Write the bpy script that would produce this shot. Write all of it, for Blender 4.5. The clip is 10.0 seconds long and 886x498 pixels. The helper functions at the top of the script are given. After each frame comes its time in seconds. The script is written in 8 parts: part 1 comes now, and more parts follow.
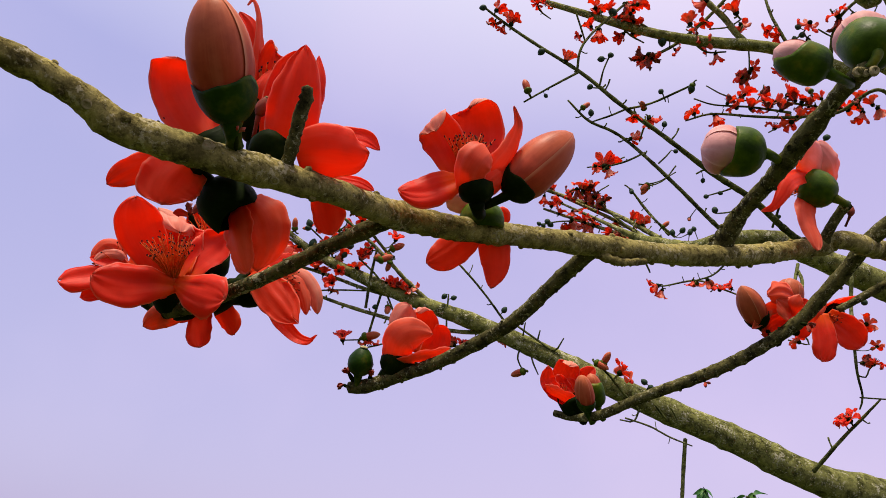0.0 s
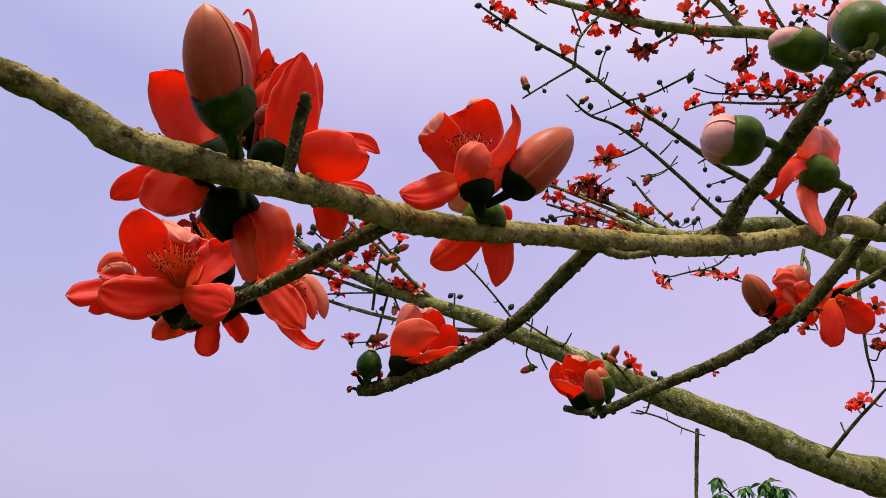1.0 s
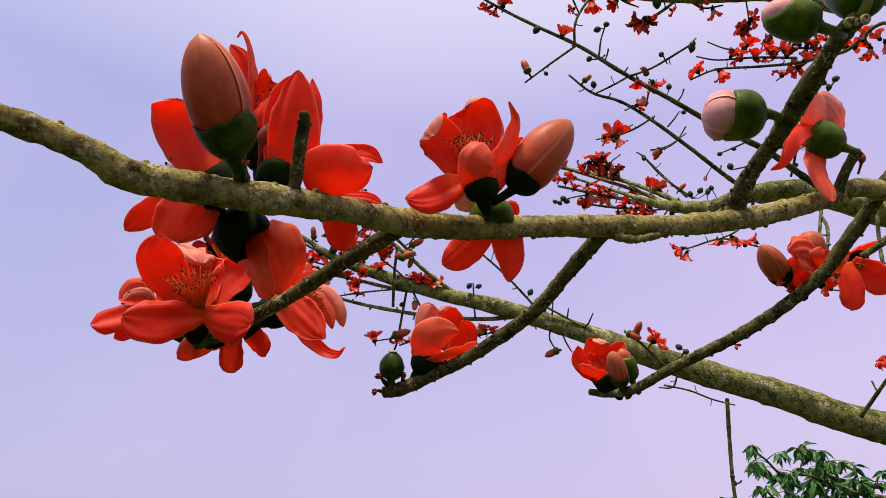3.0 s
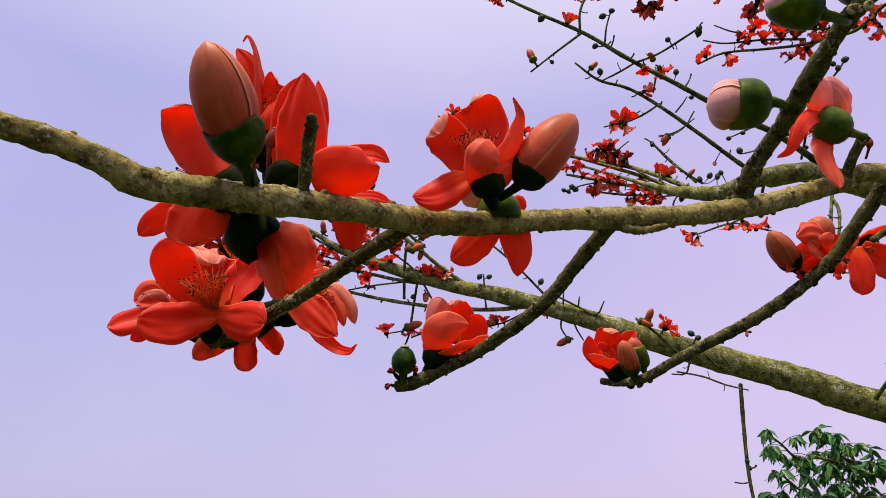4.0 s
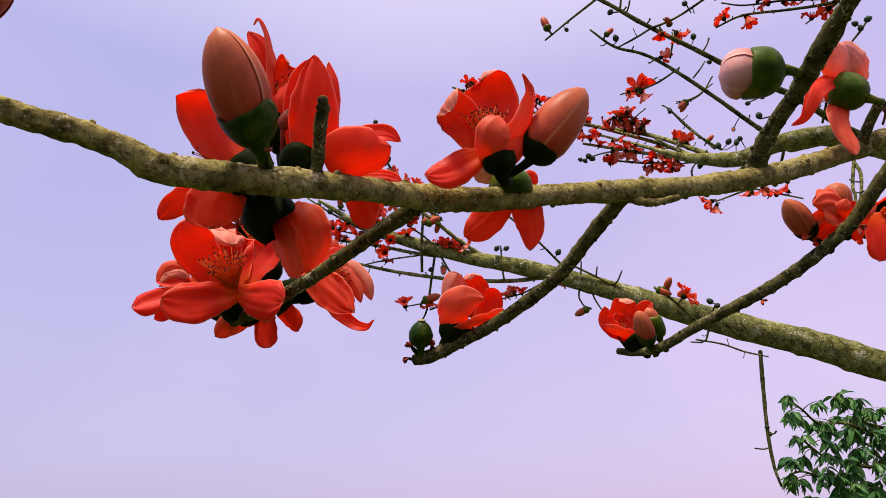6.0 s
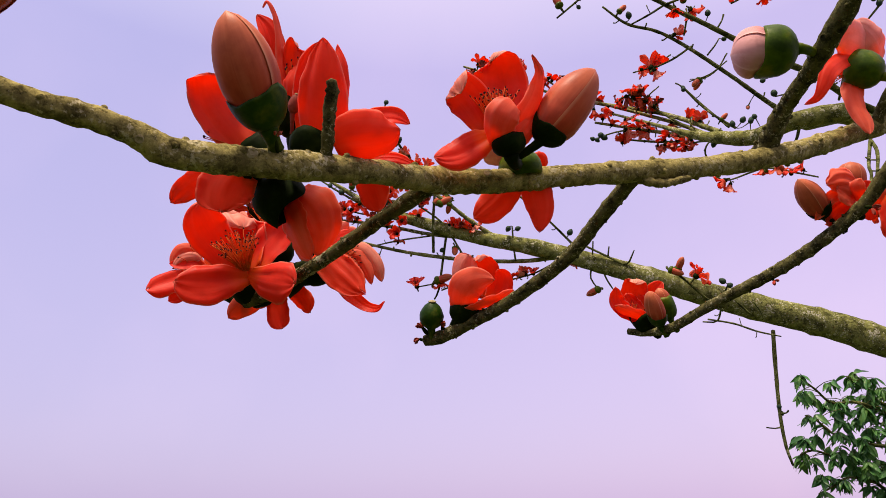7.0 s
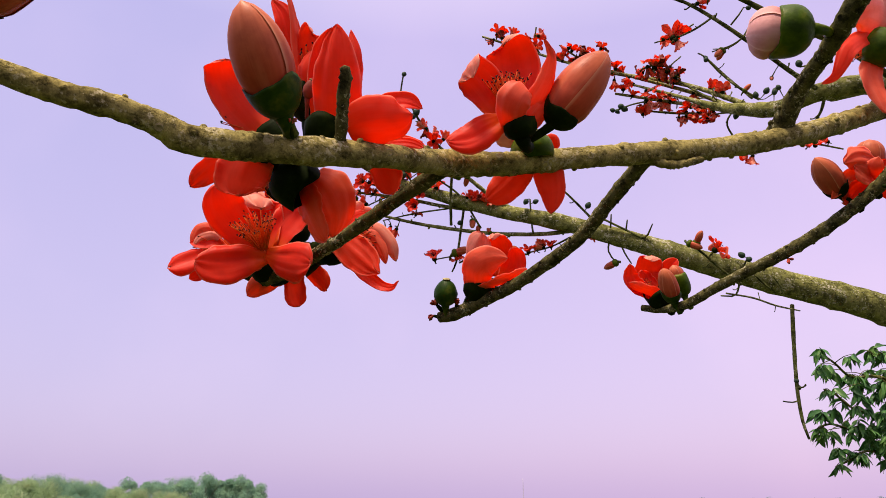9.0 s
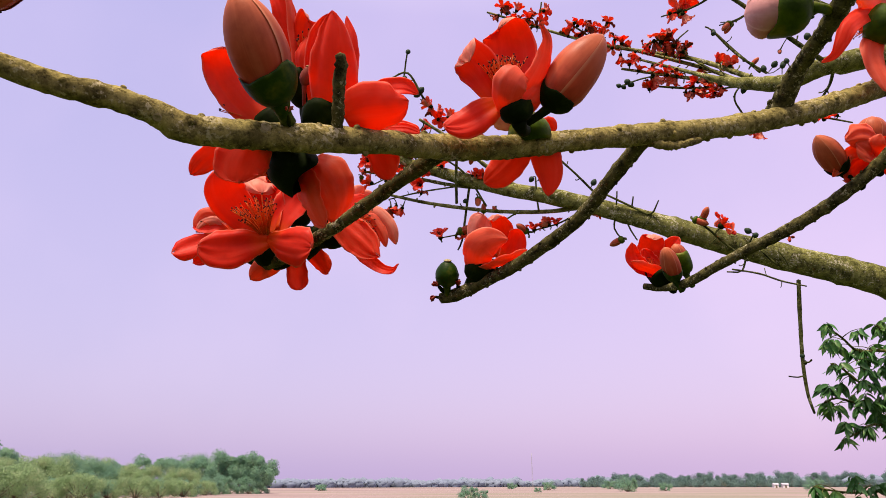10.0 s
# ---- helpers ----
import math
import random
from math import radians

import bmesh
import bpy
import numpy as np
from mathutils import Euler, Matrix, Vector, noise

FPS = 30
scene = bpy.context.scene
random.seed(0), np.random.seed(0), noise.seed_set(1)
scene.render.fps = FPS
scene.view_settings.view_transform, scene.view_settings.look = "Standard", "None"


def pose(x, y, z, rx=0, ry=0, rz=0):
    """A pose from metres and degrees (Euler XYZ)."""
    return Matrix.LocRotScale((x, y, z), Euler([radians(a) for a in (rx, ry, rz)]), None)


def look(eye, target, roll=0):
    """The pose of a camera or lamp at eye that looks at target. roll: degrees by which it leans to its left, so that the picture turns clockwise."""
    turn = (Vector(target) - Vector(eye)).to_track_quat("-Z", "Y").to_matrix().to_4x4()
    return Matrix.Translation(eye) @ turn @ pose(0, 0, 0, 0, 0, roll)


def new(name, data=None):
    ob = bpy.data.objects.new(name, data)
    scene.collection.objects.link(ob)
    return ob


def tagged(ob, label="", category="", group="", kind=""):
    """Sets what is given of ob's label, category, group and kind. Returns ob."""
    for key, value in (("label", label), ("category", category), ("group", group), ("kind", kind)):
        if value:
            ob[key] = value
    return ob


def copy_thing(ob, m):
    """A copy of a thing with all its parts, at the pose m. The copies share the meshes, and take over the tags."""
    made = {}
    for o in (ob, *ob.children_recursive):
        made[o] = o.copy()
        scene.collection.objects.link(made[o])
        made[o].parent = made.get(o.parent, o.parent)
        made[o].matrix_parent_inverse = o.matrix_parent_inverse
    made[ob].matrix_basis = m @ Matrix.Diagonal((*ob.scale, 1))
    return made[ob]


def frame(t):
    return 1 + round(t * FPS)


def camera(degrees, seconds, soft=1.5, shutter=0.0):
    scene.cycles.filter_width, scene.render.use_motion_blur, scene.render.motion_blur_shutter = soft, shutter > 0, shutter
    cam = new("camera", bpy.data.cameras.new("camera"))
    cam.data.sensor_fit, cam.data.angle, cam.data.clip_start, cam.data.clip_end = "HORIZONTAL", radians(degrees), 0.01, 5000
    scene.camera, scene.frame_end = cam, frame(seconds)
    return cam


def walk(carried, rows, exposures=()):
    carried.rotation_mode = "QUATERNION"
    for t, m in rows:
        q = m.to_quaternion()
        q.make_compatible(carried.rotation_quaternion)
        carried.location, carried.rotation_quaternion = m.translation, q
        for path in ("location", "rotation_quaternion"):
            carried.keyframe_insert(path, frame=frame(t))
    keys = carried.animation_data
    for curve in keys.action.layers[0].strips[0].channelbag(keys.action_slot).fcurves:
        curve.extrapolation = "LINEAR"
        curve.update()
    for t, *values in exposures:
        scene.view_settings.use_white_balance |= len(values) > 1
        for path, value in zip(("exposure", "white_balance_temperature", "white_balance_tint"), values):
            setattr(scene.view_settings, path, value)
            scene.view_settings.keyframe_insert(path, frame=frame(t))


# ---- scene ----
cam = camera(64.60, 10.0, 0.62)
PATH = [
    (0, (-0.0243, 0.0524, 1.9889, 118.585, -5.786, -6.268)),
    (0.5, (-0.0241, 0.0511, 1.9884, 118.468, -4.879, -5.545)),
    (1, (-0.0235, 0.0496, 1.9885, 118.400, -4.027, -4.862)),
    (1.5, (-0.0221, 0.0478, 1.9886, 118.247, -2.956, -4.017)),
    (2, (-0.0213, 0.0465, 1.9890, 117.876, -2.092, -3.183)),
    (3.5, (-0.0193, 0.0358, 1.9943, 117.170, 0.185, -0.708)),
    (4, (-0.0188, 0.0325, 1.9943, 116.693, 0.417, -0.126)),
    (4.5, (-0.0181, 0.0293, 1.9944, 116.315, 0.591, 0.292)),
    (5, (-0.0171, 0.0262, 1.9939, 115.902, 0.598, 0.648)),
    (5.5, (-0.0161, 0.0249, 1.9939, 115.205, 0.732, 1.135)),
    (7, (-0.0135, 0.0206, 1.9941, 112.804, 0.603, 2.626)),
    (7.5, (-0.0128, 0.0194, 1.9948, 112.097, 0.388, 2.969)),
    (8, (-0.0120, 0.0166, 1.9961, 111.621, 0.193, 3.207)),
    (8.5, (-0.0104, 0.0123, 1.9972, 111.024, -0.076, 3.478)),
    (9, (-0.0078, 0.0076, 1.9978, 110.433, -0.132, 3.972)),
    (9.5, (-0.0034, 0.0023, 1.9988, 109.544, 0.080, 4.467)),
    (10, (0.0000, 0.0000, 2.0000, 108.584, 0.142, 4.710)),
]
walk(cam, [(t, pose(*p)) for t, p in PATH], [(0.0, 0.01, 6750, 12), (4.5, 0.02, 6750, 13), (6.0, 0.08, 6850, 15), (8.0, 0.18, 7200, 20), (10.0, 0.19, 7200, 20)])

# ---- hazy daylight ----
SUN_UP, SUN_ROUND = radians(68), radians(200)   # height; clockwise from +y
world = bpy.data.worlds.new("hazy_sky")
scene.world = world
world.use_nodes = True
wn, wl = world.node_tree.nodes, world.node_tree.links
wn.clear()
sky = wn.new("ShaderNodeTexSky")
sky.sky_type, sky.sun_disc = "NISHITA", False
sky.sun_elevation, sky.sun_rotation = SUN_UP, SUN_ROUND
sky.dust_density, sky.air_density = 4.0, 1.5
clear = wn.new("ShaderNodeBackground")
clear.inputs["Strength"].default_value = 0.05
wl.new(sky.outputs[0], clear.inputs["Color"])
where = wn.new("ShaderNodeTexCoord")
split = wn.new("ShaderNodeSeparateXYZ")
wl.new(where.outputs["Generated"], split.inputs[0])
ramp = wn.new("ShaderNodeValToRGB")
for at, colour in ((0.0, (0.43, 0.37, 0.635, 1)), (0.12, (0.415, 0.365, 0.635, 1)), (0.3, (0.41, 0.366, 0.635, 1)), (0.6, (0.365, 0.347, 0.63, 1)), (1.0, (0.33, 0.335, 0.60, 1))):
    stop = ramp.color_ramp.elements.new(at)
    stop.color = colour
ramp.color_ramp.elements.remove(ramp.color_ramp.elements[0])
ramp.color_ramp.elements.remove(ramp.color_ramp.elements[-1])
wl.new(split.outputs["Z"], ramp.inputs[0])
cloud = wn.new("ShaderNodeTexNoise")
cloud.inputs["Scale"].default_value, cloud.inputs["Detail"].default_value = 2.2, 4.0
wl.new(where.outputs["Generated"], cloud.inputs["Vector"])
thin = wn.new("ShaderNodeMapRange")
thin.inputs["From Min"].default_value, thin.inputs["From Max"].default_value = 0.48, 0.75
thin.inputs["To Max"].default_value = 0.20
wl.new(cloud.outputs["Fac"], thin.inputs["Value"])
veil = wn.new("ShaderNodeMixRGB")
veil.inputs["Color2"].default_value = (0.74, 0.56, 0.80, 1)
wl.new(thin.outputs[0], veil.inputs["Fac"])
wl.new(ramp.outputs[0], veil.inputs["Color1"])
warm = wn.new("ShaderNodeMapRange")
warm.inputs["From Min"].default_value, warm.inputs["From Max"].default_value = -0.5, 0.6
wl.new(split.outputs["X"], warm.inputs["Value"])
drift = wn.new("ShaderNodeMixRGB")
drift.blend_type = "MULTIPLY"
drift.inputs["Fac"].default_value = 1.0
tone = wn.new("ShaderNodeMixRGB")
tone.inputs["Color1"].default_value, tone.inputs["Color2"].default_value = (0.92, 0.955, 0.985, 1), (1.24, 1.12, 1.08, 1)
wl.new(warm.outputs[0], tone.inputs["Fac"])
wl.new(veil.outputs[0], drift.inputs["Color1"])
wl.new(tone.outputs[0], drift.inputs["Color2"])
haze = wn.new("ShaderNodeBackground")
haze.inputs["Strength"].default_value = 1.0
wl.new(drift.outputs[0], haze.inputs["Color"])
both = wn.new("ShaderNodeAddShader")
wl.new(clear.outputs[0], both.inputs[0])
wl.new(haze.outputs[0], both.inputs[1])
wl.new(both.outputs[0], wn.new("ShaderNodeOutputWorld").inputs["Surface"])
lamp = bpy.data.lights.new("sun", "SUN")
lamp.energy, lamp.angle, lamp.color = 4.6, radians(10), (1.0, 0.89, 0.72)
sun = new("sun", lamp)
sun.matrix_world = look((math.sin(SUN_ROUND) * 40, math.cos(SUN_ROUND) * 40, 2 + 40 * math.tan(SUN_UP)), (0, 0, 2))


# ---- materials ----
def material(name, rough=0.6, spec=0.3):
    mat = bpy.data.materials.new(name)
    mat.use_nodes = True
    n, l = mat.node_tree.nodes, mat.node_tree.links
    bsdf = n["Principled BSDF"]
    bsdf.inputs["Roughness"].default_value = rough
    bsdf.inputs["Specular IOR Level"].default_value = spec
    return mat, n, l, bsdf


def noise_tex(n, l, vector, scale, detail=4.0, rough=0.55):
    tex = n.new("ShaderNodeTexNoise")
    tex.inputs["Scale"].default_value, tex.inputs["Detail"].default_value = scale, detail
    tex.inputs["Roughness"].default_value = rough
    if vector is not None:
        l.new(vector, tex.inputs["Vector"])
    return tex.outputs["Fac"]


def colours(n, l, fac, stops):
    r = n.new("ShaderNodeValToRGB")
    r.color_ramp.elements[0].position, r.color_ramp.elements[0].color = stops[0][0], (*stops[0][1], 1)
    r.color_ramp.elements[1].position, r.color_ramp.elements[1].color = stops[-1][0], (*stops[-1][1], 1)
    for at, c in stops[1:-1]:
        r.color_ramp.elements.new(at).color = (*c, 1)
    l.new(fac, r.inputs[0])
    return r.outputs[0]


def blend(n, l, fac, a, b, kind="MIX"):
    m = n.new("ShaderNodeMixRGB")
    m.blend_type = kind
    for socket, value in zip(m.inputs, (fac, a, b)):
        if isinstance(value, (int, float)):
            socket.default_value = value
        elif isinstance(value, tuple):
            socket.default_value = (*value, 1)
        else:
            l.new(value, socket)
    return m.outputs[0]


def bump(n, l, bsdf, height, strength, distance):
    b = n.new("ShaderNodeBump")
    b.inputs["Strength"].default_value, b.inputs["Distance"].default_value = strength, distance
    l.new(height, b.inputs["Height"])
    l.new(b.outputs[0], bsdf.inputs["Normal"])


def scaled(n, l, vector, scale):
    m = n.new("ShaderNodeMapping")
    m.inputs["Scale"].default_value = scale
    l.new(vector, m.inputs["Vector"])
    return m.outputs[0]


def translucent(mat, n, l, bsdf, colour, share):
    """Lets part of the light through a thin leaf or petal."""
    t = n.new("ShaderNodeBsdfTranslucent")
    if isinstance(colour, tuple):
        t.inputs["Color"].default_value = (*colour, 1)
    else:
        l.new(colour, t.inputs["Color"])
    m = n.new("ShaderNodeMixShader")
    m.inputs[0].default_value = share
    l.new(bsdf.outputs[0], m.inputs[1])
    l.new(t.outputs[0], m.inputs[2])
    l.new(m.outputs[0], n["Material Output"].inputs["Surface"])


def bark(name, dark, mid, pale, grain):
    """Rough olive-brown bark: flaking patches, dark stains and cracks, pale lichen crust, fine cross wrinkles. grain: lichen flecks to the metre."""
    mat, n, l, bsdf = material(name, 0.9, 0.04)
    at = n.new("ShaderNodeTexCoord")
    place, along = at.outputs["Object"], at.outputs["UV"]
    stain = noise_tex(n, l, place, grain * 0.14, 6.0, 0.65)
    fine = noise_tex(n, l, place, grain * 1.5, 6.0, 0.7)
    base = colours(n, l, stain, [(0.38, dark), (0.50, mid), (0.60, tuple(c * 1.25 for c in mid))])
    flake = n.new("ShaderNodeTexVoronoi")
    flake.inputs["Scale"].default_value = grain * 0.42
    warp = n.new("ShaderNodeVectorMath")
    warp.operation = "ADD"
    l.new(place, warp.inputs[0])
    shake = n.new("ShaderNodeVectorMath")
    shake.operation = "SCALE"
    shake.inputs["Scale"].default_value = 2.2 / grain
    wobble = n.new("ShaderNodeTexNoise")
    wobble.inputs["Scale"].default_value, wobble.inputs["Detail"].default_value = grain * 0.5, 4.0
    l.new(place, wobble.inputs["Vector"])
    l.new(wobble.outputs["Color"], shake.inputs[0])
    l.new(shake.outputs[0], warp.inputs[1])
    l.new(warp.outputs[0], flake.inputs["Vector"])
    grey = n.new("ShaderNodeRGBToBW")
    l.new(flake.outputs["Color"], grey.inputs[0])
    base = blend(n, l, 0.5, base, colours(n, l, grey.outputs[0], [(0.2, (0.50, 0.48, 0.46)), (0.55, (0.95, 0.95, 0.95)), (0.8, (1.25, 1.22, 1.15))]), "MULTIPLY")
    base = blend(n, l, 0.5, base, colours(n, l, fine, [(0.35, (0.25, 0.24, 0.22)), (0.62, (1.1, 1.1, 1.1))]), "MULTIPLY")
    crack = colours(n, l, noise_tex(n, l, scaled(n, l, place, (1.0, 1.0, 1.6)), grain * 0.38, 6.0, 0.75), [(0.38, (0.12, 0.10, 0.08)), (0.46, (1, 1, 1))])
    base = blend(n, l, 0.55, base, crack, "MULTIPLY")
    spots = noise_tex(n, l, place, grain * 0.7, 4.0, 0.7)
    patch = noise_tex(n, l, place, grain * 0.12, 3.0)
    near = n.new("ShaderNodeMath")
    near.operation = "MULTIPLY_ADD"
    l.new(patch, near.inputs[0])
    near.inputs[1].default_value = 0.6
    l.new(spots, near.inputs[2])
    fleck = colours(n, l, near.outputs[0], [(0.885, (0, 0, 0)), (0.95, (0.7, 0.7, 0.7))])
    base = blend(n, l, fleck, base, pale)
    l.new(base, bsdf.inputs["Base Color"])
    rings = n.new("ShaderNodeTexNoise")
    rings.inputs["Scale"].default_value, rings.inputs["Detail"].default_value = 1.0, 3.0
    l.new(scaled(n, l, along, (5.0, grain * 1.1, 1.0)), rings.inputs["Vector"])
    relief = blend(n, l, 0.4, blend(n, l, 0.45, fine, rings.outputs["Fac"]), blend(n, l, 0.5, crack, grey.outputs[0]))
    bump(n, l, bsdf, relief, 1.0, 0.9 / grain)
    return mat


def petal_material(name, low, high, through_colour, share, rough=0.42, spec=0.45, rim_colour=(0.92, 0.40, 0.26), tip=None, vein=0.16, pale=None, streak=0.5):
    """Fleshy waxy petal: colour from its base to its tip, streaks and fine veins along it, bruised blotches, a rim in
    rim_colour. pale: colour of the lighter streaks.
    """
    mat, n, l, bsdf = material(name, rough, spec)
    uv = n.new("ShaderNodeTexCoord").outputs["UV"]
    sep = n.new("ShaderNodeSeparateXYZ")
    l.new(uv, sep.inputs[0])
    place = n.new("ShaderNodeTexCoord").outputs["Object"]
    base = colours(n, l, sep.outputs["Y"], [(0.0, low), (0.35, high), (1.0, tip or high)])
    wide = noise_tex(n, l, scaled(n, l, uv, (4.5, 0.8, 1.0)), 1.0, 3.0)
    veins = noise_tex(n, l, scaled(n, l, uv, (24.0, 1.6, 1.0)), 1.0, 3.0)
    blot, bruise = noise_tex(n, l, place, 70.0, 5.0, 0.6), noise_tex(n, l, place, 26.0, 4.0, 0.6)
    base = blend(n, l, colours(n, l, wide, [(0.46, (0, 0, 0)), (0.66, (streak, streak, streak))]), base, pale or tuple(min(1, c * 1.2 + 0.03) for c in high))
    base = blend(n, l, vein, base, colours(n, l, veins, [(0.36, (0.55, 0.40, 0.40)), (0.6, (1, 1, 1))]), "MULTIPLY")
    base = blend(n, l, 0.5, base, colours(n, l, bruise, [(0.36, (0.62, 0.46, 0.46)), (0.56, (1, 1, 1))]), "MULTIPLY")
    base = blend(n, l, 0.4, base, colours(n, l, blot, [(0.34, (0.60, 0.46, 0.46)), (0.52, (1, 1, 1))]), "MULTIPLY")
    rim = n.new("ShaderNodeMath")
    rim.operation = "SUBTRACT"
    l.new(sep.outputs["X"], rim.inputs[0])
    rim.inputs[1].default_value = 0.5
    away = n.new("ShaderNodeMath")
    away.operation = "ABSOLUTE"
    l.new(rim.outputs[0], away.inputs[0])
    edge = colours(n, l, away.outputs[0], [(0.452, (0, 0, 0)), (0.495, (0.75, 0.75, 0.75))])
    end = colours(n, l, sep.outputs["Y"], [(0.955, (0, 0, 0)), (0.995, (0.5, 0.5, 0.5))])
    base = blend(n, l, blend(n, l, 1.0, edge, end, "LIGHTEN"), base, rim_colour)
    l.new(base, bsdf.inputs["Base Color"])
    bump(n, l, bsdf, blend(n, l, 0.45, blend(n, l, 0.5, veins, wide), blot), 0.35, 0.0012)
    translucent(mat, n, l, bsdf, through_colour, share)
    return mat


def mottled(name, stops, scale, rough=0.5, spec=0.4, relief=0.3, depth=0.002, thin=None):
    """Plain plant tissue, soil or wood, mottled at two scales."""
    mat, n, l, bsdf = material(name, rough, spec)
    place = n.new("ShaderNodeTexCoord").outputs["Object"]
    big, small = noise_tex(n, l, place, scale, 4.0), noise_tex(n, l, place, scale * 7, 4.0)
    base = colours(n, l, big, stops)
    base = blend(n, l, 0.5, base, colours(n, l, small, [(0.3, (0.55, 0.55, 0.55)), (0.7, (1, 1, 1))]), "MULTIPLY")
    l.new(base, bsdf.inputs["Base Color"])
    bump(n, l, bsdf, small, relief, depth)
    if thin:
        translucent(mat, n, l, bsdf, base, thin)
    return mat


BARK_NEAR = bark("olive_brown_bark", (0.140, 0.118, 0.040), (0.30, 0.258, 0.090), (0.50, 0.45, 0.27), 400.0)
BARK_TWIG = bark("dark_twig_bark", (0.034, 0.032, 0.012), (0.110, 0.103, 0.038), (0.44, 0.42, 0.26), 480.0)
BARK_FAR = bark("pale_green_bark", (0.085, 0.092, 0.026), (0.225, 0.235, 0.072), (0.62, 0.60, 0.42), 170.0)
BARK_THIN = bark("thin_twig_bark", (0.030, 0.040, 0.012), (0.115, 0.130, 0.038), (0.32, 0.33, 0.15), 90.0)
PETAL_IN = petal_material("red_petal_inside", (0.90, 0.20, 0.012), (0.93, 0.056, 0.026), (1.0, 0.10, 0.018), 0.58, 0.45, 0.20, pale=(0.98, 0.15, 0.085))
PETAL_OUT = petal_material("velvety_petal_outside", (0.90, 0.12, 0.020), (0.94, 0.095, 0.042), (1.0, 0.165, 0.040), 0.63, 0.45, 0.20, pale=(0.98, 0.21, 0.12))
BUD_SKIN = petal_material("dusky_bud_petal", (0.48, 0.048, 0.018), (0.48, 0.074, 0.029), (0.6, 0.08, 0.03), 0.06, 0.45, 0.16, (0.64, 0.26, 0.13), (0.54, 0.145, 0.055), 0.14, (0.62, 0.165, 0.075), 0.6)
PALE_SKIN = petal_material("pale_pink_bud_petal", (0.66, 0.23, 0.19), (0.78, 0.40, 0.37), (0.84, 0.36, 0.28), 0.14, 0.55, 0.15, (0.80, 0.50, 0.45), None, 0.08, (0.88, 0.58, 0.53), 0.6)
PINK_SKIN = petal_material("pink_petal_outside", (0.88, 0.11, 0.034), (0.92, 0.18, 0.085), (1.0, 0.19, 0.06), 0.52, 0.5, 0.22, pale=(0.97, 0.34, 0.22))
ROSE_SKIN = petal_material("rose_petal_outside", (0.86, 0.18, 0.08), (0.90, 0.32, 0.21), (1.0, 0.28, 0.15), 0.36, 0.5, 0.2, pale=(0.95, 0.54, 0.40), streak=0.7)
BLUSH_SKIN = petal_material("blush_petal_outside", (0.88, 0.26, 0.17), (0.91, 0.46, 0.38), (1.0, 0.44, 0.32), 0.40, 0.5, 0.2, pale=(0.95, 0.60, 0.50), streak=0.7)
CALYX = mottled("dark_green_calyx", [(0.3, (0.004, 0.008, 0.001)), (0.55, (0.007, 0.015, 0.0015)), (0.7, (0.020, 0.030, 0.003))], 55.0, 0.6, 0.03, 0.25, 0.001)
CALYX_DEEP = mottled("deep_green_calyx", [(0.3, (0.006, 0.024, 0.0015)), (0.55, (0.018, 0.050, 0.002)), (0.72, (0.10, 0.115, 0.008))], 50.0, 0.45, 0.10, 0.3, 0.001)
CALYX_PALE = mottled("olive_green_calyx", [(0.3, (0.018, 0.044, 0.0015)), (0.5, (0.052, 0.100, 0.003)), (0.66, (0.15, 0.155, 0.010)), (0.78, (0.30, 0.25, 0.05))], 45.0, 0.45, 0.10, 0.3, 0.001)
FILAMENT = mottled("orange_filament", [(0.3, (0.80, 0.085, 0.018)), (0.6, (0.86, 0.18, 0.03)), (0.75, (0.9, 0.38, 0.07))], 80.0, 0.5, 0.2, 0.0, 0.001, 0.3)
ANTHER = mottled("dark_anther", [(0.3, (0.03, 0.008, 0.006)), (0.7, (0.07, 0.02, 0.012))], 200.0, 0.7, 0.2)
WITHERED = mottled("withered_brown_petal", [(0.3, (0.07, 0.018, 0.012)), (0.5, (0.22, 0.036, 0.020)), (0.62, (0.42, 0.07, 0.04)), (0.75, (0.50, 0.20, 0.13))], 30.0, 0.7, 0.2, 0.3, 0.002)
SCAR = mottled("pale_leaf_scar", [(0.3, (0.20, 0.165, 0.07)), (0.7, (0.42, 0.37, 0.20))], 300.0, 0.9, 0.1)
LEAF = mottled("green_leaf", [(0.3, (0.050, 0.18, 0.050)), (0.5, (0.090, 0.29, 0.075)), (0.7, (0.22, 0.42, 0.10))], 5.0, 0.36, 0.4, 0.1, 0.003, 0.45)
BUD_GREEN = mottled("blue_green_bud", [(0.3, (0.014, 0.032, 0.018)), (0.55, (0.03, 0.062, 0.034)), (0.75, (0.07, 0.10, 0.05))], 40.0, 0.6, 0.15, 0.2, 0.002)


# ---- helpers for building ----
rng = random.Random(7)


def thing(name, at, label, category, group="", kind=""):
    """An Empty at a thing's base, for its parts."""
    ob = new(name)
    ob.location = at
    ob.empty_display_size = 0.02
    return tagged(ob, label, category, group, kind)


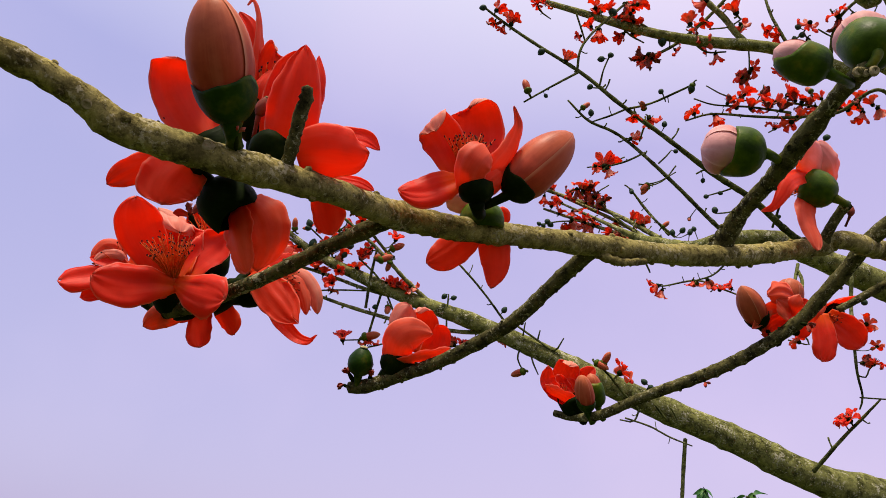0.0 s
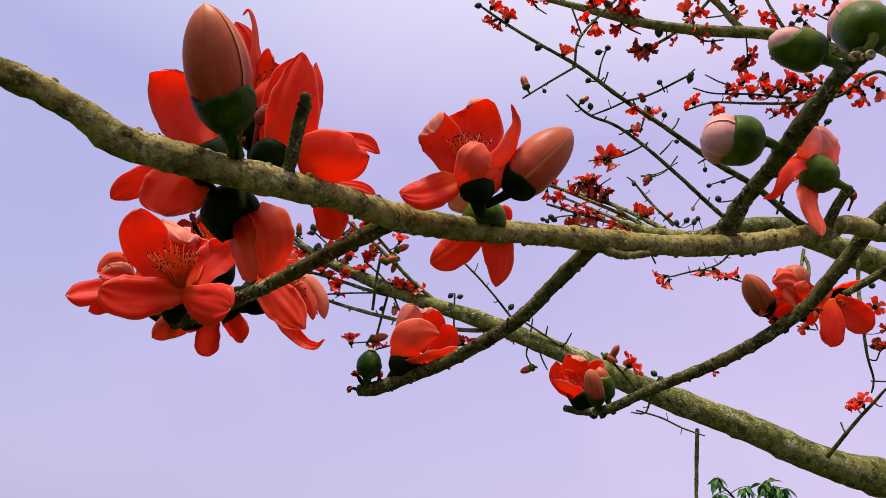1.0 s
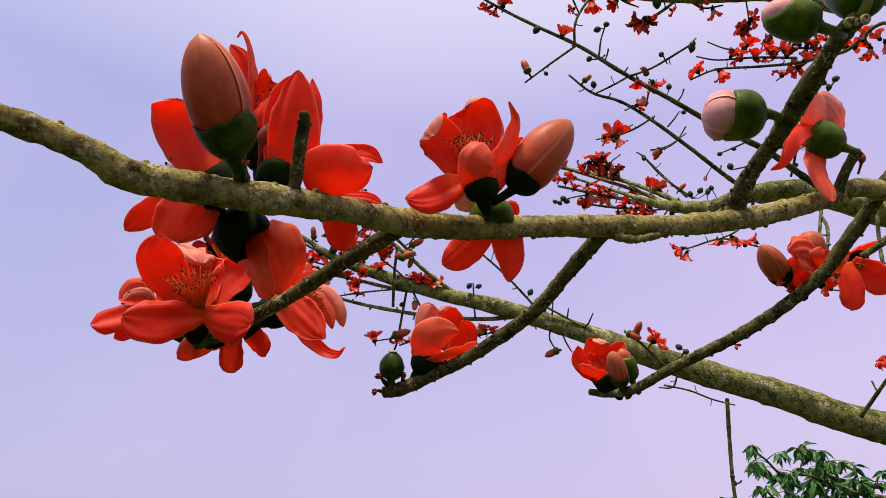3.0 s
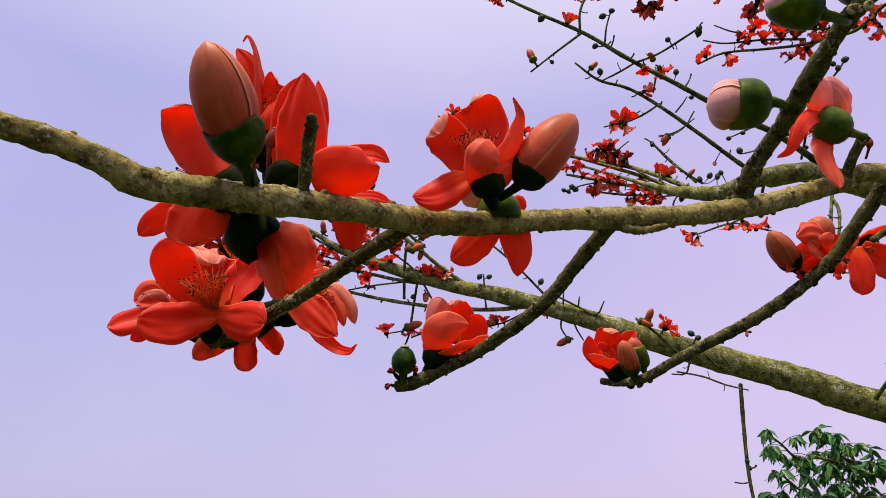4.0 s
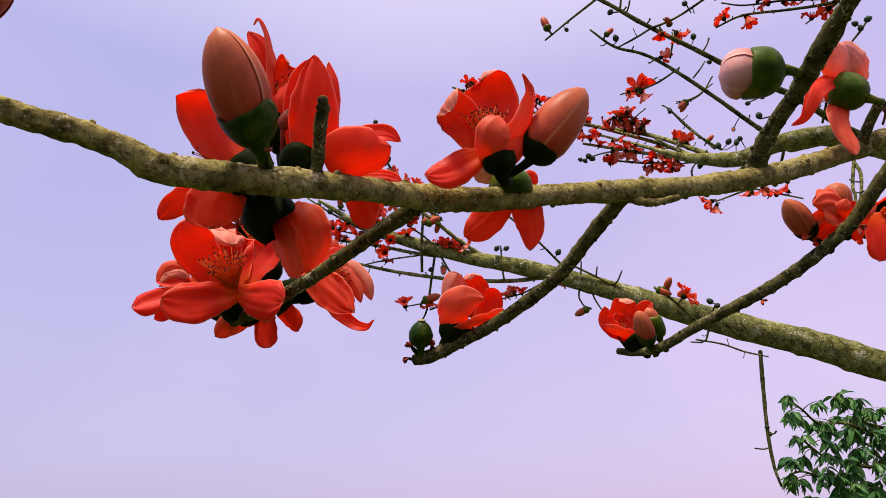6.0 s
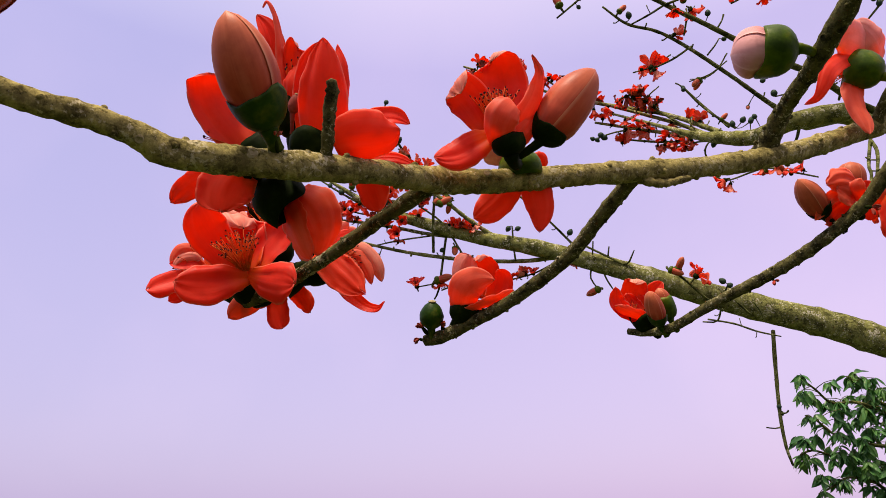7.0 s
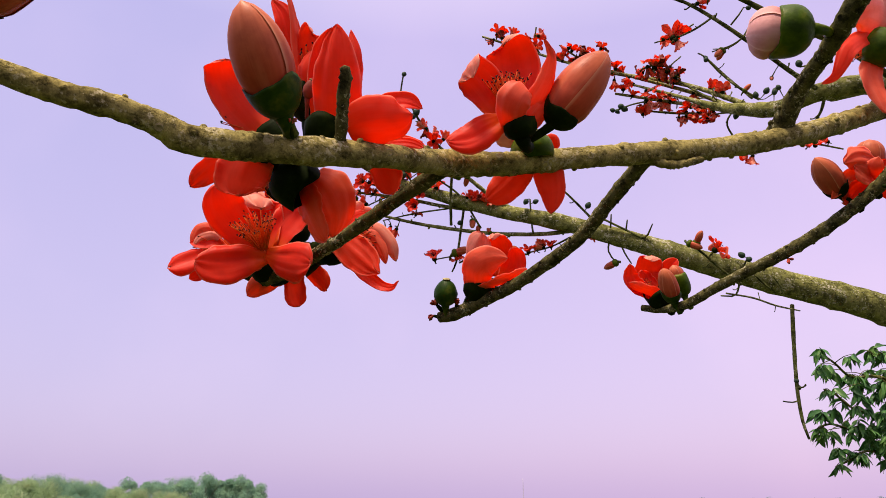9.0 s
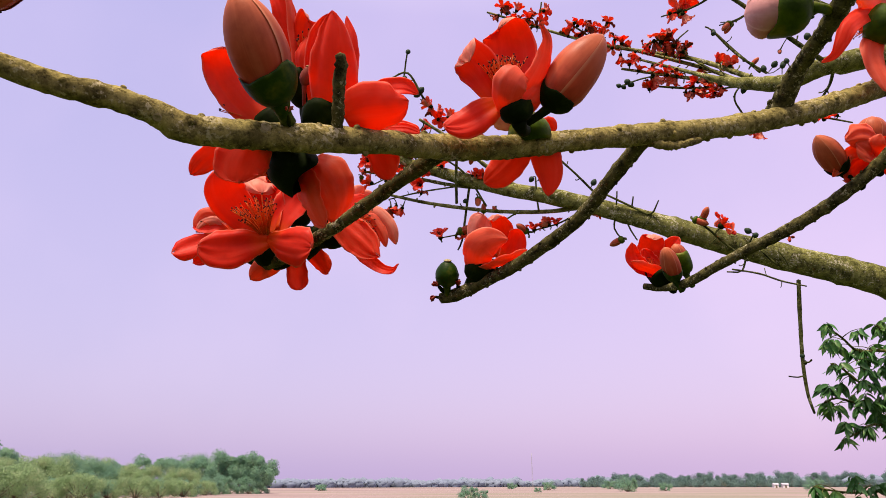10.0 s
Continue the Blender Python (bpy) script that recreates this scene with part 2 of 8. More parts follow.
def part(name, verts, faces, mats, parent, label="", uvs=None, slots=None, smooth=True):
    """One mesh under a thing or a part; the corners are given in the world."""
    top = parent
    while top is not None and top.parent is not None:
        top = top.parent
    o = Vector(top.location) if top is not None else Vector((0, 0, 0))
    mesh = bpy.data.meshes.new(name)
    mesh.from_pydata([tuple(Vector(p) - o) for p in verts], [], faces)
    for m in (mats if isinstance(mats, (list, tuple)) else [mats]):
        mesh.materials.append(m)
    if uvs is not None:
        layer = mesh.uv_layers.new(name="UVMap")
        for loop in mesh.loops:
            layer.data[loop.index].uv = uvs[loop.vertex_index]
    if slots is not None:
        mesh.polygons.foreach_set("material_index", slots)
    if smooth:
        mesh.polygons.foreach_set("use_smooth", [True] * len(mesh.polygons))
    mesh.update()
    ob = new(name, mesh)
    ob.parent = parent
    return tagged(ob, label)


def spline(points, step):
    """Points (x, y, z, radius) on a smooth line through the given ones."""
    p = np.array(points, float)
    p = np.vstack([2 * p[0] - p[1], p, 2 * p[-1] - p[-2]])
    out = []
    for i in range(1, len(p) - 2):
        a, b, c, d = p[i - 1:i + 3]
        count = max(2, int(np.linalg.norm((c - b)[:3]) / step))
        for s in np.arange(count) / count:
            q = 0.5 * (2 * b + (c - a) * s + (2 * a - 5 * b + 4 * c - d) * s * s + (3 * b - a - 3 * c + d) * s ** 3)
            out.append(q)
    out.append(p[-2])
    return np.array(out)


def frames_along(line):
    """Tangent, side and up for each point of a line, turning as little as possible."""
    tan = np.gradient(line[:, :3], axis=0)
    tan /= np.linalg.norm(tan, axis=1, keepdims=True) + 1e-12
    side = np.cross(tan[0], (0.13, 0.21, 0.97))
    sides, ups = [], []
    for t in tan:
        side = side - t * np.dot(side, t)
        side /= np.linalg.norm(side) + 1e-12
        sides.append(side)
        ups.append(np.cross(t, side))
    return tan, np.array(sides), np.array(ups)


def sweep(points, step, sides=12, lumps=0.06, wave=6.0, nodes=0.0):
    """Corners, faces and uvs of a lumpy round stem with closed ends. lumps: share of the radius; nodes: ring swellings to the metre."""
    line = spline(points, step)
    tan, sx, sy = frames_along(line)
    verts, faces, uvs = [], [], []
    run = np.concatenate([[0], np.cumsum(np.linalg.norm(np.diff(line[:, :3], axis=0), axis=1))])
    shift = rng.random() * 40
    n = len(line)
    for i in range(n):
        r = max(line[i, 3], 1e-4)
        c = line[i, :3]
        k = 1.0
        if nodes:
            k += 0.10 * max(0.0, math.cos(run[i] * nodes * 2 * math.pi + 1.7 * math.sin(run[i] * nodes * 2.1 + shift))) ** 8
        for j in range(sides):
            a = 2 * math.pi * j / sides
            d = sx[i] * math.cos(a) + sy[i] * math.sin(a)
            q = Vector(c + d * r) / (r * wave)
            bumpy = noise.noise(q + Vector((shift, 0, 0))) + 0.6 * noise.noise(q * 2.7 + Vector((0, shift, 0))) + 0.35 * noise.noise(q * 7.0)
            verts.append(c + d * r * k * (1 + lumps * bumpy))
            uvs.append((j / sides if j <= sides / 2 else 1 - j / sides, run[i]))
    for i in range(n - 1):
        for j in range(sides):
            k = (j + 1) % sides
            faces.append((i * sides + j, i * sides + k, (i + 1) * sides + k, (i + 1) * sides + j))
    for i, way in ((0, -1), (n - 1, 1)):
        verts.append(line[i, :3] + tan[i] * way * line[i, 3] * 0.45)
        uvs.append((0.5, run[i]))
        for j in range(sides):
            k = (j + 1) % sides
            f = (i * sides + j, i * sides + k, len(verts) - 1)
            faces.append(f if way > 0 else f[::-1])
    return verts, faces, uvs


def stem(name, points, mat, parent, label="", step=0.01, sides=10, lumps=0.06, wave=2.0, nodes=0.0):
    v, f, u = sweep(points, step, sides, lumps, wave, nodes)
    return part(name, v, f, mat, parent, label, u)


def joined(pieces):
    """Several (corners, faces, uvs) as one."""
    verts, faces, uvs = [], [], []
    for v, f, u in pieces:
        k = len(verts)
        verts += list(v)
        uvs += list(u)
        faces += [tuple(i + k for i in q) for q in f]
    return verts, faces, uvs


def blob(centre, axis, radius, length, rings=6, sides=8, bend=0.0):
    """A small egg along an axis, from its base."""
    ax = np.array(Vector(axis).normalized())
    s = np.cross(ax, (0.31, 0.52, 0.79))
    s /= np.linalg.norm(s)
    u = np.cross(ax, s)
    pts = [(*(np.array(centre) + ax * length * h + s * bend * h * h), radius * w) for h, w in ((0, 0.35), (0.12, 0.75), (0.35, 1.0), (0.6, 0.95), (0.85, 0.6), (1.0, 0.15))]
    return sweep(pts, length, sides, 0.05, 2.0)


def petal_sheet(base, mid, tip, width, face, cup=0.35, narrow=0.42, blunt=0.62, curl=0.0, ruffle=0.13, nl=20, nw=12, thick=0.0008, twist=0.0, point=0.0):
    """A fleshy petal as two sheets joined at the rim: the first half of the faces lies on the side that `face` points to.
    cup: how far its sides rise towards the face; narrow: width at the base; blunt: where it is widest; curl: how its tip rolls over, away from the face if negative."""
    b, m, t, f = (np.array(Vector(q)) for q in (base, mid, tip, face))
    ctrl = 2 * m - 0.5 * (b + t)
    length = np.linalg.norm(m - b) + np.linalg.norm(t - m)
    top, under, uvs = [], [], []
    seed = rng.random() * 50
    roll = None
    for i in range(nl + 1):
        s = i / nl
        c = (1 - s) ** 2 * b + 2 * s * (1 - s) * ctrl + s * s * t
        g = 2 * (1 - s) * (ctrl - b) + 2 * s * (t - ctrl)
        g /= np.linalg.norm(g) + 1e-9
        side = np.cross(g, f)
        side /= np.linalg.norm(side) + 1e-9
        nrm = np.cross(side, g)
        if twist:
            a = twist * s
            side, nrm = side * math.cos(a) + nrm * math.sin(a), nrm * math.cos(a) - side * math.sin(a)
        if curl and s > 0.7:
            if roll is None:
                roll = (c, g, nrm)
            c0, g0, n0 = roll
            bend = curl * 2.2
            turn, reach = bend * (s - 0.7) / 0.3, 0.3 * length / bend
            c = c0 + g0 * reach * math.sin(turn) + n0 * reach * (1 - math.cos(turn))
            nrm = n0 * math.cos(turn) - g0 * math.sin(turn)
        if s <= blunt:
            w = narrow + (1 - narrow) * math.sin(s / blunt * math.pi / 2) ** 1.2
        else:
            w = max(0.04, 1 - ((s - blunt) / (1 - blunt)) ** (2.4 - 1.0 * point)) ** (0.62 + 0.3 * point)
        half = width * 0.5 * w
        for j in range(nw + 1):
            u = 2 * j / nw - 1
            a = u * (0.6 + 1.2 * abs(cup))
            lim = 0.6 + 1.2 * abs(cup)
            x = half * math.sin(a) / math.sin(min(lim, 1.5))
            y = half * (1 - math.cos(a)) * (1 if cup >= 0 else -1) * min(1.0, abs(cup) * 2.2)
            wav = ruffle * width * abs(u) ** 2 * noise.noise(Vector((s * 4 + seed, u * 1.5, seed))) + 0.04 * width * noise.noise(Vector((s * 3, u * 2 + seed, 3.1)))
            wav += 0.35 * ruffle * width * abs(u) ** 4 * noise.noise(Vector((s * 11 + seed, u, seed)))
            wav += width * (0.28 * ruffle * math.sin(u * 7 + seed + 1.2 * s) * s - 0.02 * math.exp(-(u * 6) ** 2) * (1 - s * 0.6))
            x *= 1 + 0.6 * ruffle * noise.noise(Vector((s * 6 + seed * 2, 2.0 if u > 0 else 7.0, seed))) * abs(u)
            q = c + side * x + nrm * (y + wav)
            e = (1 - abs(u) ** 6) * (1 - s ** 8)
            top.append(q + nrm * thick * (0.12 + e))
            under.append(q - nrm * thick * (0.12 + e))
            uvs.append((0.5 + 0.5 * u, s))
    row = nw + 1
    k = len(top)
    faces, rim = [], []
    for i in range(nl):
        for j in range(nw):
            faces.append((i * row + j, i * row + j + 1, (i + 1) * row + j + 1, (i + 1) * row + j))
    ring = [j for j in range(nw)] + [i * row + nw for i in range(nl)] + [nl * row + nw - j for j in range(nw)] + [(nl - i) * row for i in range(nl)]
    faces_under = [tuple(v + k for v in q[::-1]) for q in faces]
    for a, c in zip(ring, ring[1:] + ring[:1]):
        rim.append((a, a + k, c + k, c))
    slots = [0] * len(faces) + [1] * (len(faces_under) + len(rim))
    return top + under, faces + faces_under + rim, uvs + uvs, slots


def ribbed_petal(parent, rib, face, cup=0.6, roll=0.0, tip=0.72, crease=0.04, ruffle=0.085, outside=None, inside=None, notch=0.0, nl=26, nw=16, thick=0.0005):
    """A fleshy petal along a bent midrib of (x, y, z, width). face: the way its inner side looks half way along it; cup: how far its sides close over that side,
    in radians; roll: how its rims turn back; tip: where it begins to round off; crease: depth of the folds along it; notch: a tear in its end."""
    pts = np.array(rib, float)
    p = np.vstack([2 * pts[0] - pts[1], pts, 2 * pts[-1] - pts[-2]])
    line = []
    for s in np.linspace(0, len(pts) - 1, nl + 1):
        i = min(int(s), len(pts) - 2)
        k, (a, b, c, d) = s - i, p[i:i + 4]
        line.append(0.5 * (2 * b + (c - a) * k + (2 * a - 5 * b + 4 * c - d) * k * k + (3 * b - a - 3 * c + d) * k ** 3))
    line = np.array(line)
    tan = np.gradient(line[:, :3], axis=0)
    tan /= np.linalg.norm(tan, axis=1, keepdims=True) + 1e-12
    normals = [None] * (nl + 1)
    mid = nl // 2
    f = np.array(Vector(face))
    for order in (range(mid, nl + 1), range(mid, -1, -1)):
        n = f
        for i in order:
            n = n - tan[i] * np.dot(n, tan[i])
            n = n / (np.linalg.norm(n) + 1e-12)
            normals[i] = n
    run = np.concatenate([[0], np.cumsum(np.linalg.norm(np.diff(line[:, :3], axis=0), axis=1))])
    run /= run[-1]
    wide = max(q[3] for q in rib)
    seed = rng.random() * 60
    lim = min(max(abs(cup), 0.05), 1.45)
    top, under, uvs = [], [], []
    for i in range(nl + 1):
        s, nrm = run[i], normals[i]
        side = np.cross(tan[i], nrm)
        end = math.sqrt(max(0.0, 1 - ((s - tip) / (1 - tip)) ** 2.2)) if s > tip else 1.0
        half = 0.5 * max(line[i, 3], 0.0004) * max(end, 0.03)
        for j in range(nw + 1):
            u = 2 * j / nw - 1
            x = half * math.sin(lim * u) / math.sin(lim)
            y = half * (1 - math.cos(lim * u)) / math.sin(lim) * (1 if cup >= 0 else -1)
            r = max(0.0, (abs(u) - 0.55) / 0.45)
            y -= roll * half * r * r * (0.6 + 0.8 * noise.noise(Vector((s * 2.5, seed, u))) + 0.3 * s)
            fold = noise.noise(Vector((u * 2.4 + seed, s * 0.9, seed))) + 0.85 * noise.noise(Vector((u * 5.5, s * 1.3 + seed, seed * 2)))
            y += crease * wide * fold * min(1.0, s * 2.2) - 0.020 * wide * math.exp(-(u * 7) ** 2) * (1 - 0.5 * s)
            y += ruffle * wide * abs(u) ** 3 * (noise.noise(Vector((s * 5 + seed, 1.0 if u > 0 else 5.0, seed))) + 0.5 * noise.noise(Vector((s * 13 + seed, u, seed))))
            x *= 1 + 0.9 * ruffle * abs(u) * noise.noise(Vector((s * 7 + seed, 3.0 if u > 0 else 8.0, seed)))
            back = notch * wide * max(0.0, (s - 0.8) / 0.2) * math.exp(-((u - 0.25) * 4) ** 2) + 0.05 * wide * max(0.0, (s - 0.85) / 0.15) * noise.noise(Vector((u * 5, seed, 0)))
            q = line[i, :3] + side * x + nrm * y - tan[i] * back
            e = (0.12 + (1 - abs(u) ** 6) * (1 - s ** 9)) * thick
            top.append(q + nrm * e)
            under.append(q - nrm * e)
            uvs.append((0.5 + 0.5 * u, s))
    row, k = nw + 1, len(top)
    faces = [(i * row + j, i * row + j + 1, (i + 1) * row + j + 1, (i + 1) * row + j) for i in range(nl) for j in range(nw)]
    ring = [j for j in range(nw)] + [i * row + nw for i in range(nl)] + [nl * row + nw - j for j in range(nw)] + [(nl - i) * row for i in range(nl)]
    back = [tuple(v + k for v in q[::-1]) for q in faces]
    rim = [(a, a + k, c + k, c) for a, c in zip(ring, ring[1:] + ring[:1])]
    slots = [0] * len(faces) + [1] * (len(back) + len(rim))
    return part("petal", top + under, faces + back + rim, [inside or PETAL_IN, outside or PETAL_OUT], parent, "", uvs + uvs, slots)


def calyx(parent, base, axis, radius, length, mat=None, lobes=3, seed=0.0, stalk=None, stalk_r=0.003):
    """A thick green cup with an uneven lobed rim, and its stalk to a point of the twig."""
    mat = mat or CALYX
    ax = np.array(Vector(axis).normalized())
    s = np.cross(ax, (0.31, 0.52, 0.79))
    s /= np.linalg.norm(s)
    t = np.cross(ax, s)
    base = np.array(Vector(base))
    verts, faces, uvs = [], [], []
    sides = 18
    prof = ((0.0, 0.30), (0.06, 0.55), (0.18, 0.80), (0.38, 0.97), (0.62, 1.04), (0.84, 1.02), (1.0, 0.98), (0.985, 0.90), (0.7, 0.88), (0.35, 0.70), (0.2, 0.1))
    for i, (h, w) in enumerate(prof):
        for j in range(sides):
            a = 2 * math.pi * j / sides
            lobe = 0.09 * math.cos(a * lobes + seed) + 0.06 * math.sin(2 * a + seed * 3)
            hh = h + (lobe * h ** 3 if h > 0.3 else 0)
            lump = 1 + 0.05 * noise.noise(Vector((math.cos(a) * 1.5 + seed, math.sin(a) * 1.5, h * 2)))
            verts.append(base + ax * hh * length + (s * math.cos(a) + t * math.sin(a)) * radius * w * lump)
            uvs.append((j / sides, h))
    n = len(prof)
    for i in range(n - 1):
        for j in range(sides):
            k = (j + 1) % sides
            faces.append((i * sides + j, i * sides + k, (i + 1) * sides + k, (i + 1) * sides + j))
    faces.append(tuple(range(sides))[::-1])
    faces.append(tuple((n - 1) * sides + j for j in range(sides)))
    cup = part("calyx", verts, faces, mat, parent, "", uvs)
    if stalk is not None:
        end = np.array(Vector(stalk))
        mid = 0.5 * (end + base) - ax * 0.15 * np.linalg.norm(end - base)
        stem("stalk", [(*end, stalk_r * 1.1), (*mid, stalk_r), (*(base + ax * 0.05 * length), stalk_r * 1.5)], mat, parent, "", 0.004, 8, 0.08)
    return cup


def stamens(parent, centre, axis, length, count, spread, seed=1):
    """A brush of thin filaments with dark anthers."""
    r = random.Random(seed)
    ax = Vector(axis).normalized()
    s = ax.orthogonal().normalized()
    t = ax.cross(s)
    for i in range(count):
        a, k = r.random() * 2 * math.pi, math.sqrt(r.random())
        out = (s * math.cos(a) + t * math.sin(a)) * k * spread
        d = (ax + out).normalized()
        ln = length * r.uniform(0.72, 1.05)
        c = Vector(centre)
        bend = (s * math.cos(a) + t * math.sin(a)) * ln * r.uniform(-0.02, 0.14)
        p0, p1, p2 = c + out * length * 0.12, c + d * ln * 0.55 + bend * 0.2, c + d * ln + bend
        v, f, u = sweep([(*p0, 0.0006), (*p1, 0.00042), (*p2, 0.0003)], ln * 0.3, 5, 0.0)
        one = part("stamen", v, f, FILAMENT, parent, "", u)
        v, f, u = blob(p2 - d * 0.001, (d + Vector((r.uniform(-1, 1), r.uniform(-1, 1), r.uniform(-1, 1))) * 0.8), 0.0006, 0.0019, 4, 5)
        part("anther", v, f, ANTHER, one, "", u)


def bud_petals(parent, base, axis, radius, length, mat, count=5, seed=0.0, bend=(0, 0, 0), pointed=1.0, twist=0.7):
    """The closed petals of a bud, each wrapped over the next, twisting to the tip."""
    ax = np.array(Vector(axis).normalized())
    s = np.cross(ax, (0.31, 0.52, 0.79))
    s /= np.linalg.norm(s)
    t = np.cross(ax, s)
    base, bend = np.array(Vector(base)), np.array(Vector(bend))
    nl, nw = 14, 10
    for k in range(count):
        verts, faces, uvs = [], [], []
        for i in range(nl + 1):
            h = i / nl
            w = (0.80 + 0.20 * math.sin(min(1, h / 0.42) * math.pi / 2)) if h < 0.42 else max(0.0, 1 - ((h - 0.42) / 0.58) ** (2.3 / pointed)) ** (0.72 * pointed)
            for j in range(nw + 1):
                u = j / nw
                a = 2 * math.pi * (k + u * 1.55) / count + seed + twist * h
                over = 1.0 - 0.14 * u + 0.03 * math.sin(math.pi * u) + 0.012 * noise.noise(Vector((k * 3.1, u * 2, h * 3)))
                ridge = 1 + 0.02 * math.cos(u * 9)
                verts.append(base + ax * length * h + bend * h * h + (s * math.cos(a) + t * math.sin(a)) * radius * max(w, 0.03) * over * ridge)
                uvs.append((u, h))
        row = nw + 1
        for i in range(nl):
            for j in range(nw):
                faces.append((i * row + j, i * row + j + 1, (i + 1) * row + j + 1, (i + 1) * row + j))
        part("petal", verts, faces, mat, parent, "", uvs)


def wrapped_bud(parent, base, tip, radius, split, lean, tilt, skin, cup, stalk, stalk_r, wide=0.45, full=2.2, swell=1.0, seed=0.0, twist=0.4, count=5, sharp=0.55):
    """A bud whose petals push out of a tight cup. split: share of its length that the cup covers, less by `tilt` on the side of `lean`; wide: where it is widest; swell: petals against the cup."""
    base, tip = np.array(Vector(base)), np.array(Vector(tip))
    ax = tip - base
    length = np.linalg.norm(ax)
    ax /= length
    s = np.array(Vector(lean))
    s = s - ax * np.dot(s, ax)
    s /= np.linalg.norm(s)
    t = np.cross(ax, s)
    power = math.log(0.5) / math.log(wide)

    def at(h, a, k):
        h = min(max(h, 0.0), 1.0)
        x = 2 * h ** power - 1
        w = max(0.0, 1 - abs(x) ** (full + 0.9)) ** 0.52 if x < 0 else max(0.0, 1 - x ** full) ** sharp
        lump = 1 + 0.035 * noise.noise(Vector((math.cos(a) * 1.3 + seed, math.sin(a) * 1.3, h * 2.5)))
        return base + ax * length * h + (s * math.cos(a) + t * math.sin(a)) * radius * k * lump * max(w, 0.02)

    sides, rows = 22, 10
    verts, faces, uvs = [], [], []
    for i in range(rows + 3):
        for j in range(sides):
            a = 2 * math.pi * j / sides
            rim = split - tilt * math.cos(a) + 0.035 * math.cos(3 * a + seed) + 0.02 * math.sin(5 * a + seed)
            h, k = ((0.01 + rim * i / rows, 1.0) if i <= rows else (rim, 0.95) if i == rows + 1 else (rim * 0.75, 0.86))
            verts.append(at(h, a, k))
            uvs.append((j / sides, h))
    for i in range(rows + 2):
        for j in range(sides):
            k = (j + 1) % sides
            faces.append((i * sides + j, i * sides + k, (i + 1) * sides + k, (i + 1) * sides + j))
    faces.append(tuple(range(sides))[::-1])
    part("calyx", verts, faces, cup, parent, "", uvs)
    nl, nw = 16, 12
    for k in range(count):
        verts, faces, uvs = [], [], []
        for i in range(nl + 1):
            h = 0.12 + 0.88 * i / nl
            for j in range(nw + 1):
                u = j / nw
                a = 2 * math.pi * (k + u * 1.6) / count + seed + twist * h
                rim = split - tilt * math.cos(a)
                grow = 0.90 + (swell - 0.90) * min(1.0, max(0.0, (h - rim) / 0.12))
                over = grow * (1.0 - 0.06 * u) * (1 + 0.035 * noise.noise(Vector((u * 5 + k * 7, h * 0.8, seed))))
                verts.append(at(h, a, over))
                uvs.append((u, i / nl))
        row = nw + 1
        for i in range(nl):
            for j in range(nw):
                faces.append((i * row + j, i * row + j + 1, (i + 1) * row + j + 1, (i + 1) * row + j))
        part("petal", verts, faces, skin, parent, "", uvs)
    end = np.array(Vector(stalk))
    mid = 0.5 * (end + base) - ax * 0.12 * np.linalg.norm(end - base)
    stem("stalk", [(*end, stalk_r * 1.15), (*mid, stalk_r), (*(base - ax * 0.01 * length), stalk_r * 1.15), (*(base + ax * 0.04 * length), stalk_r * 1.5)], cup, parent, "", 0.004, 9, 0.08)


def closed_bud(parent, base, axis, radius, length, mat, stalk, stalk_r):
    """A bud still closed in its cup: a green egg with a small dry tip."""
    v, f, u = blob(base, axis, radius, length, 6, 14)
    part("calyx", v, f, mat, parent, "", u)
    a = Vector(axis).normalized()
    v, f, u = blob(Vector(base) + a * length * 0.95, axis, radius * 0.34, length * 0.09, 4, 8)
    part("bud_tip", v, f, SCAR, parent, "dry pale brown tip", u)
    stem("stalk", [(*stalk, stalk_r), (*(0.5 * (Vector(stalk) + Vector(base))), stalk_r * 0.9), (*(Vector(base) + a * length * 0.06), stalk_r * 1.3)], mat, parent, "", 0.004, 8, 0.08)


def remnant(at, root, size, seed, label="shrivelled brown flower remains on the shoot"):
    """Shrivelled petals and a dry cup left on a twig."""
    r = random.Random(seed)
    t = thing("withered_flower", root, label, "flower", "withered remains on the near bough")
    at, root = Vector(at), Vector(root)
    way = (at - root).normalized()
    v, f, u = blob(root, way, size * 0.22, (at - root).length + size * 0.2, 5, 8)
    part("calyx", v, f, CALYX, t, "", u)
    for k in range(4):
        d = (way + Vector((r.uniform(-1, 1), r.uniform(-1, 1), r.uniform(-1, 1))) * 0.9).normalized()
        v, f, u, sl = petal_sheet(at, at + d * size * 0.5, at + d * size * 0.8 + Vector((0, 0, -0.2 * size)), size * 0.4, d.orthogonal(), cup=0.5, ruffle=0.5, nl=6, nw=4)
        part("petal", v, f, [WITHERED, WITHERED] if k % 2 else [PETAL_IN, WITHERED], t, "", u, sl)


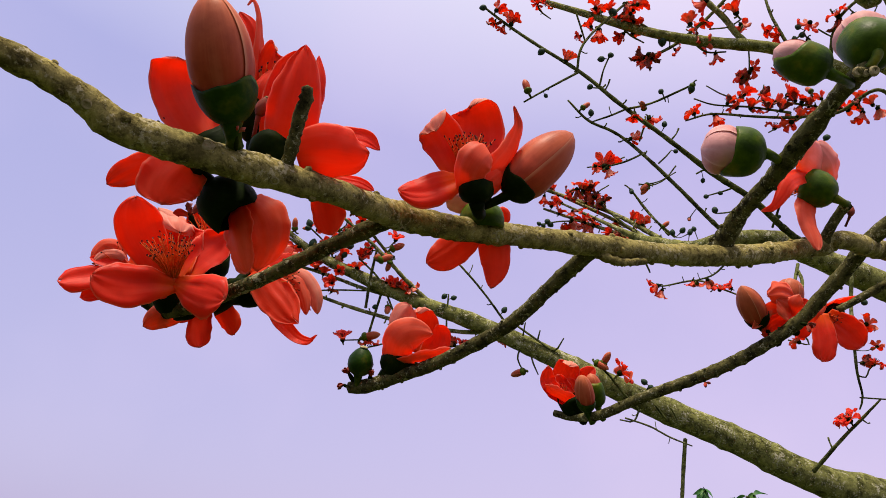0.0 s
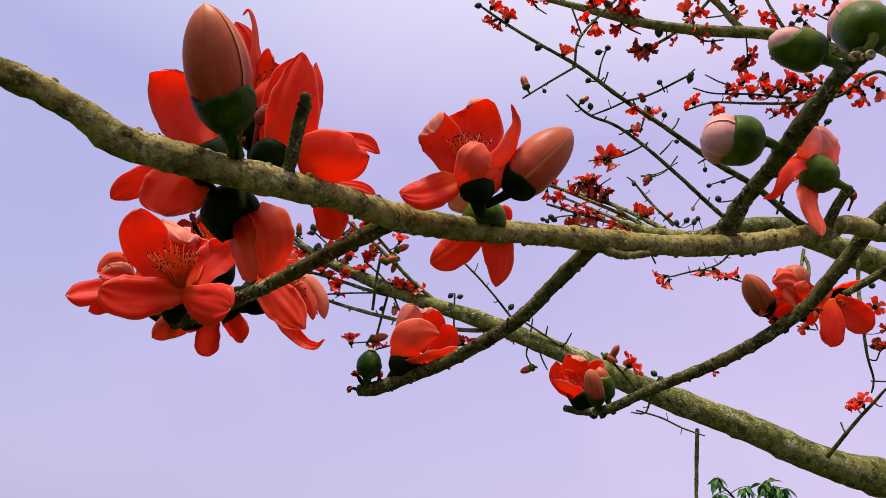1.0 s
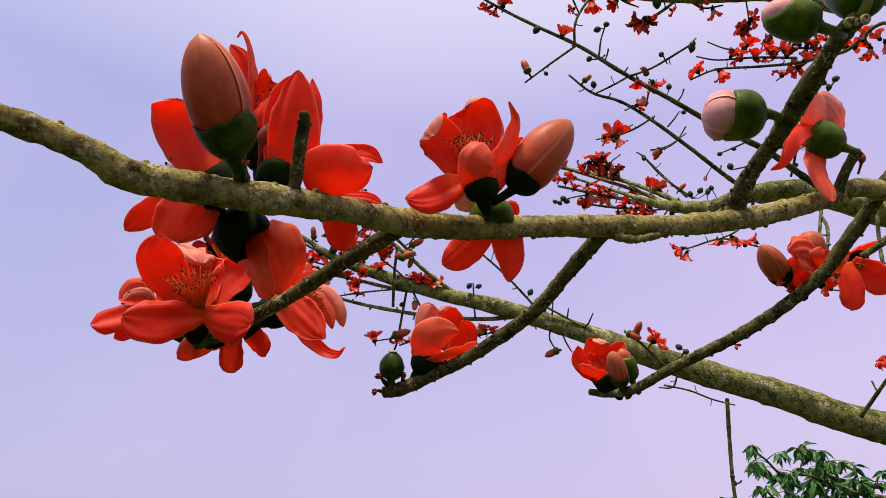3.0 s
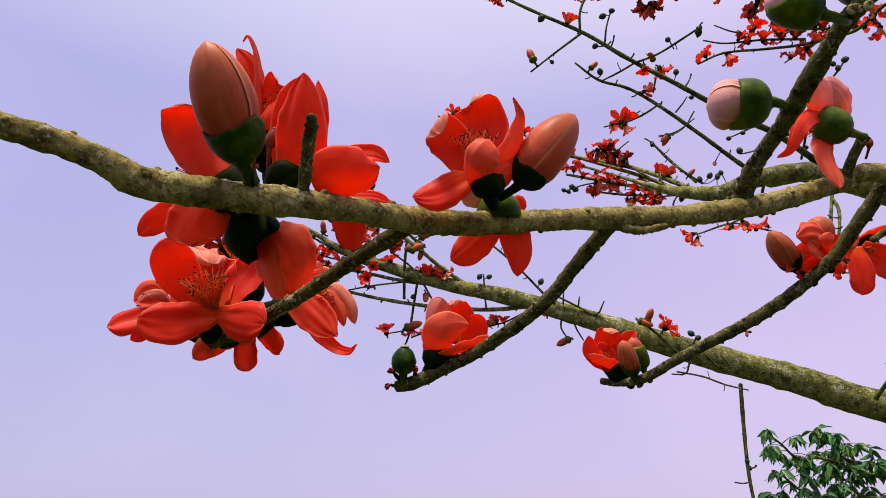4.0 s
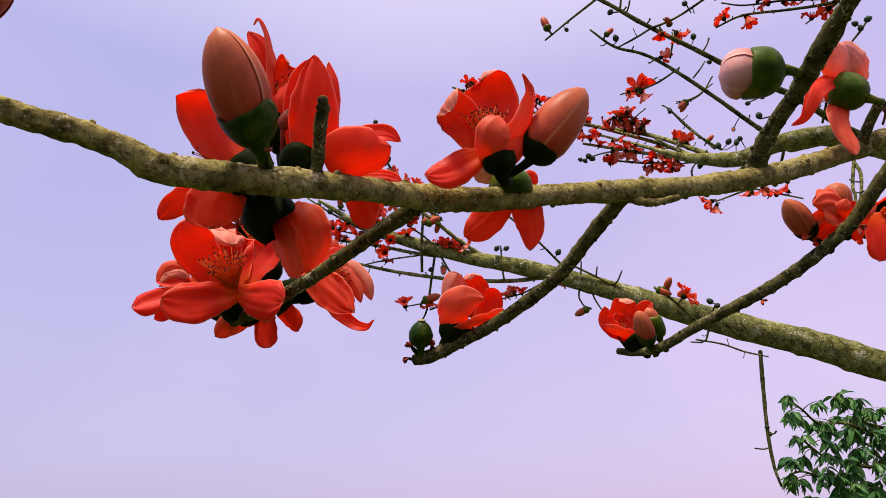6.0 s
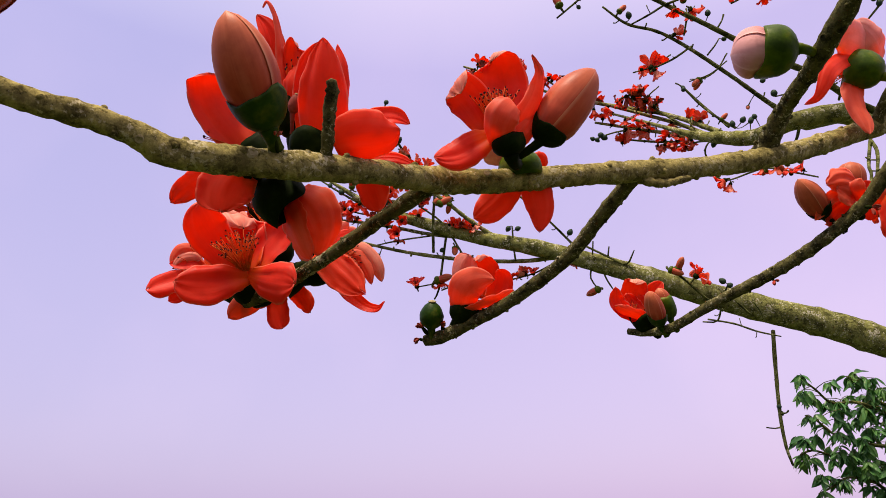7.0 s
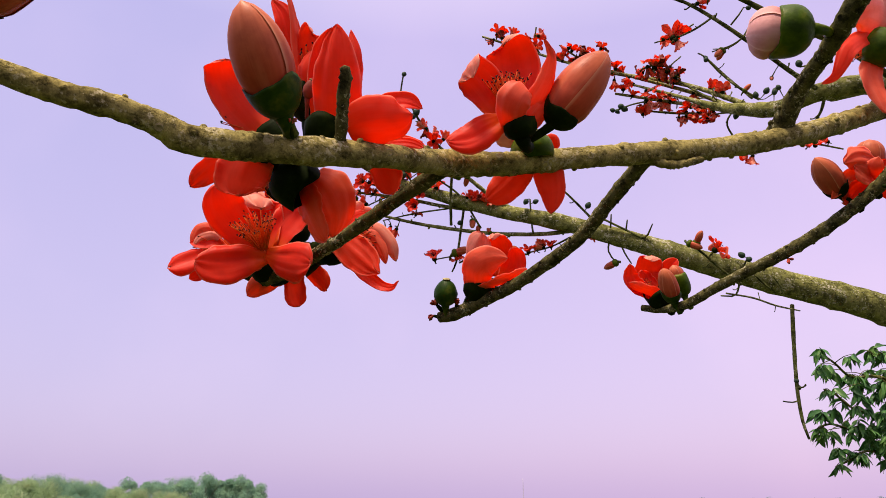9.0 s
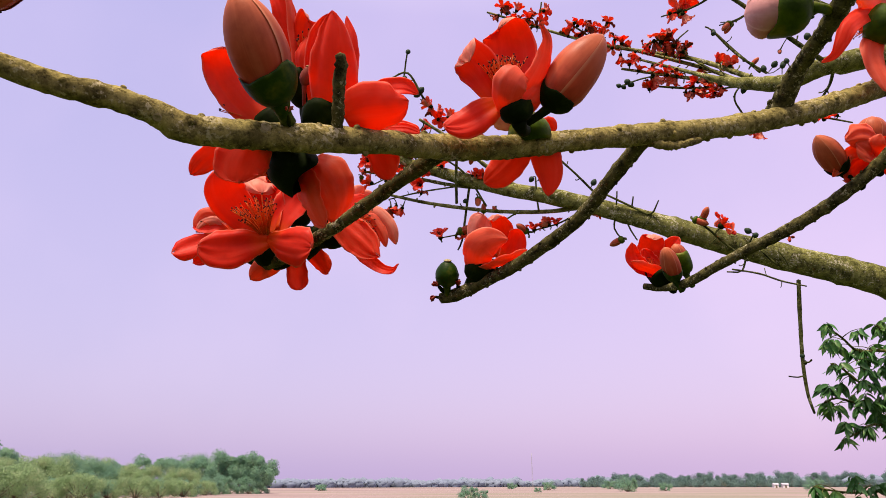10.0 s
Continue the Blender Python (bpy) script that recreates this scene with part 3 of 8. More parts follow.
# ---- ground and distance ----
def field_material():
    mat, n, l, bsdf = material("dry_field_soil", 0.95, 0.05)
    place = n.new("ShaderNodeTexCoord").outputs["Object"]
    plots = noise_tex(n, l, scaled(n, l, place, (0.004, 0.02, 1.0)), 1.0, 3.0)
    clods = noise_tex(n, l, place, 0.9, 5.0)
    soil = colours(n, l, plots, [(0.36, (0.24, 0.19, 0.185)), (0.46, (0.31, 0.245, 0.24)), (0.505, (0.23, 0.225, 0.17)), (0.55, (0.33, 0.26, 0.255)), (0.7, (0.28, 0.22, 0.215))])
    # unseen dark green ground near the tree, added to cut bounce; bare soil beyond
    far = n.new("ShaderNodeVectorMath")
    far.operation = "LENGTH"
    l.new(place, far.inputs[0])
    edge = n.new("ShaderNodeMapRange")
    edge.inputs["From Min"].default_value, edge.inputs["From Max"].default_value = 60.0, 85.0
    l.new(far.outputs["Value"], edge.inputs["Value"])
    unseen_cover = colours(n, l, noise_tex(n, l, place, 3.0, 5.0), [(0.35, (0.025, 0.04, 0.012)), (0.65, (0.06, 0.075, 0.025))])
    soil = blend(n, l, edge.outputs[0], unseen_cover, soil)
    l.new(blend(n, l, 0.5, soil, colours(n, l, clods, [(0.3, (0.6, 0.58, 0.55)), (0.7, (1, 1, 1))]), "MULTIPLY"), bsdf.inputs["Base Color"])
    bump(n, l, bsdf, clods, 0.6, 0.15)
    return mat


SOIL = field_material()
# FOLIAGE and FOLIAGE_DRY: greens raised pale to carry the haze over the fields
FOLIAGE = mottled("far_foliage", [(0.3, (0.18, 0.37, 0.26)), (0.5, (0.24, 0.44, 0.29)), (0.7, (0.31, 0.49, 0.29))], 0.35, 0.7, 0.05, 0.2, 0.1, 0.45)
# foliage for about 500 m off, with aerial haze mixed into its green
HAZE_TINTED = mottled("haze_tinted_far_foliage", [(0.3, (0.17, 0.29, 0.26)), (0.5, (0.20, 0.33, 0.29)), (0.7, (0.24, 0.37, 0.30))], 0.2, 0.9, 0.0, 0.1, 0.1, 0.45)
FOLIAGE_DRY = mottled("far_yellow_green_foliage", [(0.3, (0.27, 0.43, 0.21)), (0.5, (0.34, 0.50, 0.25)), (0.7, (0.44, 0.53, 0.29))], 0.5, 0.7, 0.05, 0.2, 0.1, 0.45)
FAR_WOOD = mottled("far_trunk", [(0.3, (0.12, 0.10, 0.07)), (0.7, (0.25, 0.21, 0.15))], 2.0, 0.9, 0.1)
# blue-grey base colour stands in for the haze before the woods
DISTANT = mottled("haze_tinted_distant_wood", [(0.3, (0.17, 0.22, 0.29)), (0.5, (0.19, 0.24, 0.31)), (0.7, (0.22, 0.27, 0.33))], 0.02, 1.0, 0.0, 0.0, 0.1)

gv, gf = [], []
for i in range(41):
    for j in range(41):
        x, y = (i / 20 - 1), (j / 20 - 1)
        x, y = 2400 * x * abs(x), 2400 * y * abs(y)
        gv.append((x, y, 0.12 * noise.noise(Vector((x * 0.02, y * 0.02, 0)))))
for i in range(40):
    for j in range(40):
        gf.append((i * 41 + j, (i + 1) * 41 + j, (i + 1) * 41 + j + 1, i * 41 + j + 1))
ground = part("ground", gv, gf, SOIL, None)
tagged(ground, "dry pinkish-brown harvested fields with pale grassy strips", "ground", "", "structure")


def leaf_cloud(centres, size, count, r, flat=0.75, tilt=0.7):
    """Many small bent leaf clumps scattered through round masses."""
    verts, faces = [], []
    for i in range(count):
        cx, cy, cz, cr = r.choice(centres)
        d = Vector((r.gauss(0, 1), r.gauss(0, 1), r.gauss(0, 1))).normalized()
        k = cr * r.uniform(0.35, 1.1)
        p = Vector((cx, cy, cz)) + Vector((d.x, d.y, d.z * flat)) * k
        n = d + Vector((r.uniform(-1, 1), r.uniform(-1, 1), r.uniform(-0.3, 1))) * 0.7
        n = Vector((n.x, n.y, n.z * tilt)).normalized()
        a = n.orthogonal().normalized()
        a.rotate(Matrix.Rotation(r.random() * 6.28, 3, n))
        b = n.cross(a)
        s = size * r.uniform(0.6, 1.4)
        o = len(verts)
        verts += [p - a * s, p + b * s * 0.6 + n * s * 0.25, p + a * s, p - b * s * 0.6 + n * s * 0.25]
        faces += [(o, o + 1, o + 2), (o, o + 2, o + 3)]
    return verts, faces


def field_tree(height, spread, seed, mat, label):
    """A broad tree of the plain, built at the origin: tapered trunk, limbs, a loose crown."""
    r = random.Random(seed)
    tree = thing("field_tree", (0, 0, 0), label, "tree", "trees along the field")
    base = height * r.uniform(0.22, 0.34)
    stem("trunk", [(0, 0, -0.2, height * 0.028), (0.1, 0, base * 0.6, height * 0.022), (0.15, 0.1, height * 0.7, height * 0.008)], FAR_WOOD, tree, "", 0.6, 7)
    centres, limbs = [], []
    for i in range(22):
        a, k = i * 2.4 + r.random(), math.sqrt((i + 0.5) / 22)
        c = (math.cos(a) * spread * 0.5 * k, math.sin(a) * spread * 0.5 * k, height * r.uniform(0.34, 0.90) * (1.06 - 0.2 * k), spread * r.uniform(0.10, 0.24))
        centres.append(c)
        limbs.append(sweep([(0.1, 0, base, height * 0.012), (c[0] * 0.5, c[1] * 0.5, (base + c[2]) * 0.52, height * 0.008), (*c[:3], height * 0.003)], 1.0, 5, 0.0))
    v, f, u = joined(limbs)
    part("limbs", v, f, FAR_WOOD, tree, "", u)
    v, f = leaf_cloud(centres, height * 0.018, 12000, r, 0.85, 0.35)
    part("crown", v, f, mat, tree, "", None, None, False)
    return tree


def bush(height, spread, seed, mat, label):
    r = random.Random(seed)
    shrub = thing("bush", (0, 0, 0), label, "bush", "bushes along the field")
    centres = [(r.uniform(-0.5, 0.5) * spread, r.uniform(-0.5, 0.5) * spread, height * r.uniform(0.12, 0.78), height * r.uniform(0.14, 0.34)) for i in range(15)]
    v, f, u = joined([sweep([(0, 0, -0.1, height * 0.02), (*c[:3], height * 0.006)], 0.6, 5, 0.0) for c in centres])
    part("woody_base", v, f, FAR_WOOD, shrub, "", u)
    v, f = leaf_cloud(centres, height * 0.028, 5000, r, 0.9, 0.35)
    part("foliage", v, f, mat, shrub, "", None, None, False)
    return shrub


def spot(angle, distance, z=0.0):
    """A place on the plain, by the angle to the right of +y and the distance."""
    return Matrix.Translation((math.sin(radians(angle)) * distance, math.cos(radians(angle)) * distance, z))


kinds = [field_tree(10.5, 9.0, 1, FOLIAGE, "dark green broad tree at the field edge"), field_tree(9.0, 8.0, 2, FOLIAGE, "dark green round-crowned tree at the field edge"),
         field_tree(6.5, 7.5, 3, FOLIAGE_DRY, "pale yellow-green tree at the field edge"), field_tree(7.5, 9.0, 4, FOLIAGE, "wide low green tree at the field edge"),
         field_tree(8.5, 10.0, 9, HAZE_TINTED, "tree far across the fields, haze painted in as blue-green")]
first = True
LEFT_TREES = ((-19.6, 188, 0, 0.84), (-21.0, 192, 1, 1.0), (-22.6, 190, 0, 0.88), (-24.2, 195, 3, 1.15), (-25.6, 188, 1, 0.9), (-27.4, 200, 0, 0.8), (-29.4, 196, 1, 0.82), (-31.2, 175, 2, 0.95), (-33.0, 170, 3, 0.88),
              (-35.2, 168, 2, 0.95), (-37.2, 160, 1, 0.85), (-39.5, 158, 0, 1.0), (-25.0, 160, 2, 0.75), (-28.0, 150, 2, 0.8), (-30.2, 152, 3, 0.72), (-34.0, 150, 2, 0.85), (-37.0, 145, 2, 0.8),
              (-41.5, 150, 1, 1.1), (-44.0, 150, 0, 1.05), (6.4, 540, 4, 0.9), (8.0, 525, 4, 1.2), (9.2, 530, 4, 1.1), (11.0, 530, 4, 1.2), (12.6, 535, 4, 1.0), (14.0, 525, 4, 1.25), (15.8, 530, 4, 1.1), (17.4, 530, 4, 1.2), (19.4, 540, 4, 1.3), (21.5, 535, 4, 1.2), (23.5, 530, 4, 1.2), (26.0, 530, 4, 1.3))
used = set()
for angle, dist, k, size in LEFT_TREES:
    m = spot(angle + 0.8, dist) @ Matrix.Rotation(angle * 1.7, 4, "Z") @ Matrix.Scale(size * (1.14 if angle > -30 else 1.3) if angle < 0 else size, 4)
    if k in used:
        copy_thing(kinds[k], m @ Matrix.Scale(1 / kinds[k].scale.x, 4))
    else:
        kinds[k].matrix_basis = m
        used.add(k)
shrub = bush(2.6, 3.2, 5, FOLIAGE, "small round green bush in the open field")
pale_shrub = bush(3.2, 4.2, 6, FOLIAGE_DRY, "pale yellow-green bush below the trees")
PALE_SHRUBS = ((-22.5, 160, 1.0), (-24.0, 142, 1.1), (-25.6, 136, 1.0), (-27.2, 134, 1.2), (-29.0, 132, 1.1), (-30.8, 126, 1.3), (-32.4, 128, 1.2), (-34.4, 118, 1.6), (-36.0, 116, 1.7), (-38.0, 112, 1.7), (-40.0, 112, 1.7))
for i, (angle, dist, size) in enumerate(PALE_SHRUBS):
    m = spot(angle, dist) @ Matrix.Rotation(i * 1.9, 4, "Z") @ Matrix.Scale(size, 4)
    if i:
        copy_thing(pale_shrub, m @ Matrix.Scale(1 / pale_shrub.scale.x, 4))
    else:
        pale_shrub.matrix_basis = m
SHRUBS = ((-2.7, 105, 0.72), (-1.7, 112, 0.5), (-14.2, 300, 0.9), (0.6, 330, 1.1), (2.6, 200, 0.5), (9.3, 215, 1.6), (-14.0, 260, 0.9), (3.4, 270, 1.2), (12.0, 240, 1.0), (8.0, 330, 1.5), (-23.5, 145, 1.0), (-26.5, 140, 1.1), (-31.5, 135, 1.0), (-35.5, 130, 1.1), (22.0, 250, 1.4), (-22.0, 172, 1.3), (-24.6, 150, 1.3), (-28.6, 138, 1.2), (-30.0, 130, 1.3), (-33.2, 132, 1.4), (-36.6, 128, 1.5), (-38.5, 130, 1.3), (-20.8, 182, 1.2), (-19.4, 184, 1.5), (-18.6, 186, 1.3), (-21.6, 180, 1.7), (-23.2, 176, 1.6), (-24.8, 178, 1.7), (-26.4, 172, 1.6), (-28.0, 170, 1.7), (-29.6, 165, 1.6), (-31.0, 160, 1.7))
for i, (angle, dist, size) in enumerate(SHRUBS):
    m = spot(angle, dist) @ Matrix.Rotation(i * 1.3, 4, "Z") @ Matrix.Scale(size, 4)
    if i:
        copy_thing(shrub, m @ Matrix.Scale(1 / shrub.scale.x, 4))
    else:
        shrub.matrix_basis = m

far_shrub = bush(3.4, 5.0, 8, HAZE_TINTED, "bush far across the fields, haze painted in as blue-green")
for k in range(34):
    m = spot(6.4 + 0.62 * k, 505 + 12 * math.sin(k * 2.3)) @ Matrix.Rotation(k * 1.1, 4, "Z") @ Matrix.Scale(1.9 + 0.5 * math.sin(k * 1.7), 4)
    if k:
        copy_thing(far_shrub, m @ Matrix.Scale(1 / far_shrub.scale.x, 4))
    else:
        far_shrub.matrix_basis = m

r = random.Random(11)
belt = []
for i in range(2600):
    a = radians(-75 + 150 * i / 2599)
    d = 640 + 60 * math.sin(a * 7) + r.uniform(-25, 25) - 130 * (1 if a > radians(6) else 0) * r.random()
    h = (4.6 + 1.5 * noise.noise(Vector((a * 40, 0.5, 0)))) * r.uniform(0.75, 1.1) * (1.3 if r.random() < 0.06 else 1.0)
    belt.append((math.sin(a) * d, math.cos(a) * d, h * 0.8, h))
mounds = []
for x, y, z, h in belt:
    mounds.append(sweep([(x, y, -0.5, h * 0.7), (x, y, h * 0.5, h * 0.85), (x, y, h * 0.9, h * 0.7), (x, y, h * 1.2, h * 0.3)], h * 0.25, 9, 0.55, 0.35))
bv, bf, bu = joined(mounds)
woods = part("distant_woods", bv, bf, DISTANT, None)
tagged(woods, "line of distant woods, haze painted in as blue-grey", "woods", "", "stuff")


# ---- far mast and sheds ----
STEEL = mottled("grey_galvanised_steel", [(0.3, (0.38, 0.38, 0.42)), (0.7, (0.5, 0.5, 0.54))], 0.5, 0.5, 0.3)
LIMEWASH = mottled("white_limewash", [(0.3, (0.66, 0.64, 0.62)), (0.7, (0.82, 0.80, 0.78))], 0.6, 0.9, 0.1)
foot = spot(2.2, 600).translation
mast = thing("radio_mast", foot, "slender grey lattice radio mast on the plain", "mast")
corners = [(math.cos(k * 2.094) * 0.5, math.sin(k * 2.094) * 0.5) for k in range(3)]
for x, y in corners:
    stem("leg", [(foot.x + x, foot.y + y, -0.2, 0.14), (foot.x + x * 0.7, foot.y + y * 0.7, 13, 0.12), (foot.x + x * 0.2, foot.y + y * 0.2, 26, 0.09)], STEEL, mast, "", 3.0, 5, 0.0)
for k in range(9):
    z, w = 2.6 * k + 2, 1 - 0.03 * (2.6 * k)
    ring = [(foot.x + x * w, foot.y + y * w, z + 0.7 * i, 0.05) for i, (x, y) in enumerate(corners)]
    stem("brace", ring, STEEL, mast, "", 1.0, 4, 0.0)
for angle, wide in ((19.5, 2.2), (20.1, 2.8)):
    c = spot(angle, 400).translation
    shed = thing("shed", c, "small white limewashed shed at the far edge of the field", "shed", "sheds on the plain")
    w, d, h = wide / 2, 1.2, 1.6
    box = [(c.x + x * w, c.y + y * d, z) for z in (-0.1, h) for x, y in ((-1, -1), (1, -1), (1, 1), (-1, 1))]
    part("wall", box, [(0, 1, 5, 4), (1, 2, 6, 5), (2, 3, 7, 6), (3, 0, 4, 7), (4, 5, 6, 7)], LIMEWASH, shed, "", None, None, False)
    top = [(c.x + x * (w + 0.25), c.y + y * (d + 0.25), h + 0.004) for x, y in ((-1, -1), (1, -1), (1, 1), (-1, 1))] + [(c.x - w - 0.25, c.y, h + 0.8), (c.x + w + 0.25, c.y, h + 0.8)]
    part("roof", top, [(0, 1, 5, 4), (2, 3, 4, 5), (0, 4, 3), (1, 2, 5), (3, 2, 1, 0)], STEEL, shed, "", None, None, False)
    part("door", [(c.x + x, c.y - d - 0.01, z) for x, z in ((-0.4, 0), (0.4, 0), (0.4, 1.3), (-0.4, 1.3))] + [(c.x + x, c.y - d - 0.06, z) for x, z in ((-0.4, 0), (0.4, 0), (0.4, 1.3), (-0.4, 1.3))], [(4, 5, 6, 7), (0, 4, 7, 3), (1, 2, 6, 5), (3, 7, 6, 2)], FAR_WOOD, shed, "", None, None, False)


# ---- the silk cotton tree ----
TREE = thing("silk_cotton_tree", (3.9, 3.5, 0.0), "leafless silk cotton tree with olive-grey bark and spreading flowering boughs", "tree")
stem("trunk", [(3.9, 3.5, -0.2, 0.36), (3.9, 3.5, 0.5, 0.29), (3.88, 3.5, 2.4, 0.25), (3.92, 3.52, 4.2, 0.20), (3.9, 3.5, 6.0, 0.10)], BARK_FAR, TREE, "", 0.08, 20, 0.04)
# the bough close by, and its side shoots
BOUGH = [(-0.3013, 0.3017, 2.2275, 0.0067), (-0.2653, 0.3116, 2.2176, 0.0068), (-0.2443, 0.3218, 2.2127, 0.0069), (-0.2311, 0.3299, 2.2123, 0.0069), (-0.217, 0.3432, 2.2132, 0.0072), (-0.2011, 0.357, 2.2111, 0.0078), (-0.1885, 0.3704, 2.2078, 0.009), (-0.1658, 0.3837, 2.2107, 0.0094), (-0.1346, 0.4034, 2.2165, 0.0091), (-0.1004, 0.4259, 2.2246, 0.0092), (-0.0696, 0.4469, 2.2318, 0.0084), (-0.0387, 0.4921, 2.2497, 0.0102), (0.0025, 0.5125, 2.2579, 0.0098), (0.0552, 0.5388, 2.2742, 0.009), (0.1355, 0.5732, 2.2961, 0.0099), (0.2075, 0.6024, 2.3144, 0.0096), (0.2865, 0.6295, 2.3389, 0.0104), (0.37, 0.665, 2.3763, 0.0103), (0.4247, 0.6822, 2.4012, 0.0104), (0.4835, 0.701, 2.4227, 0.0107)] + [(0.80, 0.93, 2.52, 0.014), (1.6, 1.6, 2.66, 0.022), (2.7, 2.6, 2.70, 0.05), (3.8, 3.45, 2.55, 0.09)]
stem("branch", BOUGH, BARK_NEAR, TREE, "olive-grey bough with knots and pale lichen flecks", 0.003, 26, 0.11, 1.2, 14.0)
SHOOT_LOW = [(-0.0347, 0.4996, 2.2543, 0.0061), (-0.054, 0.5012, 2.2412, 0.0064), (-0.0766, 0.515, 2.233, 0.0058), (-0.1051, 0.5347, 2.223, 0.0059), (-0.1302, 0.5535, 2.2148, 0.0056), (-0.1553, 0.5677, 2.2059, 0.0061), (-0.1872, 0.5866, 2.1974, 0.0071), (-0.2115, 0.5987, 2.1929, 0.0068)]
stem("shoot", SHOOT_LOW, BARK_TWIG, TREE, "", 0.004, 12, 0.10, 1.5, 30.0)
SHOOT_MIDDLE = [(0.1414, 0.5761, 2.2982, 0.0066), (0.1297, 0.5852, 2.2895, 0.0071), (0.1109, 0.6169, 2.2752, 0.0067), (0.0836, 0.6623, 2.2528, 0.0068), (0.0505, 0.704, 2.2381, 0.0068), (0.0138, 0.7356, 2.2237, 0.0068), (-0.0251, 0.7652, 2.2134, 0.0072), (-0.0502, 0.7829, 2.2075, 0.0076), (-0.0673, 0.7888, 2.2055, 0.006)]
stem("shoot", SHOOT_MIDDLE, BARK_TWIG, TREE, "", 0.004, 12, 0.10, 1.5, 26.0)
SHOOT_LONG = [(0.5548, 0.6286, 2.4761, 0.0092), (0.51, 0.7008, 2.4429, 0.0091), (0.4975, 0.7429, 2.4174, 0.0088), (0.4813, 0.7806, 2.3909, 0.0084), (0.4657, 0.8066, 2.368, 0.008), (0.4333, 0.8389, 2.3423, 0.0081), (0.4066, 0.8662, 2.3269, 0.008), (0.3748, 0.8932, 2.312, 0.0078), (0.3375, 0.938, 2.3008, 0.0074), (0.3107, 0.981, 2.2933, 0.007), (0.2784, 1.0168, 2.2805, 0.0068), (0.2507, 1.0547, 2.2833, 0.0059), (0.2252, 1.0706, 2.2907, 0.0049)]
stem("shoot", SHOOT_LONG, BARK_TWIG, TREE, "", 0.005, 10, 0.10, 1.5, 20.0)
SHOOT_HIGH = [(0.2784, 0.6318, 2.3442, 0.0129), (0.2811, 0.6191, 2.3541, 0.0101), (0.2874, 0.5943, 2.3704, 0.0076), (0.2955, 0.5548, 2.3809, 0.0077), (0.3034, 0.5179, 2.3959, 0.0091), (0.3099, 0.4768, 2.4095, 0.0071), (0.3099, 0.4482, 2.4095, 0.0074), (0.3054, 0.4314, 2.4010, 0.0072), (0.3022, 0.4227, 2.3962, 0.0060)]
stem("shoot", SHOOT_HIGH, BARK_TWIG, TREE, "", 0.004, 12, 0.12, 1.5, 26.0)
stem("shoot", [(0.4222, 0.6776, 2.4005, 0.0065), (0.4215, 0.664, 2.4082, 0.0056), (0.4244, 0.6486, 2.4194, 0.0053), (0.4298, 0.6369, 2.4291, 0.0058)], BARK_TWIG, TREE, "", 0.004, 10, 0.12, 1.5, 30.0)
stem("shoot", [(0.1382, 0.5753, 2.2898, 0.0045), (0.150, 0.5757, 2.2855, 0.0040), (0.162, 0.5800, 2.2870, 0.0036), (0.176, 0.5850, 2.2920, 0.0034), (0.186, 0.5890, 2.2965, 0.0030)], BARK_NEAR, TREE, "crusty stub along the bough", 0.002, 12, 0.40, 1.0, 60.0)
stem("spur", [(-0.1069, 0.4203, 2.226, 0.004), (-0.1037, 0.4086, 2.2358, 0.004), (-0.1009, 0.397, 2.2494, 0.0041), (-0.0981, 0.3888, 2.2599, 0.0041), (-0.0982, 0.3851, 2.2654, 0.0034)], BARK_TWIG, TREE, "short rough dead spur", 0.002, 12, 0.22, 1.0, 60.0)
# the limbs farther off
stem("limb", [(-0.692, 3.042, 3.644, 0.006), (-0.466, 3.063, 3.503, 0.019), (-0.245, 3.058, 3.414, 0.028), (0.023, 3.052, 3.326, 0.033), (0.31, 3.039, 3.253, 0.037), (0.564, 3.031, 3.171, 0.041), (0.785, 3.021, 3.09, 0.047), (1.04, 3.058, 3.017, 0.054), (1.294, 3.09, 2.952, 0.058), (1.625, 3.13, 2.871, 0.065), (1.977, 3.18, 2.769, 0.072)] + [(2.8, 3.35, 2.66, 0.12), (3.85, 3.5, 2.2, 0.17)], BARK_FAR, TREE, "pale olive limb with lichen", 0.02, 16, 0.05, 2.0, 3.0)
stem("limb", [(0.915, 3.808, 4.477, 0.007), (1.107, 3.546, 4.214, 0.011), (1.25, 3.421, 4.069, 0.022), (1.346, 3.279, 3.959, 0.035), (1.461, 3.165, 3.891, 0.041), (1.578, 3.023, 3.882, 0.045), (1.825, 2.967, 3.896, 0.046), (1.708, 3.116, 3.944, 0.049), (1.957, 3.128, 3.97, 0.051)] + [(3.0, 3.3, 3.75, 0.10), (3.88, 3.5, 3.4, 0.15)], BARK_FAR, TREE, "pale olive limb with lichen", 0.02, 14, 0.05, 2.0, 3.0)
stem("limb", [(0.32, 2.751, 5.11, 0.009), (0.626, 2.697, 4.995, 0.016), (0.857, 2.643, 4.886, 0.021), (1.118, 2.616, 4.817, 0.025), (1.369, 2.574, 4.776, 0.028), (1.669, 2.524, 4.746, 0.03), (1.97, 2.504, 4.66, 0.032), (2.323, 2.52, 4.595, 0.035)] + [(3.1, 3.5, 4.0, 0.07), (3.9, 3.5, 3.7, 0.10)], BARK_FAR, TREE, "pale olive limb with lichen", 0.02, 12, 0.05, 2.0, 3.0)
stem("shoot", [(0.5387, 0.833, 2.4056, 0.0045), (0.5668, 0.8174, 2.4223, 0.0051), (0.5908, 0.7983, 2.4366, 0.0057), (0.6214, 0.7688, 2.4511, 0.0062)], BARK_TWIG, TREE, "", 0.005, 10, 0.12, 1.5, 20.0)

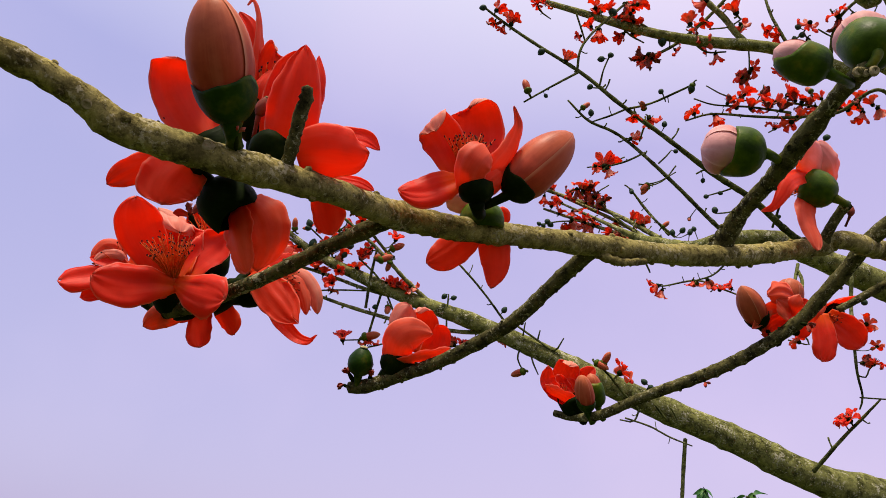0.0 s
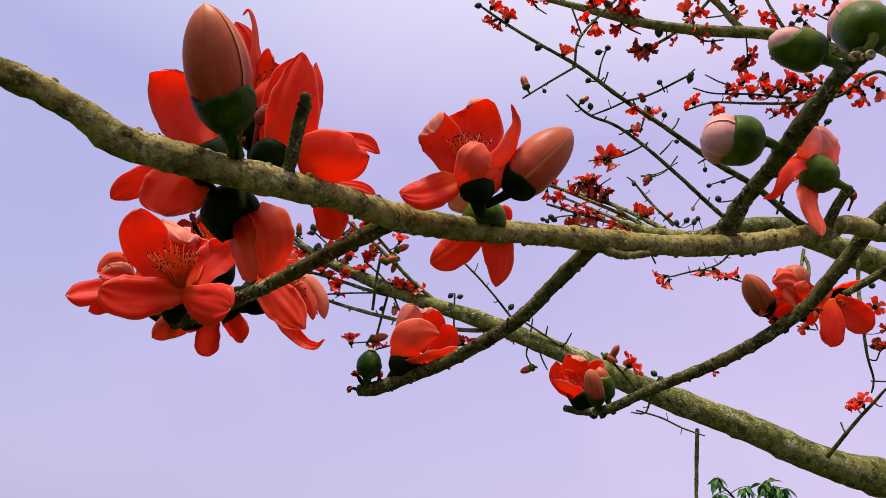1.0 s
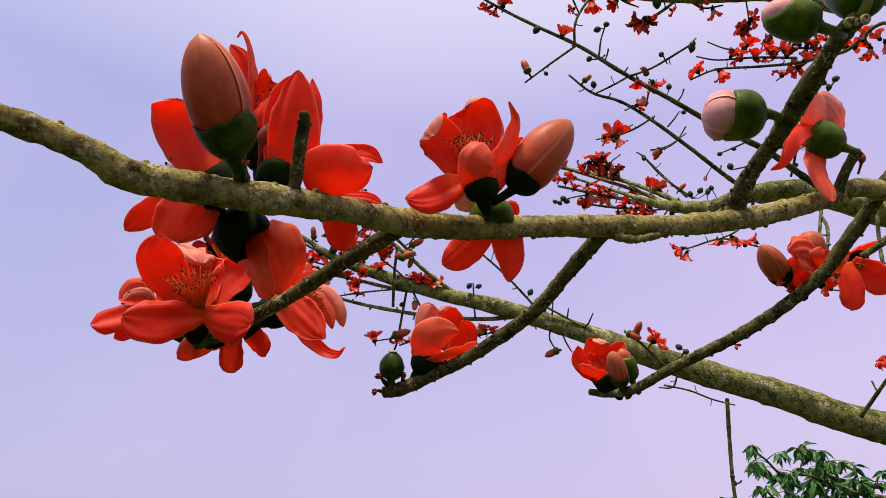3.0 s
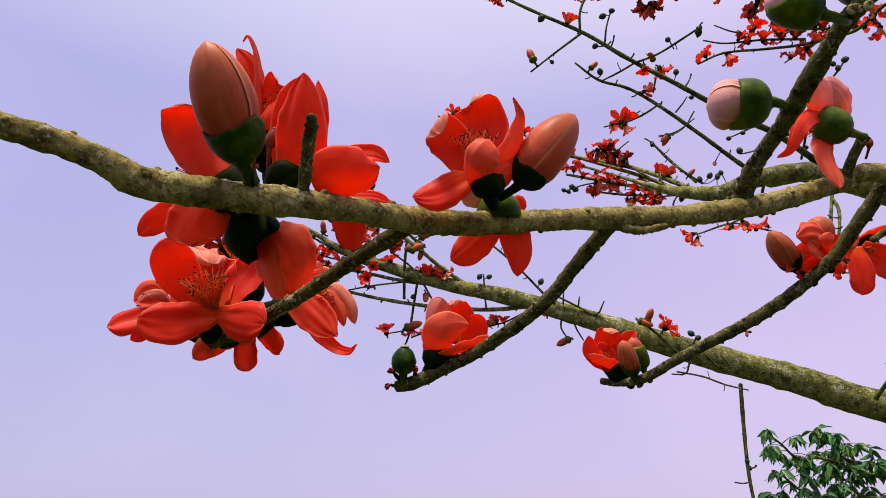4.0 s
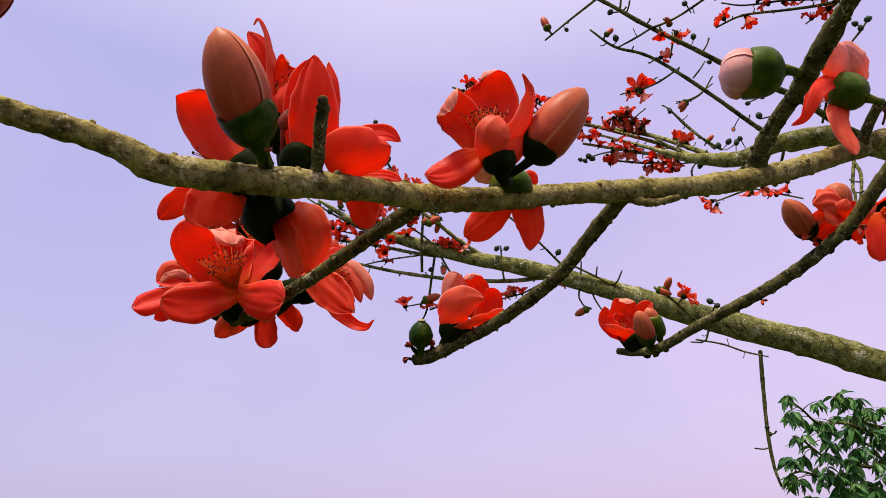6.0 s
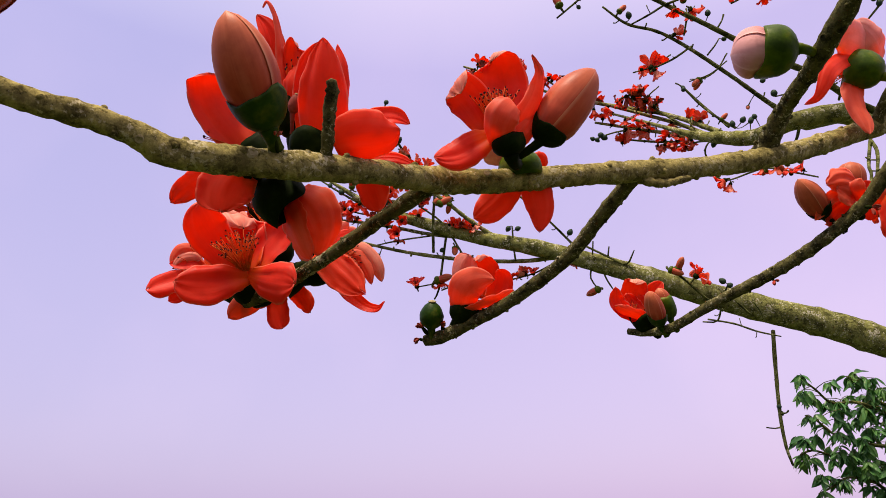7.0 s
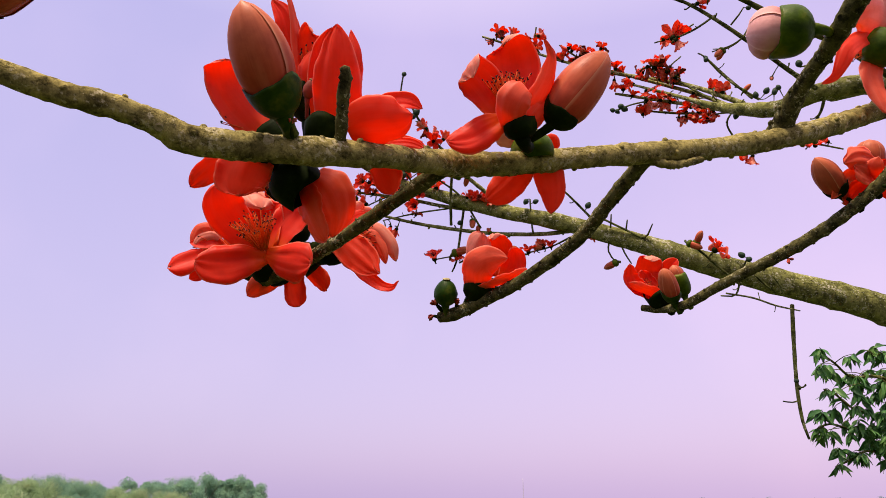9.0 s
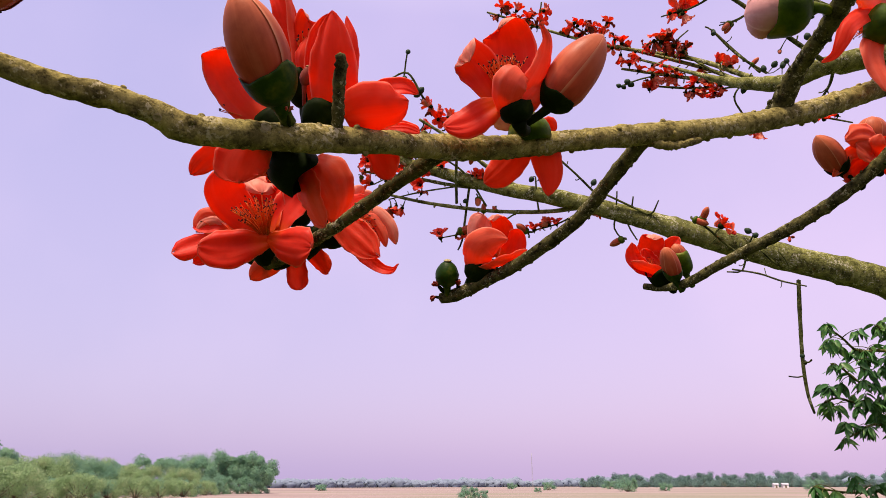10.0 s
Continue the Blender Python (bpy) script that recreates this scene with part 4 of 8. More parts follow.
# thin twigs of the far boughs, with short spurs
spur = random.Random(5)


def twig(points, mat=BARK_THIN):
    pieces = [sweep(points, 0.02, 7, 0.12, 2.0, 9.0)]
    line = spline(points[:9], 0.02)
    tan = frames_along(line)[0]
    at = spur.randrange(4, 10)
    while at < len(line) - 2:
        c, r, t = Vector(line[at, :3]), line[at, 3], Vector(tan[at])
        out = (t.cross(Vector((spur.gauss(0, 1), spur.gauss(0, 1), spur.gauss(0, 1)))).normalized() + t * spur.uniform(-0.5, 0.3)).normalized()
        ln, w = spur.uniform(0.012, 0.05), min(r * 0.55, 0.0045)
        pieces.append(sweep([(*(c + out * r * 0.5), w), (*(c + out * (r + ln * 0.6)), w * 0.8), (*(c + out * (r + ln) + Vector((0, 0, ln * 0.3))), w * 1.0)], 0.02, 5, 0.2))
        at += spur.randrange(4, 13)
    v, f, u = joined(pieces)
    part("twig", v, f, mat, TREE, "", u)


twig([(0.162, 2.49, 4.684, 0.005), (0.3, 2.49, 4.576, 0.007), (0.471, 2.491, 4.465, 0.008), (0.665, 2.494, 4.349, 0.009), (0.858, 2.51, 4.207, 0.01), (1.088, 2.559, 4.093, 0.011), (1.336, 2.645, 4.001, 0.014), (1.558, 2.717, 3.939, 0.015), (1.816, 2.847, 3.857, 0.017), (1.991, 2.911, 3.815, 0.02)])
twig([(0.413, 2.587, 4.203, 0.004), (0.529, 2.539, 4.278, 0.005), (0.649, 2.493, 4.352, 0.006)])
twig([(0.641, 2.486, 4.365, 0.006), (0.642, 2.445, 4.441, 0.006), (0.689, 2.436, 4.544, 0.006), (0.795, 2.444, 4.704, 0.007), (0.885, 2.465, 4.841, 0.006)])
twig([(0.75, 2.489, 4.292, 0.005), (0.757, 2.456, 4.354, 0.004), (0.778, 2.419, 4.419, 0.004)])
twig([(0.705, 2.501, 4.276, 0.003), (0.758, 2.496, 4.279, 0.004), (0.777, 2.487, 4.295, 0.004)])
twig([(0.877, 2.518, 4.191, 0.006), (0.96, 2.427, 4.165, 0.005), (1.039, 2.325, 4.159, 0.005), (1.084, 2.234, 4.139, 0.004)])
twig([(0.994, 2.364, 4.184, 0.003), (1.015, 2.382, 4.15, 0.003)])
twig([(0.677, 2.794, 4.44, 0.005), (0.798, 2.831, 4.359, 0.007), (0.945, 2.846, 4.317, 0.008), (1.091, 2.849, 4.205, 0.009), (1.269, 2.871, 4.054, 0.01), (1.429, 2.922, 3.944, 0.011), (1.55, 2.958, 3.866, 0.012)])
twig([(0.816, 2.832, 4.356, 0.004), (0.881, 2.74, 4.334, 0.005), (0.889, 2.551, 4.22, 0.005)])
twig([(0.913, 2.919, 4.149, 0.004), (1.007, 2.88, 4.174, 0.005), (1.095, 2.841, 4.218, 0.005)])
twig([(1.058, 2.818, 4.266, 0.004), (1.031, 2.681, 4.244, 0.005), (0.995, 2.519, 4.177, 0.005)])
twig([(1.154, 2.826, 4.148, 0.004), (1.19, 2.803, 4.187, 0.004), (1.209, 2.787, 4.214, 0.003)])
twig([(1.071, 2.887, 4.044, 0.003), (1.166, 2.869, 4.069, 0.003), (1.247, 2.837, 4.12, 0.003)])
twig([(1.208, 3.334, 4.314, 0.006), (1.285, 3.37, 4.241, 0.006), (1.348, 3.329, 4.125, 0.007), (1.437, 3.319, 4.042, 0.007)])
twig([(1.263, 2.656, 3.989, 0.004), (1.307, 2.641, 4.013, 0.004), (1.342, 2.647, 3.997, 0.004)])
twig([(1.333, 2.737, 3.925, 0.003), (1.41, 2.718, 3.952, 0.004), (1.463, 2.687, 3.967, 0.004)])
twig([(1.435, 2.84, 3.909, 0.003), (1.48, 2.795, 3.896, 0.004), (1.572, 2.749, 3.916, 0.004)])
twig([(1.547, 3.309, 4.881, 0.005), (1.702, 3.272, 4.934, 0.007), (1.925, 3.219, 4.916, 0.008), (2.142, 3.164, 4.904, 0.009), (2.357, 3.058, 4.894, 0.01), (2.62, 2.931, 4.916, 0.012)] + [(3.4, 4.0, 4.4, 0.03), (3.9, 3.5, 4.2, 0.06)])
twig([(1.579, 3.24, 5.005, 0.005), (1.712, 3.244, 4.985, 0.005), (1.937, 3.226, 4.995, 0.007), (2.138, 3.151, 4.928, 0.008)])
twig([(1.661, 3.227, 5.114, 0.004), (1.773, 3.242, 5.076, 0.005), (1.917, 3.243, 5.059, 0.005), (2.104, 3.191, 5.043, 0.007), (2.301, 3.117, 4.975, 0.008), (2.446, 3.073, 4.949, 0.008)])
twig([(1.986, 3.235, 5.066, 0.004), (2.012, 3.202, 5.125, 0.004), (2.014, 3.185, 5.156, 0.004)])
twig([(2.041, 3.255, 4.84, 0.004), (2.12, 3.224, 4.887, 0.005), (2.209, 3.157, 4.911, 0.006)])
twig([(1.296, 2.525, 5.058, 0.016), (1.425, 2.537, 4.932, 0.016), (1.493, 2.542, 4.822, 0.017), (1.566, 2.552, 4.76, 0.018)], BARK_FAR)
twig([(1.678, 2.546, 5.167, 0.007), (1.696, 2.539, 4.993, 0.008), (1.749, 2.534, 4.812, 0.009)])
twig([(1.492, 2.569, 5.143, 0.008), (1.372, 2.612, 4.983, 0.009), (1.239, 2.649, 4.835, 0.009), (1.136, 2.656, 4.74, 0.008), (1.04, 2.664, 4.68, 0.007)])
twig([(0.928, 2.583, 4.897, 0.005), (1.008, 2.6, 4.858, 0.006), (1.104, 2.617, 4.815, 0.007)])
twig([(0.682, 2.673, 4.94, 0.005), (0.725, 2.714, 4.861, 0.005), (0.752, 2.74, 4.81, 0.004)])
twig([(0.903, 2.643, 4.88, 0.004), (0.97, 2.665, 4.834, 0.005), (1.049, 2.676, 4.805, 0.004)])
twig([(0.471, 2.712, 5.073, 0.005), (0.498, 2.748, 5.005, 0.005), (0.566, 2.765, 4.968, 0.003)])
twig([(1.274, 2.596, 4.782, 0.005), (1.354, 2.613, 4.743, 0.005), (1.448, 2.589, 4.74, 0.004)])
twig([(1.552, 2.556, 4.754, 0.004), (1.566, 2.591, 4.688, 0.004), (1.574, 2.626, 4.622, 0.003)])
twig([(1.362, 2.575, 4.868, 0.004), (1.451, 2.54, 4.868, 0.004), (1.509, 2.514, 4.91, 0.004)])
twig([(1.76, 2.533, 4.72, 0.004), (1.725, 2.515, 4.757, 0.005), (1.823, 2.503, 4.861, 0.004), (1.849, 2.472, 4.916, 0.003)])
twig([(2.007, 2.26, 4.921, 0.008), (1.936, 2.348, 4.859, 0.008), (1.93, 2.429, 4.802, 0.009), (1.939, 2.497, 4.677, 0.01)])
twig([(1.853, 2.424, 4.819, 0.004), (1.905, 2.432, 4.799, 0.004), (1.949, 2.436, 4.788, 0.004)])
twig([(1.186, 1.407, 3.804, 0.021), (1.246, 1.42, 3.774, 0.022), (1.355, 1.438, 3.731, 0.024)] + [(2.6, 2.6, 3.7, 0.05), (3.85, 3.4, 3.5, 0.09)], BARK_FAR)
twig([(1.738, 2.537, 4.07, 0.004), (1.795, 2.506, 4.133, 0.005), (1.829, 2.483, 4.179, 0.004)])
twig([(1.738, 2.537, 4.07, 0.004), (1.735, 2.712, 4.014, 0.006), (1.784, 2.942, 3.946, 0.006)])
twig([(-0.639, 3.128, 3.47, 0.006), (-0.412, 3.104, 3.42, 0.008), (-0.192, 3.084, 3.36, 0.009), (0.023, 3.063, 3.324, 0.01)], BARK_FAR)
twig([(-0.556, 3.095, 3.34, 0.006), (-0.355, 3.117, 3.294, 0.008), (-0.165, 3.1, 3.25, 0.009), (0.021, 3.094, 3.222, 0.009), (0.232, 3.081, 3.209, 0.01), (0.402, 3.058, 3.215, 0.01)], BARK_FAR)
twig([(-0.342, 2.866, 3.603, 0.006), (-0.237, 2.897, 3.541, 0.008), (-0.12, 2.937, 3.46, 0.009), (-0.003, 2.995, 3.381, 0.01), (0.129, 3.052, 3.307, 0.011)], BARK_FAR)
twig([(0.126, 2.823, 3.491, 0.004), (0.227, 2.856, 3.426, 0.005), (0.356, 2.922, 3.331, 0.005), (0.513, 3.019, 3.195, 0.006)])
twig([(-0.173, 2.983, 3.526, 0.006), (-0.184, 3.029, 3.394, 0.007), (-0.186, 3.09, 3.269, 0.007)])
twig([(-0.121, 3.064, 3.362, 0.006), (-0.145, 3.128, 3.232, 0.006), (-0.167, 3.185, 3.117, 0.005), (-0.189, 3.206, 3.074, 0.004)])
twig([(-0.516, 3.109, 3.31, 0.003), (-0.354, 3.096, 3.338, 0.004), (-0.192, 3.087, 3.355, 0.004)])
twig([(-0.275, 3.18, 3.128, 0.003), (-0.154, 3.171, 3.146, 0.004)])
twig([(-0.154, 3.187, 3.112, 0.004), (-0.087, 3.176, 3.135, 0.004), (0.021, 3.134, 3.181, 0.004), (0.101, 3.096, 3.217, 0.004)])
twig([(0.186, 2.992, 3.349, 0.004), (0.192, 3.041, 3.25, 0.004), (0.199, 3.064, 3.203, 0.005)])
twig([(-0.242, 2.985, 3.462, 0.004), (-0.136, 3.031, 3.388, 0.005), (-0.045, 3.09, 3.25, 0.005)])
twig([(0.183, 3.101, 3.127, 0.004), (0.283, 3.09, 3.15, 0.004), (0.373, 3.054, 3.182, 0.005)])
twig([(0.496, 2.968, 3.238, 0.005), (0.607, 2.977, 3.179, 0.005), (0.685, 2.977, 3.14, 0.005), (0.717, 2.934, 3.188, 0.003)])
twig([(0.545, 2.962, 3.251, 0.003), (0.542, 2.989, 3.196, 0.004)])
twig([(0.613, 2.957, 3.22, 0.003), (0.607, 2.98, 3.175, 0.004)])
twig([(0.543, 3.034, 3.164, 0.005), (0.534, 3.045, 3.102, 0.004), (0.563, 3.057, 3.057, 0.003)])
twig([(0.585, 3.019, 3.136, 0.004), (0.605, 3.041, 3.092, 0.004), (0.635, 3.062, 3.048, 0.003)])
twig([(0.835, 2.766, 3.011, 0.004), (0.877, 2.781, 2.981, 0.005), (0.957, 2.851, 2.94, 0.005), (1.084, 3.006, 2.923, 0.007)])
twig([(1.062, 2.829, 2.983, 0.003), (1.037, 2.857, 2.926, 0.004), (1.033, 2.94, 2.858, 0.004), (0.97, 2.942, 2.854, 0.003)])
twig([(0.992, 2.938, 2.863, 0.004), (1.107, 2.964, 2.849, 0.004), (1.218, 3.014, 2.827, 0.004), (1.336, 3.06, 2.814, 0.003)])
twig([(1.127, 2.946, 2.944, 0.004), (1.166, 2.964, 2.909, 0.005), (1.19, 2.973, 2.891, 0.004)])
twig([(1.201, 2.949, 2.939, 0.004), (1.23, 2.966, 2.904, 0.004), (1.244, 2.982, 2.873, 0.003)])
twig([(1.316, 3.081, 2.848, 0.009), (1.31, 3.103, 2.729, 0.009), (1.305, 3.128, 2.596, 0.008), (1.304, 3.15, 2.477, 0.008), (1.313, 3.171, 2.36, 0.007), (1.331, 3.18, 2.284, 0.005)])
twig([(1.24, 3.157, 2.44, 0.003), (1.279, 3.162, 2.436, 0.003), (1.31, 3.162, 2.443, 0.004)])
twig([(0.786, 3.842, 4.607, 0.009), (1.059, 3.806, 4.482, 0.011), (1.26, 3.691, 4.317, 0.012), (1.331, 3.388, 4.036, 0.012)], BARK_FAR)
twig([(0.814, 3.905, 4.481, 0.008), (1.094, 3.854, 4.384, 0.011), (1.267, 3.648, 4.205, 0.012), (1.347, 3.364, 3.985, 0.012)], BARK_FAR)
twig([(0.967, 3.879, 4.334, 0.005), (1.143, 3.813, 4.27, 0.008), (1.3, 3.667, 4.168, 0.009)])
twig([(0.788, 3.8, 4.296, 0.005), (0.895, 3.785, 4.327, 0.005), (1.04, 3.851, 4.391, 0.005)])
twig([(1.097, 3.666, 4.566, 0.005), (1.022, 3.681, 4.535, 0.005), (0.942, 3.733, 4.529, 0.006), (0.987, 3.799, 4.496, 0.007)])
twig([(1.175, 3.663, 4.572, 0.004), (1.11, 3.691, 4.515, 0.005), (1.152, 3.723, 4.451, 0.006), (1.307, 3.562, 4.182, 0.008), (1.362, 3.391, 4.03, 0.007)])
twig([(1.232, 3.677, 4.147, 0.005), (1.306, 3.591, 4.122, 0.005), (1.33, 3.436, 4.039, 0.006)])
twig([(-0.022, 4.004, 5.035, 0.007), (0.231, 3.975, 4.907, 0.008), (0.518, 3.952, 4.768, 0.009), (0.795, 3.921, 4.652, 0.011), (1.026, 3.876, 4.566, 0.012), (1.229, 3.68, 4.367, 0.013), (1.411, 3.458, 4.102, 0.016)], BARK_FAR)
twig([(0.484, 3.914, 4.873, 0.005), (0.593, 3.947, 4.802, 0.006), (0.694, 3.941, 4.706, 0.007)])
twig([(0.34, 3.938, 5.042, 0.005), (0.329, 3.969, 4.95, 0.005), (0.359, 3.983, 4.86, 0.006)])
twig([(1.207, 3.464, 4.448, 0.004), (1.251, 3.475, 4.426, 0.005), (1.354, 3.482, 4.294, 0.006), (1.442, 3.412, 4.107, 0.007)])
twig([(1.294, 3.463, 4.472, 0.003), (1.374, 3.468, 4.478, 0.004), (1.455, 3.458, 4.526, 0.004), (1.521, 3.431, 4.622, 0.005)])
twig([(0.875, 3.121, 4.28, 0.004), (0.978, 3.119, 4.313, 0.004), (1.081, 3.106, 4.376, 0.004)])
twig([(1.396, 3.41, 4.101, 0.004), (1.301, 3.442, 3.986, 0.005), (1.347, 3.48, 3.884, 0.005)])
twig([(-0.474, 2.805, 3.787, 0.004), (-0.39, 2.803, 3.812, 0.005), (-0.322, 2.862, 3.709, 0.006), (-0.247, 2.918, 3.617, 0.007), (-0.119, 2.975, 3.508, 0.008)])
twig([(-0.387, 2.768, 3.916, 0.003), (-0.399, 2.788, 3.857, 0.004), (-0.408, 2.806, 3.8, 0.004)])
twig([(-0.747, 3.037, 3.655, 0.004), (-0.634, 3.054, 3.581, 0.005), (-0.466, 3.07, 3.489, 0.007), (-0.301, 3.071, 3.427, 0.008)])
twig([(-0.635, 3.085, 3.517, 0.004), (-0.524, 3.093, 3.482, 0.004), (-0.413, 3.085, 3.477, 0.005)])
twig([(-0.499, 3.022, 3.606, 0.004), (-0.412, 3.053, 3.543, 0.004), (-0.356, 3.077, 3.454, 0.005)])
twig([(-0.59, 3.115, 3.397, 0.003), (-0.494, 3.099, 3.43, 0.004), (-0.412, 3.099, 3.429, 0.005)])
twig([(-0.356, 3.112, 3.345, 0.003), (-0.35, 3.082, 3.405, 0.003), (-0.328, 3.066, 3.437, 0.004)])
twig([(1.708, 4.383, 4.307, 0.006), (1.795, 4.391, 4.292, 0.006), (1.961, 4.204, 4.273, 0.007), (2.093, 4.139, 4.205, 0.007), (2.227, 4.079, 4.129, 0.005)])
twig([(1.961, 4.204, 4.273, 0.006), (1.922, 3.872, 4.151, 0.006), (1.718, 3.293, 3.93, 0.007), (1.629, 3.041, 3.886, 0.009)])
twig([(1.763, 2.752, 3.635, 0.008), (1.608, 2.577, 3.393, 0.007), (1.57, 2.52, 3.31, 0.006), (1.513, 2.481, 3.19, 0.005)])
twig([(1.693, 2.313, 3.377, 0.008), (1.68, 2.339, 3.237, 0.007), (1.68, 2.36, 3.106, 0.006), (1.711, 2.418, 2.996, 0.005), (1.744, 2.458, 2.92, 0.004), (1.74, 2.482, 2.876, 0.003)])
twig([(1.763, 2.865, 2.72, 0.009), (1.803, 2.708, 2.823, 0.007), (1.841, 2.62, 2.888, 0.006), (1.872, 2.537, 2.946, 0.004)])
twig([(1.734, 2.461, 2.915, 0.003), (1.794, 2.456, 2.917, 0.003), (1.858, 2.451, 2.92, 0.003)])
twig([(1.714, 2.423, 2.987, 0.003), (1.745, 2.423, 2.984, 0.003), (1.753, 2.409, 3.009, 0.003)])
twig([(1.535, 2.51, 3.215, 0.004), (1.586, 2.526, 3.179, 0.004), (1.619, 2.544, 3.142, 0.003), (1.534, 2.545, 3.15, 0.003)])
twig([(1.728, 2.706, 3.572, 0.008), (1.656, 2.579, 3.443, 0.007), (1.608, 2.55, 3.318, 0.006), (1.545, 2.514, 3.206, 0.004)])


# ---- open flowers on the near bough ----
def flower(at, label):
    return thing("flower", at, label, "flower", "open flowers on the near bough")


def bud(at, label, group="buds on the near bough"):
    return thing("bud", at, label, "flower bud", group)


TO_EYE, AWAY = (0.001, -0.936, -0.352), (0, 0.896, 0.443)

# wide open flower at the end of the lower shoot
f = flower((-0.207, 0.608, 2.194), "wide open scarlet flower with spread fleshy petals and orange stamens")
ribbed_petal(f, [(-0.2115, 0.5785, 2.2095, 0.0137), (-0.2235, 0.5706, 2.2252, 0.0293), (-0.2360, 0.5579, 2.2415, 0.0372), (-0.2399, 0.5466, 2.2526, 0.0342), (-0.2415, 0.5407, 2.2616, 0.0269)], (0.304, -0.805, -0.510), cup=0.55, roll=0.2)
ribbed_petal(f, [(-0.2071, 0.5832, 2.2153, 0.0278), (-0.2130, 0.5886, 2.2397, 0.0457), (-0.2172, 0.5873, 2.2575, 0.0481), (-0.2175, 0.5784, 2.2658, 0.0469), (-0.2136, 0.5700, 2.2599, 0.0432), (-0.2098, 0.5687, 2.2494, 0.0307)], (-0.038, -0.925, -0.377), cup=0.5, tip=0.8, outside=ROSE_SKIN)
ribbed_petal(f, [(-0.2018, 0.5728, 2.2046, 0.0108), (-0.2146, 0.5625, 2.1994, 0.0265), (-0.2283, 0.5548, 2.1934, 0.0347), (-0.2415, 0.5478, 2.1905, 0.0316), (-0.2519, 0.5408, 2.1915, 0.0245)], (0.048, -0.981, -0.189), cup=0.35, roll=0.4)
ribbed_petal(f, [(-0.2033, 0.5716, 2.2070, 0.0099), (-0.1891, 0.5642, 2.2007, 0.0267), (-0.1761, 0.5590, 2.1969, 0.0369), (-0.1650, 0.5548, 2.1934, 0.0340), (-0.1574, 0.5535, 2.1910, 0.0269)], (-0.143, -0.978, -0.152), cup=-0.35, roll=0.3)
ribbed_petal(f, [(-0.2024, 0.5804, 2.2138, 0.0138), (-0.1922, 0.5807, 2.2320, 0.0281), (-0.1821, 0.5811, 2.2475, 0.0332), (-0.1733, 0.5775, 2.2580, 0.0247)], (-0.393, -0.753, -0.527), cup=0.5)
ribbed_petal(f, [(-0.2096, 0.5792, 2.2059, 0.0073), (-0.2104, 0.5763, 2.1987, 0.0090), (-0.2109, 0.5758, 2.1931, 0.0072)], (-0.051, -0.993, -0.106), cup=0.3, nl=10, nw=8)
calyx(f, (-0.205, 0.608, 2.194), (-0.218, -0.763, 0.608), 0.0154, 0.0289, CALYX, 3, 0.4, (-0.183, 0.588, 2.199), 0.0043)
stamens(f, (-0.206, 0.575, 2.21), (-0.06, -0.80, 0.60), 0.0370, 95, 0.60, 3)

# flower behind it
f = flower((-0.253, 0.633, 2.213), "open scarlet flower half hidden behind another, petals rolled back")
ribbed_petal(f, [(-0.2626, 0.6172, 2.2232, 0.0127), (-0.2760, 0.6065, 2.2188, 0.0220), (-0.2884, 0.6014, 2.2122, 0.0246), (-0.2958, 0.5974, 2.2075, 0.0234), (-0.3017, 0.5956, 2.2048, 0.0186)], (0.028, -0.998, 0.057), cup=0.4, roll=0.6, notch=0.12)
ribbed_petal(f, [(-0.2650, 0.6217, 2.2192, 0.0108), (-0.2745, 0.6169, 2.2097, 0.0164), (-0.2818, 0.6145, 2.2042, 0.0153), (-0.2888, 0.6145, 2.2002, 0.0086)], (0.122, -0.992, -0.016), cup=0.4)
ribbed_petal(f, [(-0.2621, 0.6225, 2.2347, 0.0070), (-0.2688, 0.6075, 2.2464, 0.0108), (-0.2776, 0.6021, 2.2465, 0.0112), (-0.2841, 0.6027, 2.2393, 0.0092), (-0.2867, 0.6047, 2.2315, 0.0058)], (0.047, 0.980, 0.194), cup=0.8, outside=PINK_SKIN)
ribbed_petal(f, [(-0.2601, 0.6222, 2.2309, 0.0069), (-0.2662, 0.6074, 2.2400, 0.0093), (-0.2763, 0.6039, 2.2388, 0.0092), (-0.2824, 0.6038, 2.2330, 0.0068), (-0.2836, 0.6052, 2.2282, 0.0043)], (0.047, 0.980, 0.194), cup=0.8, outside=ROSE_SKIN)
ribbed_petal(f, [(-0.2584, 0.6198, 2.2310, 0.0079), (-0.2664, 0.6095, 2.2339, 0.0107), (-0.2754, 0.6066, 2.2315, 0.0097), (-0.2878, 0.6032, 2.2323, 0.0077)], (-0.055, -0.998, -0.023), cup=0.6)
ribbed_petal(f, [(-0.2620, 0.6314, 2.2349, 0.0101), (-0.2545, 0.6258, 2.2579, 0.0234), (-0.2474, 0.6145, 2.2703, 0.0172)], (-0.317, -0.830, -0.458), cup=0.4)
calyx(f, (-0.239, 0.626, 2.208), (-0.568, -0.258, 0.782), 0.0133, 0.0215, CALYX, 3, 1.4, (-0.208, 0.603, 2.194), 0.0040)
stamens(f, (-0.258, 0.625, 2.229), (-0.774, -0.376, 0.509), 0.0317, 40, 0.5, 4)

